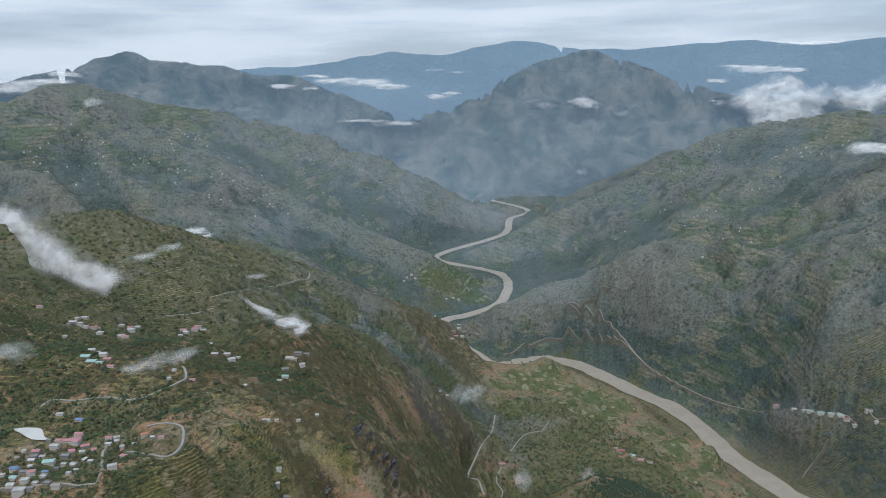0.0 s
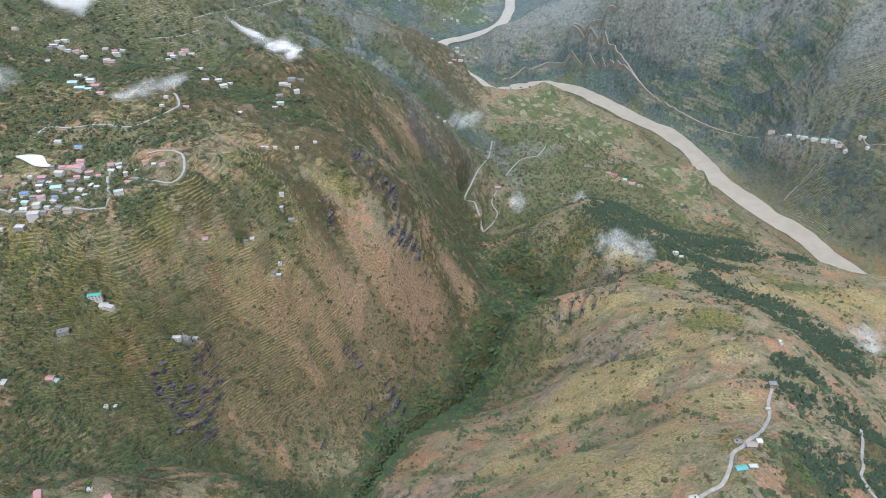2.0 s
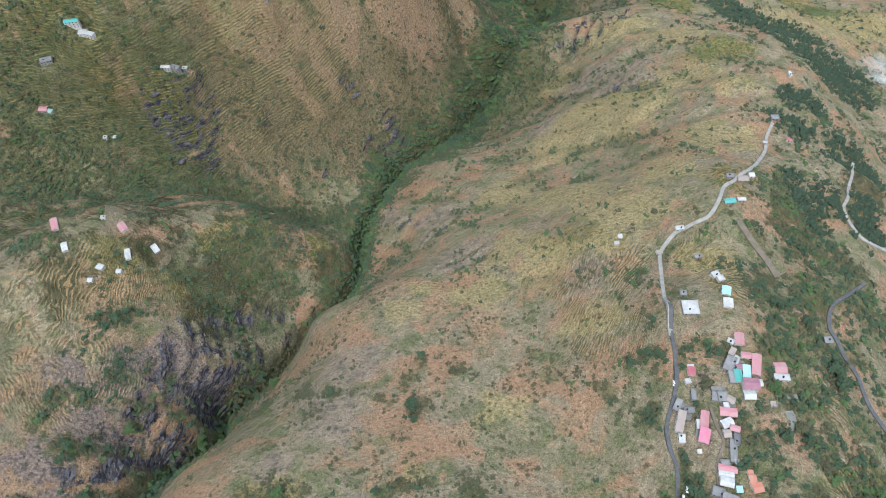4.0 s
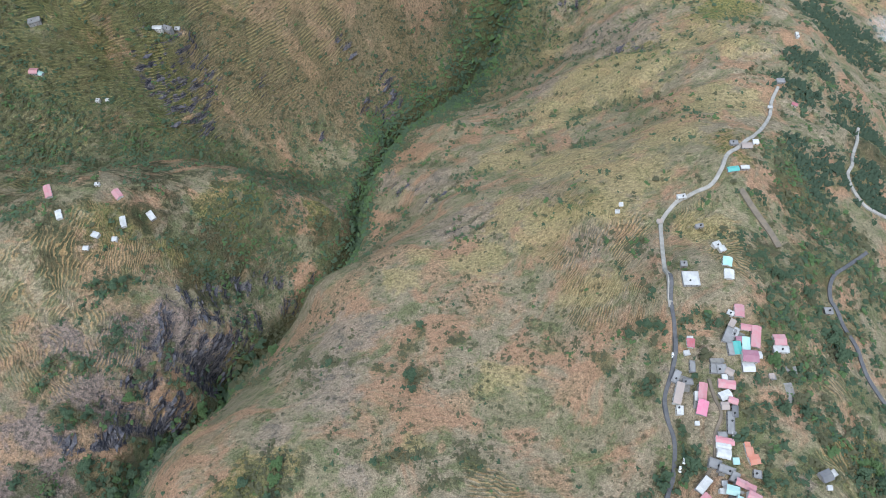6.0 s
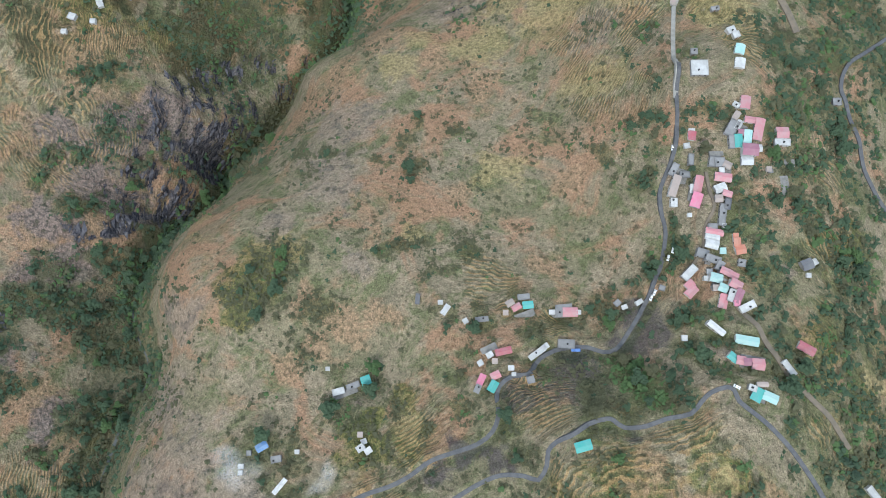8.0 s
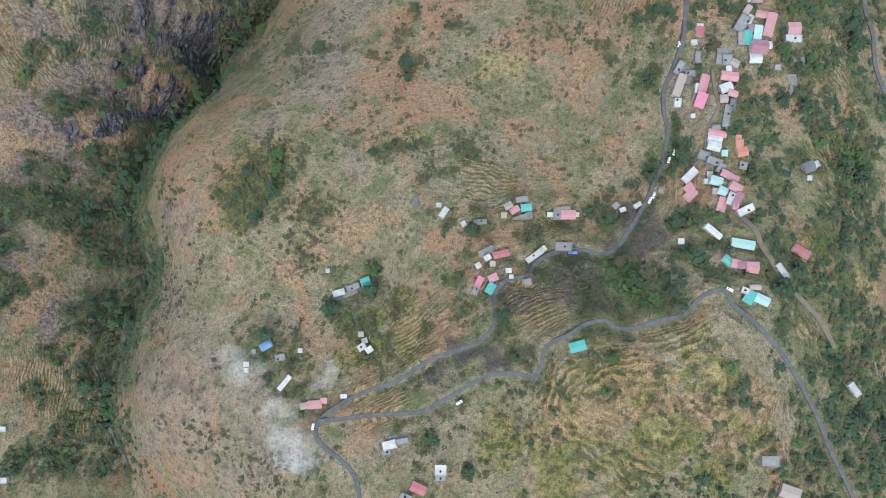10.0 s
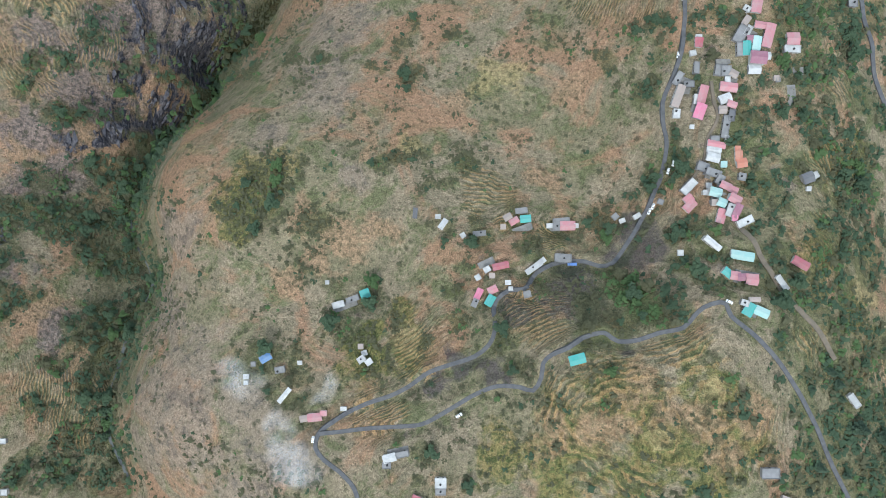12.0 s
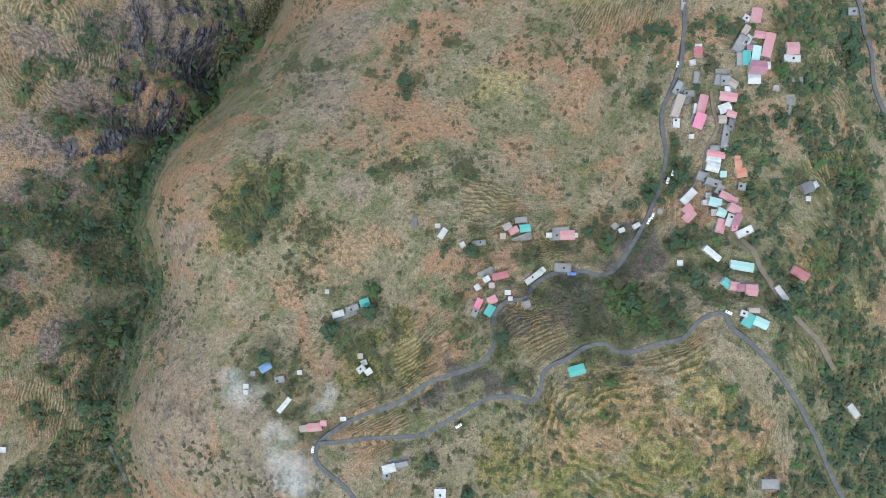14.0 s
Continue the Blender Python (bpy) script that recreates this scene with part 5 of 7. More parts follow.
hamlet('pink-roofed hill town', False, (-831.3, 1549.5, 15.8, 9.5, 25, 'pink'), (-780.7, 1625.3, 16.0, 10.8, 0, 'pink'), (-772.3, 1561.0, 15.4, 11.1, 15, 'white'), (-656.4, 1722.1, 16.0, 10.7, 15, 'pink'), (-669.0, 1695.9, 15.3, 9.4, -20, 'white'), (-382.2, 1161.8, 12.5, 9.3, 25, 'white'), (-301.1, 1293.9, 13.0, 9.0, 0, 'tan'), (-311.6, 1262.7, 13.7, 10.0, 15, 'grey'), (-283.7, 1288.9, 10.9, 7.4, 25, 'white'))
hamlet('upper hill town', False, (-612.6, 1130.0, 11.3, 6.8, 0, 'white'), (-588.9, 1064.1, 15.2, 9.0, 0, 'aqua'), (-572.3, 1049.2, 15.8, 9.0, 0, 'aqua'), (-563.0, 1071.0, 12.4, 7.5, 0, 'white'), (-550.3, 1057.6, 12.3, 7.4, 0, 'pink'), (-558.2, 1046.6, 10.5, 6.3, 0, 'aqua'), (-532.4, 1029.9, 10.3, 6.2, 0, 'pink'), (-597.6, 1120.7, 7.4, 4.5, 0, 'white'), (-828.5, 1557.8, 18.0, 9.0, 0, 'pink'), (-799.9, 1519.1, 15.0, 9.0, 0, 'white'), (-875.6, 1549.9, 18.0, 9.0, 0, 'white'), (-861.2, 1548.8, 15.4, 9.0, 0, 'white'), (-832.4, 1432.3, 9.6, 5.8, 0, 'white'), (-843.1, 1540.5, 12.7, 7.6, 0, 'white'))
hamlet('upper hill town', False, (-958.4, 1564.5, 13.2, 7.9, 0, 'pink'), (-760.5, 1556.3, 17.7, 9.0, 0, 'pink'), (-774.2, 1619.6, 18.0, 9.0, 0, 'white'), (-777.4, 1661.8, 13.3, 8.0, 0, 'white'), (-797.7, 1621.4, 13.1, 7.9, 0, 'white'), (-875.0, 1568.7, 11.7, 7.0, 0, 'white'), (-878.3, 1535.0, 11.5, 6.9, 0, 'grey'), (-680.4, 1709.3, 16.1, 9.0, 0, 'pink'), (-653.8, 1738.3, 18.0, 9.0, 0, 'pink'), (-637.7, 1734.2, 13.5, 8.1, 0, 'white'), (-678.2, 1679.3, 11.9, 7.2, 0, 'white'), (-608.3, 1689.1, 13.2, 7.9, 0, 'white'))
hamlet('school and barracks on the ridge', False, (-407.3, 1151.8, 11.7, 7.0, 0, 'white'), (-400.8, 1196.2, 12.1, 7.3, 0, 'white'), (-407.7, 1277.3, 10.0, 6.0, 0, 'white'), (-396.1, 1009.2, 8.1, 4.9, 0, 'pink'), (-428.4, 1021.1, 6.6, 4.2, 0, 'white'), (-427.6, 997.1, 6.5, 4.2, 0, 'white'), (-322.7, 1038.4, 6.6, 4.2, -30, 'white'), (-310.0, 1297.9, 15.9, 9.0, 0, 'white'), (-296.1, 1315.7, 15.0, 9.0, 0, 'grey'), (-286.1, 1347.0, 12.3, 7.4, 0, 'grey'), (-298.3, 1205.7, 12.2, 7.3, 0, 'aqua'), (-302.2, 1176.3, 9.2, 5.5, 0, 'white'), (-267.4, 936.3, 5.5, 4.2, 0, 'white'), (-262.3, 938.7, 5.5, 4.2, 0, 'white'))
hamlet('school and barracks on the ridge', False, (-251.4, 944.8, 5.5, 4.2, 0, 'white'), (-224.6, 970.1, 5.5, 4.2, 0, 'white'), (-201.5, 1000.7, 5.5, 4.2, 0, 'white'), (-230.5, 859.5, 6.4, 4.2, 0, 'white'), (-230.6, 846.7, 5.5, 4.2, 0, 'white'), (-217.9, 841.6, 8.6, 5.1, 0, 'grey'), (-305.8, 739.2, 7.2, 4.3, 0, 'pink'), (-258.7, 778.0, 5.5, 4.2, 0, 'white'), (-265.1, 771.0, 5.5, 4.2, 0, 'grey'))
hamlet('houses by the river', False, (1106.5, 1909.6, 18.0, 9.0, -15, 'aqua'), (1123.2, 1883.2, 18.0, 9.0, -15, 'aqua'), (1141.6, 1860.8, 18.0, 9.0, -12, 'aqua'), (1159.7, 1843.4, 18.0, 9.0, -12, 'aqua'), (1171.1, 1833.9, 18.0, 9.0, 0, 'pink'), (1158.6, 1846.4, 15.0, 9.0, 0, 'white'), (1078.6, 2057.3, 17.7, 9.0, 0, 'pink'), (1087.3, 1964.9, 15.4, 9.0, 0, 'white'), (1212.5, 1803.8, 18.0, 9.0, 0, 'white'), (539.0, 1893.5, 18.0, 9.0, -20, 'crimson'), (564.9, 1864.2, 15.5, 9.0, -20, 'aqua'), (580.3, 1834.9, 18.0, 9.0, -15, 'pink'), (604.8, 1826.3, 15.4, 9.0, -15, 'tan'), (163.7, 1770.2, 15.8, 9.0, 0, 'pink'))
hamlet('houses by the river', False, (480.7, 1153.1, 10.5, 6.3, 0, 'white'), (491.0, 1143.5, 8.4, 5.0, 0, 'white'), (1098.2, 1925.7, 13.6, 8.1, 0, 'white'), (523.9, 1907.1, 12.5, 7.5, 0, 'tan'), (1221.8, 1776.4, 11.6, 6.9, 0, 'white'), (1187.1, 1816.2, 11.7, 7.0, 0, 'white'), (8.4, 1853.3, 8.5, 5.1, 0, 'white'), (-11.1, 1804.7, 6.9, 4.2, 0, 'white'))
hamlet('river town', False, (40.7, 2637.4, 17.6, 9.0, 0, 'grey'), (73.8, 3174.3, 18.0, 9.0, 0, 'white'), (99.9, 3131.1, 18.0, 9.0, 0, 'pink'), (120.2, 3094.9, 18.0, 9.0, 0, 'grey'), (49.3, 2612.3, 17.5, 9.0, 0, 'pink'), (74.9, 2635.8, 17.7, 9.0, 0, 'white'), (113.0, 3044.5, 18.0, 9.0, 0, 'grey'), (139.8, 3051.4, 18.0, 9.0, 0, 'grey'), (75.2, 3232.6, 18.0, 9.0, 0, 'white'), (32.7, 2562.5, 13.4, 8.0, 0, 'white'), (96.4, 3195.5, 18.0, 9.0, 0, 'grey'), (156.6, 3018.4, 15.8, 9.0, 0, 'white'), (-34.0, 2632.4, 9.7, 5.8, 0, 'white'), (16.0, 3552.3, 15.6, 9.0, 0, 'white'))
hamlet('river town', False, (52.9, 3578.2, 15.7, 9.0, 0, 'white'), (83.5, 3577.7, 15.7, 9.0, 0, 'white'), (-197.0, 3603.3, 13.0, 7.8, 0, 'white'), (-173.4, 3626.9, 13.1, 7.9, 0, 'white'), (-211.2, 3578.0, 13.0, 7.8, 0, 'white'), (-151.7, 3611.6, 13.1, 7.8, 0, 'white'))
YARDS = [(166, 168, 20, 9, 70), (206, 200, 16, 8, 60), (240, 180, 12, 7, 0), (195, 172, 9, 9, 80), (192, 185, 12, 7, 0), (180, 111, 10, 7, -15), (182, 95, 11, 8, -25), (33, 53, 11, 8, 25), (-63, 26, 17, 5, 20), (188, 45, 15, 8, -10), (81, 78, 15, 5, 2), (-24, -59, 13, 6, 12), (174, 156, 12, 8, 75), (235, 164, 9, 14, 5), (58, 77, 14, 5, 20), (185, 27, 13, 7, -25)]
SPECKS = [(-1952, 3337), (-1825, 3577), (-1589, 3770), (-1396, 4286), (-1079, 5069), (-984, 5091), (-829, 4729), (-929, 3710), (-1047, 3713), (-1086, 3433), (-624, 5354), (-1649, 4264), (-1578, 3294), (-1735, 3061), (1508, 4228), (1267, 3858), (1762, 4297), (1736, 3446), (1277, 2805), (1203, 3386), (1152, 2715), (1989, 3429), (2298, 8897), (1899, 3628), (-1380, 3659), (-1600, 3560), (-2053, 3390), (-629, 4641), (-405, 5296), (32, 5661), (427, 6751), (621, 6446)]
POND = [(-615, 890), (-598, 894), (-572, 891), (-554, 868), (-541, 860), (-567, 861), (-597, 881)]
CARS = [(173.2, 31.3), (88.8, 53.3), (164.0, 193.8), (157.9, 119.8), (154.4, 114.6), (141.0, 87.7), (143.1, 91.0), (12.8, -36.8), (-78.7, -55.0)]


def spread(lo, hi, mid, step, growth):
    """Steps that start fine at mid and widen outwards."""
    up, down = [mid], [mid]
    d = step
    while up[-1] < hi:
        up.append(up[-1] + d)
        d = step * (1 + ((up[-1] - mid) / growth) ** 1.5) if up[-1] - mid < 1500 else d * 1.022
    d = step
    while down[-1] > lo:
        down.append(down[-1] - d)
        d = step * (1 + ((mid - down[-1]) / growth) ** 1.5) if mid - down[-1] < 1500 else d * 1.022
    return np.array(down[::-1][:-1] + up)


def grid_mesh(name, verts, nx, ny):
    me = bpy.data.meshes.new(name)
    i = np.arange(ny - 1)[:, None] * nx + np.arange(nx - 1)[None]
    quads = np.stack([i, i + 1, i + nx + 1, i + nx], -1).reshape(-1)
    me.vertices.add(len(verts))
    me.vertices.foreach_set("co", np.ascontiguousarray(verts, np.float32).ravel())
    me.loops.add(len(quads))
    me.loops.foreach_set("vertex_index", quads.astype(np.int32))
    me.polygons.add(len(quads) // 4)
    me.polygons.foreach_set("loop_start", np.arange(0, len(quads), 4, dtype=np.int32))
    me.polygons.foreach_set("use_smooth", np.ones(len(quads) // 4, bool))
    me.update(calc_edges=True)
    return me


def curve_through(places, step):
    """A smooth line through places, in even steps."""
    p = np.array(places, float)
    p = np.vstack([2 * p[0] - p[1], p, 2 * p[-1] - p[-2]])
    out = []
    for a, b, c, d in zip(p, p[1:], p[2:], p[3:]):
        n = max(2, int(np.linalg.norm(c - b) / step))
        for s in np.arange(n) / n:
            out.append(0.5 * (2 * b + (c - a) * s + (2 * a - 5 * b + 4 * c - d) * s * s + (3 * b - a - 3 * c + d) * s ** 3))
    out.append(p[-2])
    return np.array(out)


# ---- the ground: one sheet from under the eye to the horizon ----
GX, GY = spread(-9500, 9500, 20, 1.7, 330), spread(-1900, 15500, 90, 1.7, 400)
gx, gy = np.meshgrid(GX, GY)
gz = height(gx, gy)
# rock breaks into ledges
COVER = {}
wx_ = gx + 34 * fbm(gx, gy, 110, 4, 81) + 10 * fbm(gx, gy, 22, 3, 82)
wy_ = gy + 34 * fbm(gx, gy, 110, 4, 87) + 10 * fbm(gx, gy, 22, 3, 88)
for key, patches in PATCHES.items():
    layer = np.zeros(gx.shape)
    for px, py, pr in patches:
        reach = 2.2 * pr + 30
        i0, i1 = np.searchsorted(GX, (px - reach, px + reach))
        j0, j1 = np.searchsorted(GY, (py - reach, py + reach))
        d2 = (wx_[j0:j1, i0:i1] - px) ** 2 + (wy_[j0:j1, i0:i1] - py) ** 2
        layer[j0:j1, i0:i1] = np.maximum(layer[j0:j1, i0:i1], np.exp(-d2 / (pr * pr) * 0.9))
    COVER[key] = layer
gorge_line = HANDLES["gorge"] + HANDLES["gorge_north"]
ravine = along(gorge_line, gx * 0.6 + wx_ * 0.4, gy * 0.6 + wy_ * 0.4)[0]
branch = along(HANDLES["west_tributary"], wx_, wy_)[0]
far_off = np.hypot(gx, gy)
COVER["lush"] = np.maximum(COVER["lush"], np.maximum((0.3 + 0.7 * smooth(50, 140, gy)) * np.exp(-(ravine / (11 + 0.09 * np.maximum(far_off - 300, 0))) ** 2), 0.9 * np.exp(-(branch / 24) ** 2)))
COVER["lush"] = np.maximum(COVER["lush"], 0.62 * smooth(-250, -520, gx + 150 * fbm(gx, gy, 260, 3, 127)) * smooth(880, 1150, gy) * smooth(3200, 2500, gy))
hill = smooth(-250, -520, gx) * smooth(880, 1150, gy) * smooth(3200, 2500, gy)
slope = smooth(260, 60, gx + 120 * fbm(gx, gy, 300, 3, 129)) * smooth(860, 1000, gy) * smooth(3300, 2700, gy)
COVER["dun"] = np.maximum(COVER["dun"], slope * (0.75 + 0.5 * fbm(gx, gy, 140, 3, 137)))
nose = smooth(-150, -250, gx) * smooth(300, 360, gy) * smooth(650, 600, gy)
flank = smooth(-200, -330, gx) * smooth(620, 700, gy) * smooth(1000, 900, gy)
COVER["dun"] = np.maximum(COVER["dun"], (0.6 * nose + 0.55 * flank) * (0.9 + 0.6 * fbm(gx, gy, 90, 3, 139)))
COVER["bare"] = np.maximum(COVER["bare"], hill * 0.15 * smooth(0.05, 0.25, fbm(gx, gy, 170, 4, 171)))
COVER["wide_steps"] = np.maximum(COVER["wide_steps"], hill * 0.8 * smooth(-0.05, 0.15, fbm(gx, gy, 230, 3, 175)))
RAVINE = (0.3 + 0.7 * smooth(50, 140, gy)) * np.exp(-(ravine / (6 + 0.05 * np.maximum(far_off - 150, 0))) ** 2)
rocky = smooth(0.35, 0.8, COVER["rock"])
ledge = gz / 16.0 + 0.55 * fbm(gx, gy, 70, 4, 91)
riser = ledge - np.floor(ledge)
gz = gz + rocky * (14.0 * (np.floor(ledge) + smooth(0.66, 1.0, riser) - ledge) + 3.0 * fbm(gx, gy, 9, 3, 95, True))
COVER["rock"] = COVER["rock"] * (0.5 + 0.5 * smooth(0.52, 0.70, riser + 0.3 * fbm(gx, gy, 18, 3, 97)))
COVER["rock"] = np.maximum(COVER["rock"], 1.2 * COVER.pop("crag"))
# benches are cut for the roads and the houses
def bench(x, y, r, z):
    reach = 1.9 * r + 4
    i0, i1 = np.searchsorted(GX, (x - reach, x + reach))
    j0, j1 = np.searchsorted(GY, (y - reach, y + reach))
    if i1 > i0 and j1 > j0:
        d = np.hypot(gx[j0:j1, i0:i1] - x, gy[j0:j1, i0:i1] - y)
        w = 1 - smooth(r, reach, d)
        gz[j0:j1, i0:i1] = gz[j0:j1, i0:i1] * (1 - w) + z * w


for kind, width, places in WAYS:
    far = np.hypot(*places[0])
    line = curve_through(places, 3.0 if far < 900 else 12.0)
    zs = height(line[:, 0], line[:, 1])
    k = min(11 if far < 900 else 27, len(zs) // 2 * 2 - 1)
    zs = np.convolve(np.pad(zs, k // 2, "edge"), np.ones(k) / k, "valid")
    for (x, y), z in zip(line, zs):
        bench(x, y, width / 2 + (0.6 if far < 900 else 8.0), z)
for x, y, length, width, *_ in HOMES:
    bench(x, y, 0.5 * math.hypot(length, width) + (0.2 if math.hypot(x, y) < 700 else 3.0), float(height(np.array([x]), np.array([y]))[0]))
pond_mid = np.mean(POND, 0)
bench(*pond_mid, 26, float(height(pond_mid[:1], pond_mid[1:])[0]))

east = gx - np.interp(gy, [1150, 1465, 1798, 2179, 2574, 2821, 3118], [1500, 1279, 1053, 891, 681, 456, 60])
river_far = along(RIVER, gx, gy)[0]
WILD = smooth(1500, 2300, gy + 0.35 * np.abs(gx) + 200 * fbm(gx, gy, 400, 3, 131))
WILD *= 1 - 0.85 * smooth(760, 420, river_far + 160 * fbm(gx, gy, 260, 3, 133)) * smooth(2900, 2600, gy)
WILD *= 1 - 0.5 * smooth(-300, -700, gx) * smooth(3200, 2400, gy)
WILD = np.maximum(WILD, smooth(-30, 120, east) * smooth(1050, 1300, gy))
# trodden earth round the houses
for x, y, length, width, *_ in HOMES:
    r = 0.5 * length + 5
    i0, i1 = np.searchsorted(GX, (x - 2 * r, x + 2 * r))
    j0, j1 = np.searchsorted(GY, (y - 2 * r, y + 2 * r))
    d2 = (wx_[j0:j1, i0:i1] * 0.3 + gx[j0:j1, i0:i1] * 0.7 - x) ** 2 + (wy_[j0:j1, i0:i1] * 0.3 + gy[j0:j1, i0:i1] * 0.7 - y) ** 2
    worn = np.exp(-d2 / (r * r))
    COVER["bare"][j0:j1, i0:i1] = np.maximum(COVER["bare"][j0:j1, i0:i1], 0.45 * worn)
    COVER["lush"][j0:j1, i0:i1] *= 1 - 0.15 * worn


def smeared(layer, k):
    """The mean over the neighbours, k to each side."""
    for axis in (0, 1):
        pad = np.pad(layer, [(k + 1, k) if a == axis else (0, 0) for a in (0, 1)], "edge")
        total = np.cumsum(pad, axis)
        n = layer.shape[axis]
        layer = (np.take(total, range(2 * k + 1, n + 2 * k + 1), axis) - np.take(total, range(0, n), axis)) / (2 * k + 1)
    return layer


# how sunken each place is, for growth and for shade painted into gullies
cell = np.sqrt(np.gradient(GX)[None] * np.gradient(GY)[:, None])
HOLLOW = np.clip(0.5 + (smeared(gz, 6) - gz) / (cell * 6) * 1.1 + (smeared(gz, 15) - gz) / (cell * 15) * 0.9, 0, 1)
ground_mesh = grid_mesh("ground", gather(np.stack([gx, gy, gz], -1)).reshape(-1, 3), len(GX), len(GY))
for name, layers in (("cover_a", ("lush", "red", "yellow")), ("cover_b", ("rock", "fine_steps", "wide_steps")), ("cover_c", ("field", "bare", "burnt")), ("cover_d", ("olive", "mauve", "dun"))):
    att = ground_mesh.attributes.new(name, "FLOAT_COLOR", "POINT")
    rgba = np.ones((gx.size, 4), np.float32)
    for k, layer in enumerate(layers):
        rgba[:, k] = COVER[layer].ravel()
    att.data.foreach_set("color", rgba.ravel())
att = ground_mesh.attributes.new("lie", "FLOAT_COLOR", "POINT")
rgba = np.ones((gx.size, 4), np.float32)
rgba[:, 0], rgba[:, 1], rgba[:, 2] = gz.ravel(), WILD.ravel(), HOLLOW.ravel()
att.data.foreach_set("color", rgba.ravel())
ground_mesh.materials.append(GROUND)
ground = tagged(new("ground", ground_mesh), "steep Himalayan valley sides with dry grass, scrub and terraces", "ground", "", "structure")


def on_grid(layer, x, y):
    """A layer of the ground between its corners."""
    x, y = np.asarray(x, float), np.asarray(y, float)
    i = np.clip(np.searchsorted(GX, x) - 1, 0, len(GX) - 2)
    j = np.clip(np.searchsorted(GY, y) - 1, 0, len(GY) - 2)
    u, v = (x - GX[i]) / (GX[i + 1] - GX[i]), (y - GY[j]) / (GY[j + 1] - GY[j])
    return (layer[j, i] * (1 - u) + layer[j, i + 1] * u) * (1 - v) + (layer[j + 1, i] * (1 - u) + layer[j + 1, i + 1] * u) * v


def floor_at(x, y):
    return on_grid(gz, x, y)


def mesh_of(name, verts, faces, mat, shade=False):
    me = bpy.data.meshes.new(name)
    me.from_pydata([tuple(map(float, v)) for v in verts], [], faces)
    me.materials.append(mat)
    if shade:
        me.polygons.foreach_set("use_smooth", np.ones(len(me.polygons), bool))
    me.update()
    return me


def ribbon(line, widths):
    """The places of five lines along a way, and its faces."""
    t = np.gradient(line, axis=0)
    t /= np.linalg.norm(t, axis=1, keepdims=True) + 1e-9
    side = np.stack([-t[:, 1], t[:, 0]], -1)
    return np.stack([line + side * w for w in widths], 1)


BUSY = []          # places that are built on: x, y, radius


def lay_way(kind, width, places):
    far = np.hypot(*places[0])
    line = curve_through(places, 4.0 if far < 900 else 12.0)
    h = width / 2
    edge = 0.35 if far < 900 else 3.0
    q = ribbon(line, (-h - edge, -h, 0.0, h, h + edge))
    z = floor_at(q[..., 0], q[..., 1])
    top = z[:, 1:4].max(1, keepdims=True) + 0.12 + (0.0022 if far < 900 else 0.0005) * np.hypot(q[:, 2:3, 0], q[:, 2:3, 1])
    if far > 900 and len(top) > 8:
        k = min(15, len(top) // 2 * 2 - 1)
        even = np.convolve(np.pad(top[:, 0], k // 2, "edge"), np.ones(k) / k, "valid")
        top = top + 5.0 * smooth(2300, 2700, np.hypot(q[:, 2:3, 0], q[:, 2:3, 1]))
        top = np.minimum(np.maximum(top * 0.6 + 0.4 * even[:, None], top - 0.3), top + 1.2) + 0.3
    lift = top + np.array([-2.5, 0.0, 0.06, 0.0, -2.5])
    if far > 900:
        lift[:, (0, 4)] = np.minimum(z[:, (0, 4)] - 0.6, lift[:, (1, 3)] - 0.5)
    v = gather(np.stack([q[..., 0], q[..., 1], lift], -1)).reshape(-1, 3)
    faces = [(i * 5 + j, i * 5 + j + 1, i * 5 + j + 6, i * 5 + j + 5) for i in range(len(line) - 1) for j in range(4)]
    label = {"asphalt": "narrow dark asphalt hill road with worn edges", "dusty": "pale dusty hill road cut along the slope", "dirt": "brown dirt track beside the houses"}[kind]
    me = mesh_of("road", v, faces, {"asphalt": ASPHALT, "dusty": DUSTY, "dirt": DIRT}[kind])
    if far > 900:
        me.materials.append(CUT)
        me.polygons.foreach_set("material_index", np.array([int(j in (0, 3)) for i in range(len(line) - 1) for j in range(4)], np.int32))
    tagged(new("road", me), label, "road", "", "structure")
    BUSY.extend((x, y, h + 1.5) for x, y in line)


def flow(name, places, width, mat, label, level=None, step=20.0):
    line = curve_through([p[:2] for p in places], step)
    q = ribbon(line, [s for s in (-0.5, -0.25, 0.0, 0.25, 0.5)])
    q = line[:, None] + (q - line[:, None]) * (width * (1 - 0.28 * smooth(2800, 3600, line[:, 1])))[:, None, None]
    q = q + (fbm(q[..., 0], q[..., 1], 90, 3, 101) * np.array([1, 0.3, 0, 0.3, 1]) * width * 0.16)[..., None]
    z = np.full(q.shape[:2], level) if level is not None else floor_at(q[..., 0], q[..., 1]).min(1, keepdims=True) + 0.8 + np.zeros(5)
    v = gather(np.stack([q[..., 0], q[..., 1], z], -1)).reshape(-1, 3)
    faces = [(i * 5 + j, i * 5 + j + 1, i * 5 + j + 6, i * 5 + j + 5) for i in range(len(line) - 1) for j in range(4)]
    tagged(new(name, mesh_of(name, v, faces, mat, True)), label, "river" if level is not None else "stream", "", "structure")


BUSY.append((*pond_mid, 30.0))
for row in WAYS:
    lay_way(*row)
flow("river", RIVER, 76, SILT, "wide silty grey-brown river winding along the valley floor", RIVER_Z)
flow("stream", gorge_line, 3.0, BROOK, "narrow stream at the bottom of a wooded ravine", None, 8.0)


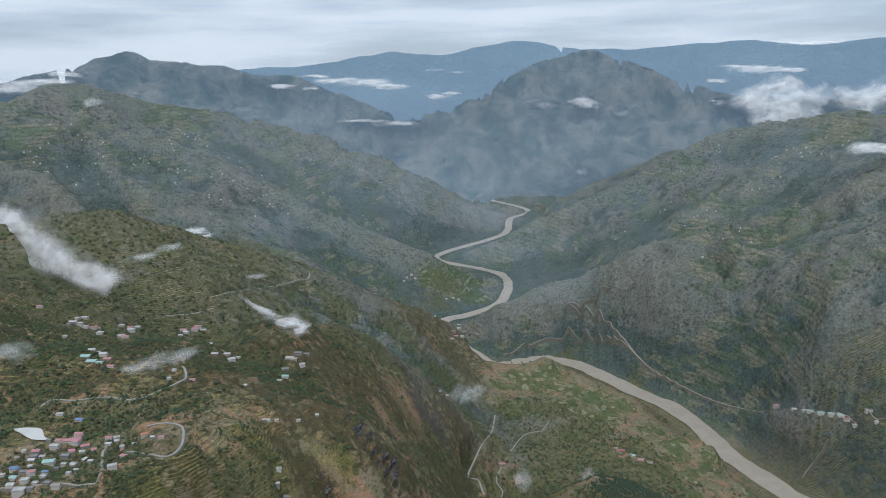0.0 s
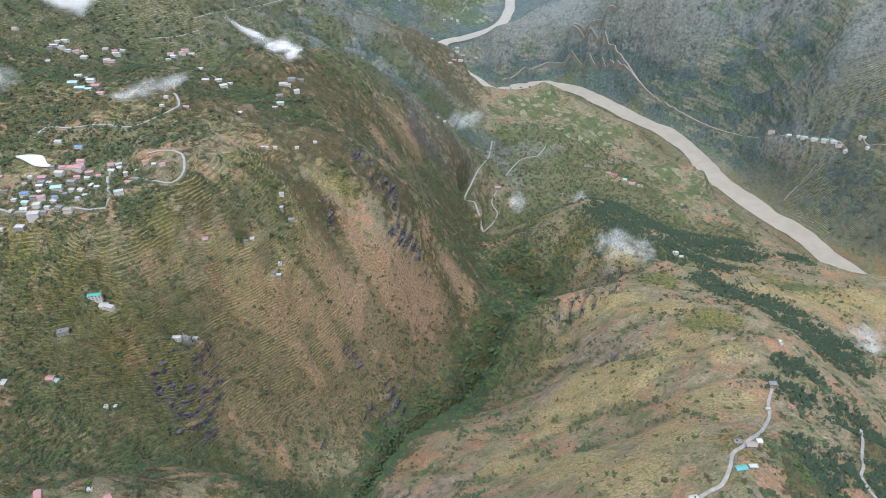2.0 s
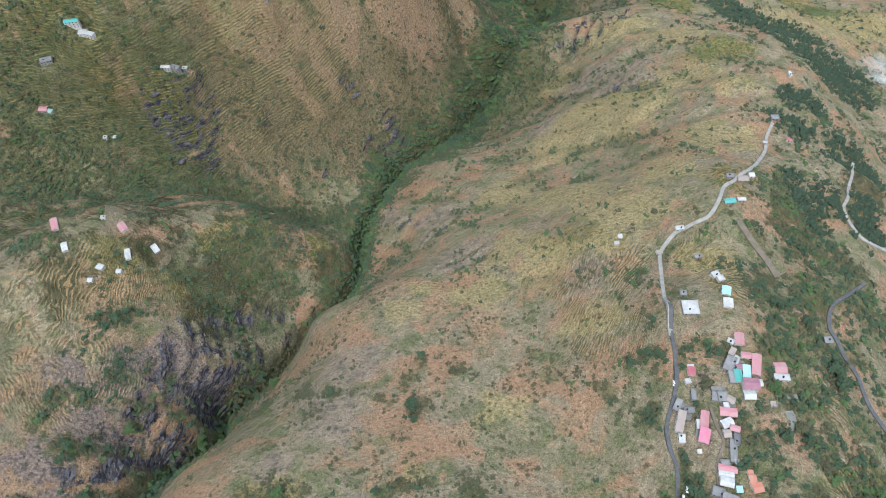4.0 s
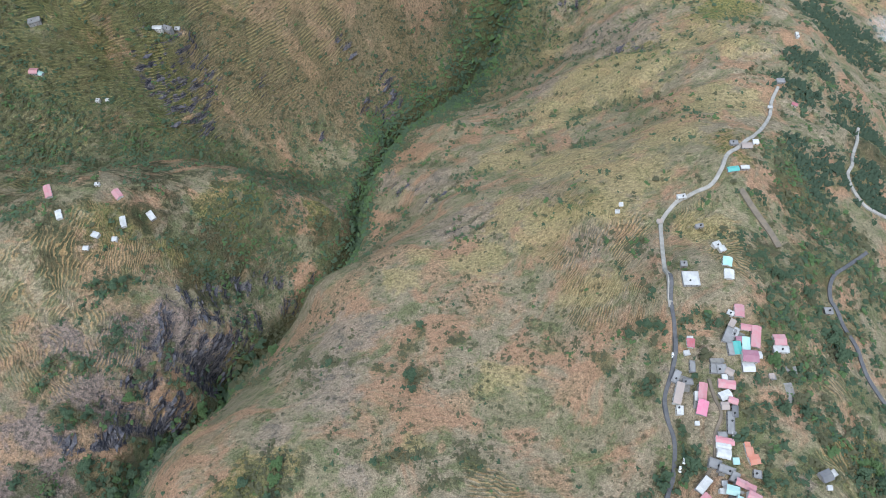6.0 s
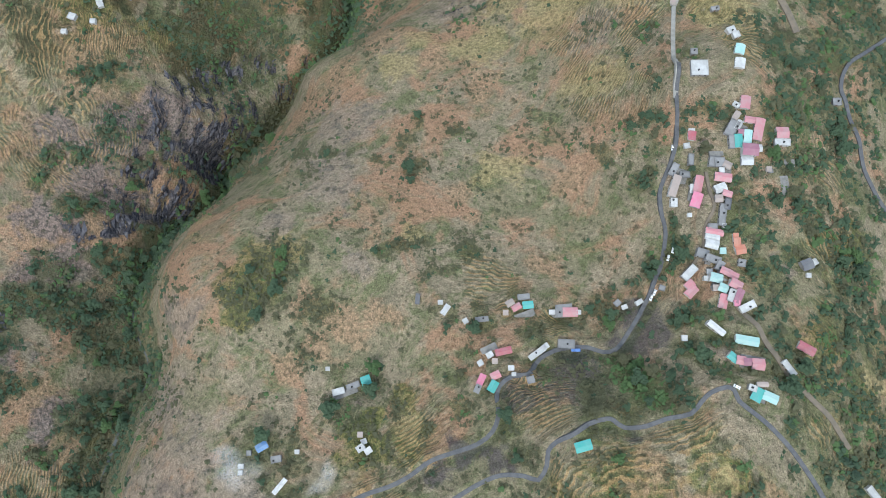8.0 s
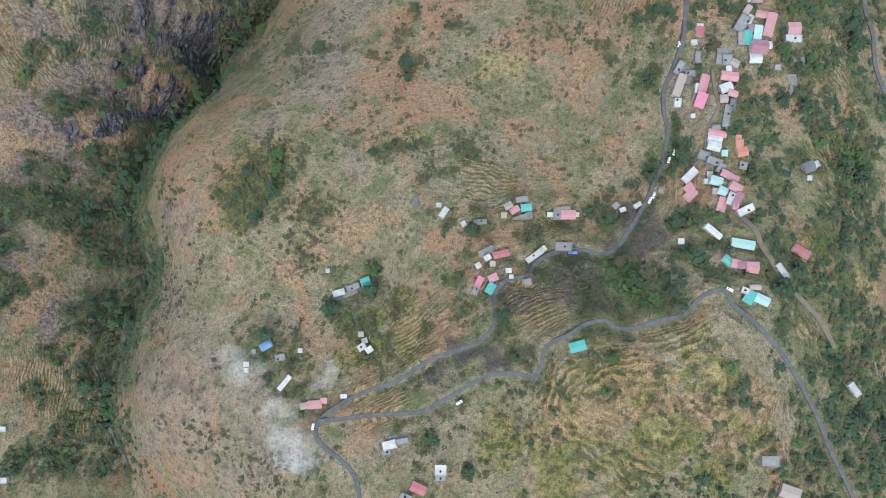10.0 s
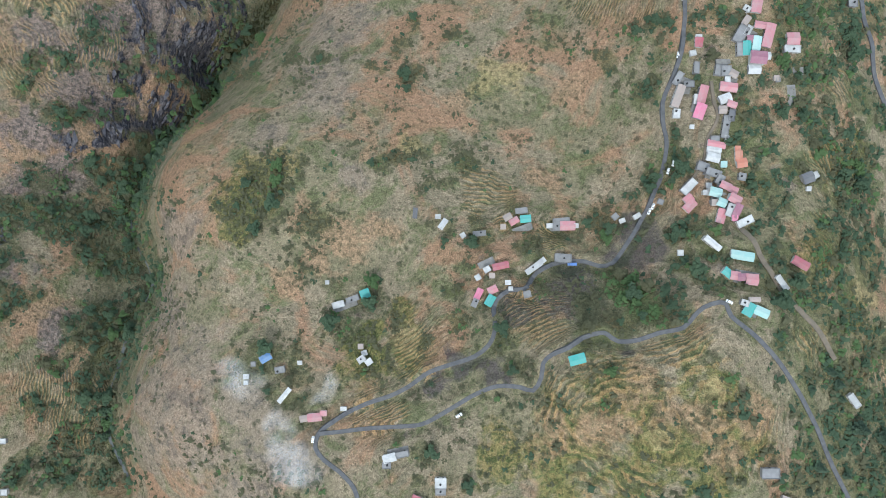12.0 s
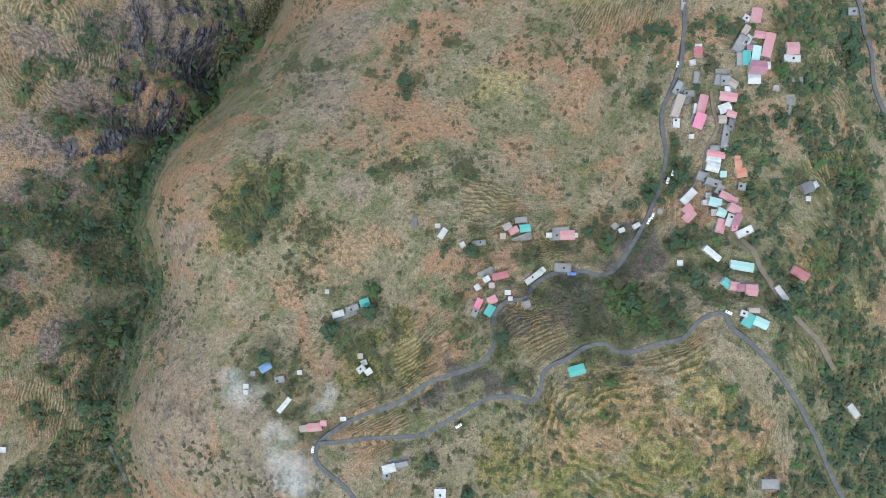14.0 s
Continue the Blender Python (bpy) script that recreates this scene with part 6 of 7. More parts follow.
# ---- far ranges ----
def range_of(name, label, mat, fall, rough, *places):
    """A range under its crest line, as a fan of places seen from the hub."""
    line = curve_through(places, 160.0)
    v = line[:, :2] - HUB[:2]
    turn, reach = np.arctan2(v[:, 0], v[:, 1]), np.hypot(v[:, 0], v[:, 1])
    ta = np.linspace(turn.min() - 0.22, turn.max() + 0.22, 400)
    ra = np.linspace(reach.min() - 3000, reach.max() + 900, 90)
    t, r = np.meshgrid(ta, ra)
    x, y = HUB[0] + r * np.sin(t), HUB[1] + r * np.cos(t)
    z, off, arc, run = np.full(x.shape, -9e3), np.zeros(x.shape), np.zeros(x.shape), 0.0
    for a, b in zip(line, line[1:]):
        dx, dy = b[0] - a[0], b[1] - a[1]
        q = np.clip(((x - a[0]) * dx + (y - a[1]) * dy) / (dx * dx + dy * dy), 0, 1)
        d = np.hypot(x - a[0] - q * dx, y - a[1] - q * dy)
        base = a[2] + q * (b[2] - a[2]) - fall * d
        arc, off, z = np.where(base > z, run + q * math.hypot(dx, dy), arc), np.where(base > z, d, off), np.maximum(z, base)
        run += math.hypot(dx, dy)
    wave = 260 * fbm(x, y, 1300, 3, 113)
    ribs = fbm(arc + wave, off * 0.3 + y * 0.1, 620, 5, 119, True)
    z = z + smooth(0, 420, off) * rough * (0.8 * (ribs - 0.85) + 0.5 * (fbm(x + wave, y, 1000, 6, 111, True) - 0.7)) + 0.13 * rough * fbm(x, y, 520, 5, 117) - 0.3 * np.maximum(off - 1500, 0)
    me = grid_mesh(name, gather(np.stack([x, y, z], -1)).reshape(-1, 3), len(ta), len(ra))
    me.flip_normals()
    me.materials.append(mat)
    tagged(new(name, me), label, "mountains", "", "structure")


# the ranges' haze lies in these base and glow colours
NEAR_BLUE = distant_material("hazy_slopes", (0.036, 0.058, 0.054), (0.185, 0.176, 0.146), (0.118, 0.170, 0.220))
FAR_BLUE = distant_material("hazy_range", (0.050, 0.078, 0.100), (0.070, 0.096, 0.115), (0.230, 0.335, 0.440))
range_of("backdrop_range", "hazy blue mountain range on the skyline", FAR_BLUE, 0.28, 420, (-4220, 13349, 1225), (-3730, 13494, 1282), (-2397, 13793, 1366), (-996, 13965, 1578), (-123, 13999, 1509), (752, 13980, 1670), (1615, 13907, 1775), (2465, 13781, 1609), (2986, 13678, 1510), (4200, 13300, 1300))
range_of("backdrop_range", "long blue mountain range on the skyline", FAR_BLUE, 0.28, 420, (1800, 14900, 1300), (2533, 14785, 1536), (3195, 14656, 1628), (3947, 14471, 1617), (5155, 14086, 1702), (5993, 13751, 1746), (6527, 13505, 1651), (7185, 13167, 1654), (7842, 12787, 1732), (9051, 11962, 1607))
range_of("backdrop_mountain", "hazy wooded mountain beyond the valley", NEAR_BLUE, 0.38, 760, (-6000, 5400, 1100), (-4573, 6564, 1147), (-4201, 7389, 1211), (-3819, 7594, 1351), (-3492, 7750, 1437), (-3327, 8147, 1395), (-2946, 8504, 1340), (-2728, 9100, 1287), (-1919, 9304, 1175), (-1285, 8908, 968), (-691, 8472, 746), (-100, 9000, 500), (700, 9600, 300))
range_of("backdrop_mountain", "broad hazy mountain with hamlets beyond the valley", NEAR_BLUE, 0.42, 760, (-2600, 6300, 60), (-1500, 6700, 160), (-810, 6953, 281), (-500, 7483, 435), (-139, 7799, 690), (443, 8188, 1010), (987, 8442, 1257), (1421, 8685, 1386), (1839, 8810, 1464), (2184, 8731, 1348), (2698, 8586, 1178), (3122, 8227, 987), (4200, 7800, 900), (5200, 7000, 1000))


# ---- building parts ----
def part(name, me, parent, label=""):
    ob = new(name, me)
    ob.parent = parent
    if label:
        ob["label"] = label
    return ob


def box(name, x0, y0, z0, x1, y1, z1, mat):
    v = [(x0, y0, z0), (x1, y0, z0), (x1, y1, z0), (x0, y1, z0), (x0, y0, z1), (x1, y0, z1), (x1, y1, z1), (x0, y1, z1)]
    return mesh_of(name, v, [(3, 2, 1, 0), (4, 5, 6, 7), (0, 1, 5, 4), (1, 2, 6, 5), (2, 3, 7, 6), (3, 0, 4, 7)], mat)


def gable(length, width, z, rise, mat):
    """A sheet roof on two slopes, with eaves and thickness."""
    a, b, e, d = length / 2 + 0.45, width / 2 + 0.45, 0.12, rise
    low = z - 0.45 * rise / (width / 2)
    v = [(-a, -b, low), (a, -b, low), (a, 0, z + d), (-a, 0, z + d), (-a, b, low), (a, b, low)]
    v += [(x, y, q - e) for x, y, q in v]
    f = [(0, 1, 2, 3), (3, 2, 5, 4), (7, 6, 9, 8), (8, 9, 10, 11), (0, 6, 7, 1), (4, 5, 11, 10), (0, 3, 9, 6), (3, 4, 10, 9), (1, 7, 8, 2), (2, 8, 11, 5)]
    return mesh_of("roof", v, f, mat)


def shed_roof(length, width, z, rise, mat):
    a, b, e = length / 2 + 0.35, width / 2 + 0.35, 0.12
    v = [(-a, -b, z), (a, -b, z), (a, b, z + rise), (-a, b, z + rise)]
    v += [(x, y, q - e) for x, y, q in v]
    return mesh_of("roof", v, [(0, 1, 2, 3), (7, 6, 5, 4), (0, 4, 5, 1), (1, 5, 6, 2), (2, 6, 7, 3), (3, 7, 4, 0)], mat)


def flat_roof(length, width, z, mat):
    """A slab with a low parapet all round."""
    a, b, p, w = length / 2 + 0.25, width / 2 + 0.25, 0.55, 0.22
    v = []
    for x, y, q in ((a, b, -0.25), (a, b, p), (a - w, b - w, p), (a - w, b - w, 0.0)):
        v += [(-x, -y, z + q), (x, -y, z + q), (x, y, z + q), (-x, y, z + q)]
    f = [(i * 4 + k, i * 4 + (k + 1) % 4, i * 4 + 4 + (k + 1) % 4, i * 4 + 4 + k) for i in range(3) for k in range(4)]
    return mesh_of("roof", v, f + [(12, 13, 14, 15), (3, 2, 1, 0)], mat)


def walls(length, width, top, deep, rise, mat):
    a, b = length / 2, width / 2
    v = [(-a, -b, -deep), (a, -b, -deep), (a, b, -deep), (-a, b, -deep), (-a, -b, top), (a, -b, top), (a, b, top), (-a, b, top)]
    f = [(0, 1, 5, 4), (2, 3, 7, 6)]
    if rise:
        v += [(-a, 0, top + rise - 0.12), (a, 0, top + rise - 0.12)]
        f += [(1, 2, 6, 9, 5), (3, 0, 4, 8, 7)]
    else:
        f += [(1, 2, 6, 5), (3, 0, 4, 7), (4, 5, 6, 7)]
    return mesh_of("wall", v, f, mat)


WINDOW = box("window", -0.55, -0.05, 0.9, 0.55, 0.05, 2.2, DARK_PANE)
WINDOW_FRAME = box("window_frame", -0.66, -0.03, 0.78, 0.66, 0.03, 2.32, PLASTER)
DOOR = box("door", -0.5, -0.06, 0.0, 0.5, 0.06, 2.05, TIMBER)
dice = random.Random(11)
GABLED = {"pink", "bright pink", "crimson", "maroon", "orange", "teal", "aqua", "blue", "tan"}


def house(x, y, length, width, turn, roof, near, group):
    if width > length:
        length, width, turn = width, length, turn + 90
    c, s = math.cos(radians(turn)), math.sin(radians(turn))
    cx = np.array([x + c * u * length / 2 - s * w * width / 2 for u in (-1, 0, 1) for w in (-1, 0, 1)])
    cy = np.array([y + s * u * length / 2 + c * w * width / 2 for u in (-1, 0, 1) for w in (-1, 0, 1)])
    zs = floor_at(cx, cy)
    ground_z = float(zs.mean())
    deep = min(3.0, ground_z - float(zs.min())) + 0.6
    tall = (5.4 if length * width > 62 and dice.random() < 0.5 else 3.0) if length > 4.2 else 2.2
    tall += min(3.0, max(0.0, float(zs.max()) - ground_z - 1.0))
    at = gather(np.array([[x, y, ground_z]]))[0]
    shrink = float(np.linalg.norm(gather(np.array([[x + 1, y, ground_z]]))[0] - at)) if np.hypot(x, y) > 2600 else 1.0
    home = new("house")
    home.matrix_world = pose(*at, 0, 0, turn)
    home.scale = (shrink, shrink, shrink)
    paint = ROOFS[roof]
    small = length < 4.2
    sloped = roof in GABLED or (roof != "grey" and dice.random() < 0.35)
    wall_mat = CONCRETE if roof in ("grey", "dark grey") or dice.random() < 0.25 else PLASTER
    rise = 0.17 * width if sloped and not small else 0.0
    part("wall", walls(length, width, tall, deep, rise, wall_mat), home)
    if rise:
        part("roof", gable(length, width, tall, rise, paint), home, f"{roof} corrugated sheet roof")
    elif sloped:
        part("roof", shed_roof(length, width, tall + 0.15, 0.4, paint), home, f"{roof} sheet roof on one slope")
    else:
        part("roof", flat_roof(length, width, tall + 0.02, paint), home, f"flat {roof} roof with a parapet")
    if near and not small:
        n = max(1, int(length / 3.2))
        for storey in range(max(1, int(tall / 2.7))):
            for k in range(n):
                u = (k + 0.5) / n * length - length / 2
                for face, out in ((-1, 180), (1, 0)):
                    if storey == 0 and k == n // 2 and face < 0:
                        d = part("door", DOOR, home, "dark timber door")
                        d.matrix_basis = pose(u, face * width / 2, 0.05)
                        continue
                    f = part("window", WINDOW_FRAME, home, "small window in a pale frame")
                    f.matrix_basis = pose(u, face * width / 2, storey * 2.8, 0, 0, out)
                    part("pane", WINDOW, f)
        if not sloped and dice.random() < 0.6:
            tank = part("water_tank", TANK, home, "round plastic roof tank")
            tank.matrix_basis = pose(dice.uniform(-0.3, 0.3) * length, dice.uniform(-0.2, 0.2) * width, tall + 0.02)
    size = "long" if length > 11 else "small" if length < 5 else "plain"
    wallword = "grey concrete" if wall_mat == CONCRETE else "whitewashed"
    tagged(home, f"{size} {wallword} hill house with a {roof} {'pitched' if rise else 'flat'} roof", "house", group)
    BUSY.append((x, y, 0.5 * math.hypot(length, width) + 1.0))


def tank_mesh():
    bm = bmesh.new()
    bmesh.ops.create_cone(bm, cap_ends=True, segments=12, radius1=0.6, radius2=0.6, depth=1.1, matrix=Matrix.Translation((0, 0, 0.55)))
    bmesh.ops.create_cone(bm, cap_ends=True, segments=12, radius1=0.6, radius2=0.22, depth=0.25, matrix=Matrix.Translation((0, 0, 1.22)))
    me = bpy.data.meshes.new("water_tank")
    bm.to_mesh(me)
    bm.free()
    me.materials.append(TYRE)
    return me


TANK = tank_mesh()


def yard(x, y, length, width, turn):
    """A levelled yard of worn concrete held by low walls."""
    c, q = math.cos(radians(turn)), math.sin(radians(turn))
    spots = [(x + c * u * length / 2 - q * w * width / 2, y + q * u * length / 2 + c * w * width / 2) for u in (-1, 0, 1) for w in (-1, 0, 1)]
    zs = floor_at(np.array([p[0] for p in spots]), np.array([p[1] for p in spots]))
    top = float(zs.mean()) + 0.35
    home = new("concrete_yard", box("concrete_yard", -length / 2, -width / 2, float(zs.min()) - top - 0.5, length / 2, width / 2, 0.0, YARD))
    home.matrix_world = pose(x, y, top, 0, 0, turn)
    tagged(home, "stained grey concrete yard beside the hill houses", "yard", "yards of the village")


for row in YARDS:
    yard(*row)
for x, y, length, width, turn, roof, near, group in HOMES:
    house(x, y, length, width, turn, roof, near, group)


# ---- trees and brush ----
# a tuft of leaves is a small uneven dome
TUFT_V = np.array([(math.cos(1.2566 * k), math.sin(1.2566 * k), -0.25) for k in range(5)] + [(0, 0, 0.8)])
TUFT_F = np.array([(k, (k + 1) % 5, 5) for k in range(5)])
OCTA_V = np.array([(1, 0, 0), (0, 1, 0), (-1, 0, 0), (0, -1, 0), (0, 0, 1), (0, 0, -1)], float)
OCTA_F = np.array([(0, 1, 4), (1, 2, 4), (2, 3, 4), (3, 0, 4), (1, 0, 5), (2, 1, 5), (3, 2, 5), (0, 3, 5)])


def tri_mesh(name, verts, tris, mat, soft=False):
    me = bpy.data.meshes.new(name)
    me.vertices.add(len(verts))
    me.vertices.foreach_set("co", np.ascontiguousarray(verts, np.float32).ravel())
    me.loops.add(tris.size)
    me.loops.foreach_set("vertex_index", np.ascontiguousarray(tris, np.int32).ravel())
    me.polygons.add(len(tris))
    me.polygons.foreach_set("loop_start", np.arange(0, tris.size, 3, dtype=np.int32))
    me.polygons.foreach_set("use_smooth", np.full(len(tris), soft))
    me.materials.append(mat)
    me.update(calc_edges=True)
    return me


def clumps(centres, sizes, rng, flat=0.75):
    """Uneven little tufts of leaves at the given places."""
    n = len(centres)
    v = OCTA_V[None] * rng.uniform(0.6, 1.35, (n, 6, 1))
    a = rng.uniform(0, 2 * np.pi, n)
    c, s = np.cos(a)[:, None], np.sin(a)[:, None]
    tip = rng.uniform(-0.5, 0.5, (n, 1))
    x, y, z = v[..., 0] * c - v[..., 1] * s, v[..., 0] * s + v[..., 1] * c, v[..., 2] * flat
    v = np.stack([x + tip * z, y, z], -1) * sizes[:, None, None] + centres[:, None]
    return v.reshape(-1, 3), (OCTA_F[None] + 6 * np.arange(n)[:, None, None]).reshape(-1, 3)


def tufts_of(centres, sizes, rng, flat=0.75):
    """Ragged leaf tufts, each turned its own way."""
    n = len(centres)
    v = TUFT_V[None] * rng.uniform(0.65, 1.3, (n, 6, 1))
    q = rng.normal(size=(n, 3, 3)) * 0.22 + np.eye(3)[None]
    a = rng.uniform(0, 2 * np.pi, n)
    turn = np.zeros((n, 3, 3))
    turn[:, 0, 0], turn[:, 0, 1], turn[:, 1, 0], turn[:, 1, 1], turn[:, 2, 2] = np.cos(a), -np.sin(a), np.sin(a), np.cos(a), 1
    v = np.einsum("nij,nkj->nki", q @ turn, v) * (1, 1, flat)
    return (v * sizes[:, None, None] + centres[:, None]).reshape(-1, 3), (TUFT_F[None] + 6 * np.arange(n)[:, None, None]).reshape(-1, 3)


def crown_mesh(seed, mat, tall, wide, count, cone=False):
    rng = np.random.default_rng(seed)
    d = rng.normal(size=(count, 3))
    d /= np.linalg.norm(d, axis=1, keepdims=True)
    r = rng.uniform(0.35, 1.0, count) ** 0.6
    if cone:
        h = rng.uniform(0, 1, count) ** 1.3
        ring = (1 - h) * np.sqrt(rng.uniform(0.2, 1, count)) * wide
        a = rng.uniform(0, 2 * np.pi, count)
        p = np.stack([ring * np.cos(a), ring * np.sin(a), tall * (0.22 + 0.8 * h)], -1)
        size = 0.16 * wide + 0.30 * wide * (1 - h)
    else:
        lobe = 1 + 0.35 * np.sin(3 * np.arctan2(d[:, 1], d[:, 0]) + seed) + 0.2 * np.sin(5 * np.arctan2(d[:, 1], d[:, 0]) - seed)
        p = d * (r * lobe)[:, None] * (wide, wide, 0.36 * tall) + (0, 0, 0.64 * tall)
        size = wide * rng.uniform(0.16, 0.34, count)
    v, f = tufts_of(p, size * 0.86, rng)
    return tri_mesh("crown", v, f, mat, True)


def trunk_mesh(seed, tall, thick):
    """A tapered trunk that leans a little, with limbs."""
    rng = random.Random(seed)
    bm = bmesh.new()

    def limb(a, b, r0, r1):
        a, b = Vector(a), Vector(b)
        turn = (b - a).to_track_quat("Z", "Y").to_matrix().to_4x4()
        bmesh.ops.create_cone(bm, cap_ends=True, segments=6, radius1=r0, radius2=r1, depth=(b - a).length, matrix=Matrix.Translation((a + b) / 2) @ turn)

    fork = (rng.uniform(-0.3, 0.3), rng.uniform(-0.3, 0.3), 0.42 * tall)
    limb((0, 0, -0.8), fork, thick, thick * 0.65)
    for k in range(4):
        a = k * 1.57 + rng.uniform(-0.4, 0.4)
        limb(fork, (fork[0] + math.cos(a) * tall * 0.2, fork[1] + math.sin(a) * tall * 0.2, tall * rng.uniform(0.62, 0.8)), thick * 0.5, thick * 0.18)
    me = bpy.data.meshes.new("trunk")
    bm.to_mesh(me)
    bm.free()
    me.materials.append(BARK)
    return me


KINDS = []
for seed, mat, tall, wide, count, cone, words in ((1, LEAVES, 6.2, 2.7, 230, False, "dark green broadleaf tree with a rounded crown"), (2, LEAVES, 5.2, 2.2, 190, False, "small dark green broadleaf tree on the slope"),
                                                  (3, FRESH, 5.6, 2.6, 220, False, "fresh green broadleaf tree in the hollow"), (4, SHRUB, 4.2, 2.1, 170, False, "low olive-green thorny tree in dry grass"),
                                                  (5, NEEDLES, 8.5, 2.1, 200, True, "slender dark green pine on the hillside")):
    first = new("tree")
    part("trunk", trunk_mesh(seed, tall, 0.17), first)
    part("crown", crown_mesh(seed, mat, tall, wide, count, cone), first)
    tagged(first, words, "tree", "trees on the spur")
    first.location = (0, 0, -4000)
    KINDS.append(first)

busy = np.array(BUSY)


def free(x, y):
    ok = np.ones(len(x), bool)
    for i in range(0, len(x), 4000):
        bx, by = x[i:i + 4000, None], y[i:i + 4000, None]
        near_by = busy[(np.abs(busy[:, 0] - bx.mean()) < np.ptp(bx) / 2 + 40) & (np.abs(busy[:, 1] - by.mean()) < np.ptp(by) / 2 + 40)]
        if len(near_by):
            ok[i:i + 4000] = (np.hypot(bx - near_by[None, :, 0], by - near_by[None, :, 1]) > near_by[None, :, 2] + 0.8).all(1)
    return ok


def strewn(x0, x1, y0, y1, step, seed):
    rng = np.random.default_rng(seed)
    xs, ys = np.meshgrid(np.arange(x0, x1, step), np.arange(y0, y1, step))
    return xs.ravel() + rng.uniform(-0.5, 0.5, xs.size) * step, ys.ravel() + rng.uniform(-0.5, 0.5, xs.size) * step, rng


def wooded(x, y):
    """How thickly brush grows at a place."""
    lush = on_grid(COVER["lush"], x, y)
    patchy = fbm(x, y, 26, 3, 141)
    dense = smooth(0.16, 0.72, lush + 0.7 * patchy)
    loose = 0.33 * smooth(-0.05, 0.35, fbm(x, y, 60, 3, 143)) * (1 - 0.85 * smooth(0.3, 0.7, on_grid(COVER["field"], x, y)))
    dense = np.maximum(dense, 1.15 * smooth(0.5, 0.95, on_grid(RAVINE, x, y) + 0.5 * patchy))
    loose = loose * (1 - 0.65 * smooth(0.3, 0.8, on_grid(COVER["yellow"], x, y)))
    loose = loose + 0.16 * smooth(0.3, 0.7, on_grid(COVER["olive"], x, y)) * smooth(-0.3, 0.3, fbm(x, y, 18, 2, 147))
    hollow = smooth(0.55, 0.8, on_grid(HOLLOW, x, y))
    return np.clip((0.78 - 0.20 * smooth(170, 200, x) * smooth(400, 330, y) - 0.22 * smooth(225, 265, x) * smooth(400, 330, y)) * dense + loose + 0.3 * hollow, 0, 1) * (1 - 0.75 * smooth(0.4, 0.8, on_grid(COVER["rock"], x, y)))


# single trees on the spur, where they can be told apart
x, y, rng = strewn(-320, 420, -110, 330, 6.4, 7)
pick = (rng.uniform(0, 1, len(x)) < 0.55 * smooth(0.45, 0.95, wooded(x, y)) * (1 - 0.75 * smooth(130, 90, x) * smooth(-225, -195, x))) & free(x, y)
x, y = x[pick], y[pick]
order = rng.permutation(len(x))[:290]
for n, (tx, ty) in enumerate(zip(x[order], y[order])):
    kind = KINDS[4] if (tx > 210 and ty < -10) or (tx > 330 and rng.uniform() < 0.5) else KINDS[int(rng.choice(4, p=(0.34, 0.26, 0.14, 0.26)))]
    grow = 0.8 + 1.1 * rng.uniform() ** 1.7
    t = copy_thing(kind, pose(tx, ty, float(floor_at(tx, ty)), 0, 0, rng.uniform(0, 360)))
    t.scale = (grow, grow, grow * rng.uniform(0.85, 1.15))
for first in KINDS:
    for o in (*first.children_recursive, first):
        bpy.data.objects.remove(o)
TREES = np.stack([x[order], y[order]], -1)


def brush(name, label, mat, x, y, size, tufts, seed, flat=0.8):
    """Brush nobody could count: one sheet of growth made of uneven tufts."""
    rng = np.random.default_rng(seed)
    z = floor_at(x, y)
    n = len(x)
    base = np.repeat(np.stack([x, y, z], -1), tufts, 0)
    s = np.repeat(size, tufts)
    off = rng.normal(size=(n * tufts, 3)) * (0.34, 0.34, 0.24) * s[:, None] + np.array([0, 0, 0.42]) * s[:, None]
    v, f = tufts_of(base + off, s * rng.uniform(0.22, 0.44, n * tufts), rng, flat)
    tagged(new(name, tri_mesh(name, gather(v), f, mat, True)), label, "brush", "", "stuff")


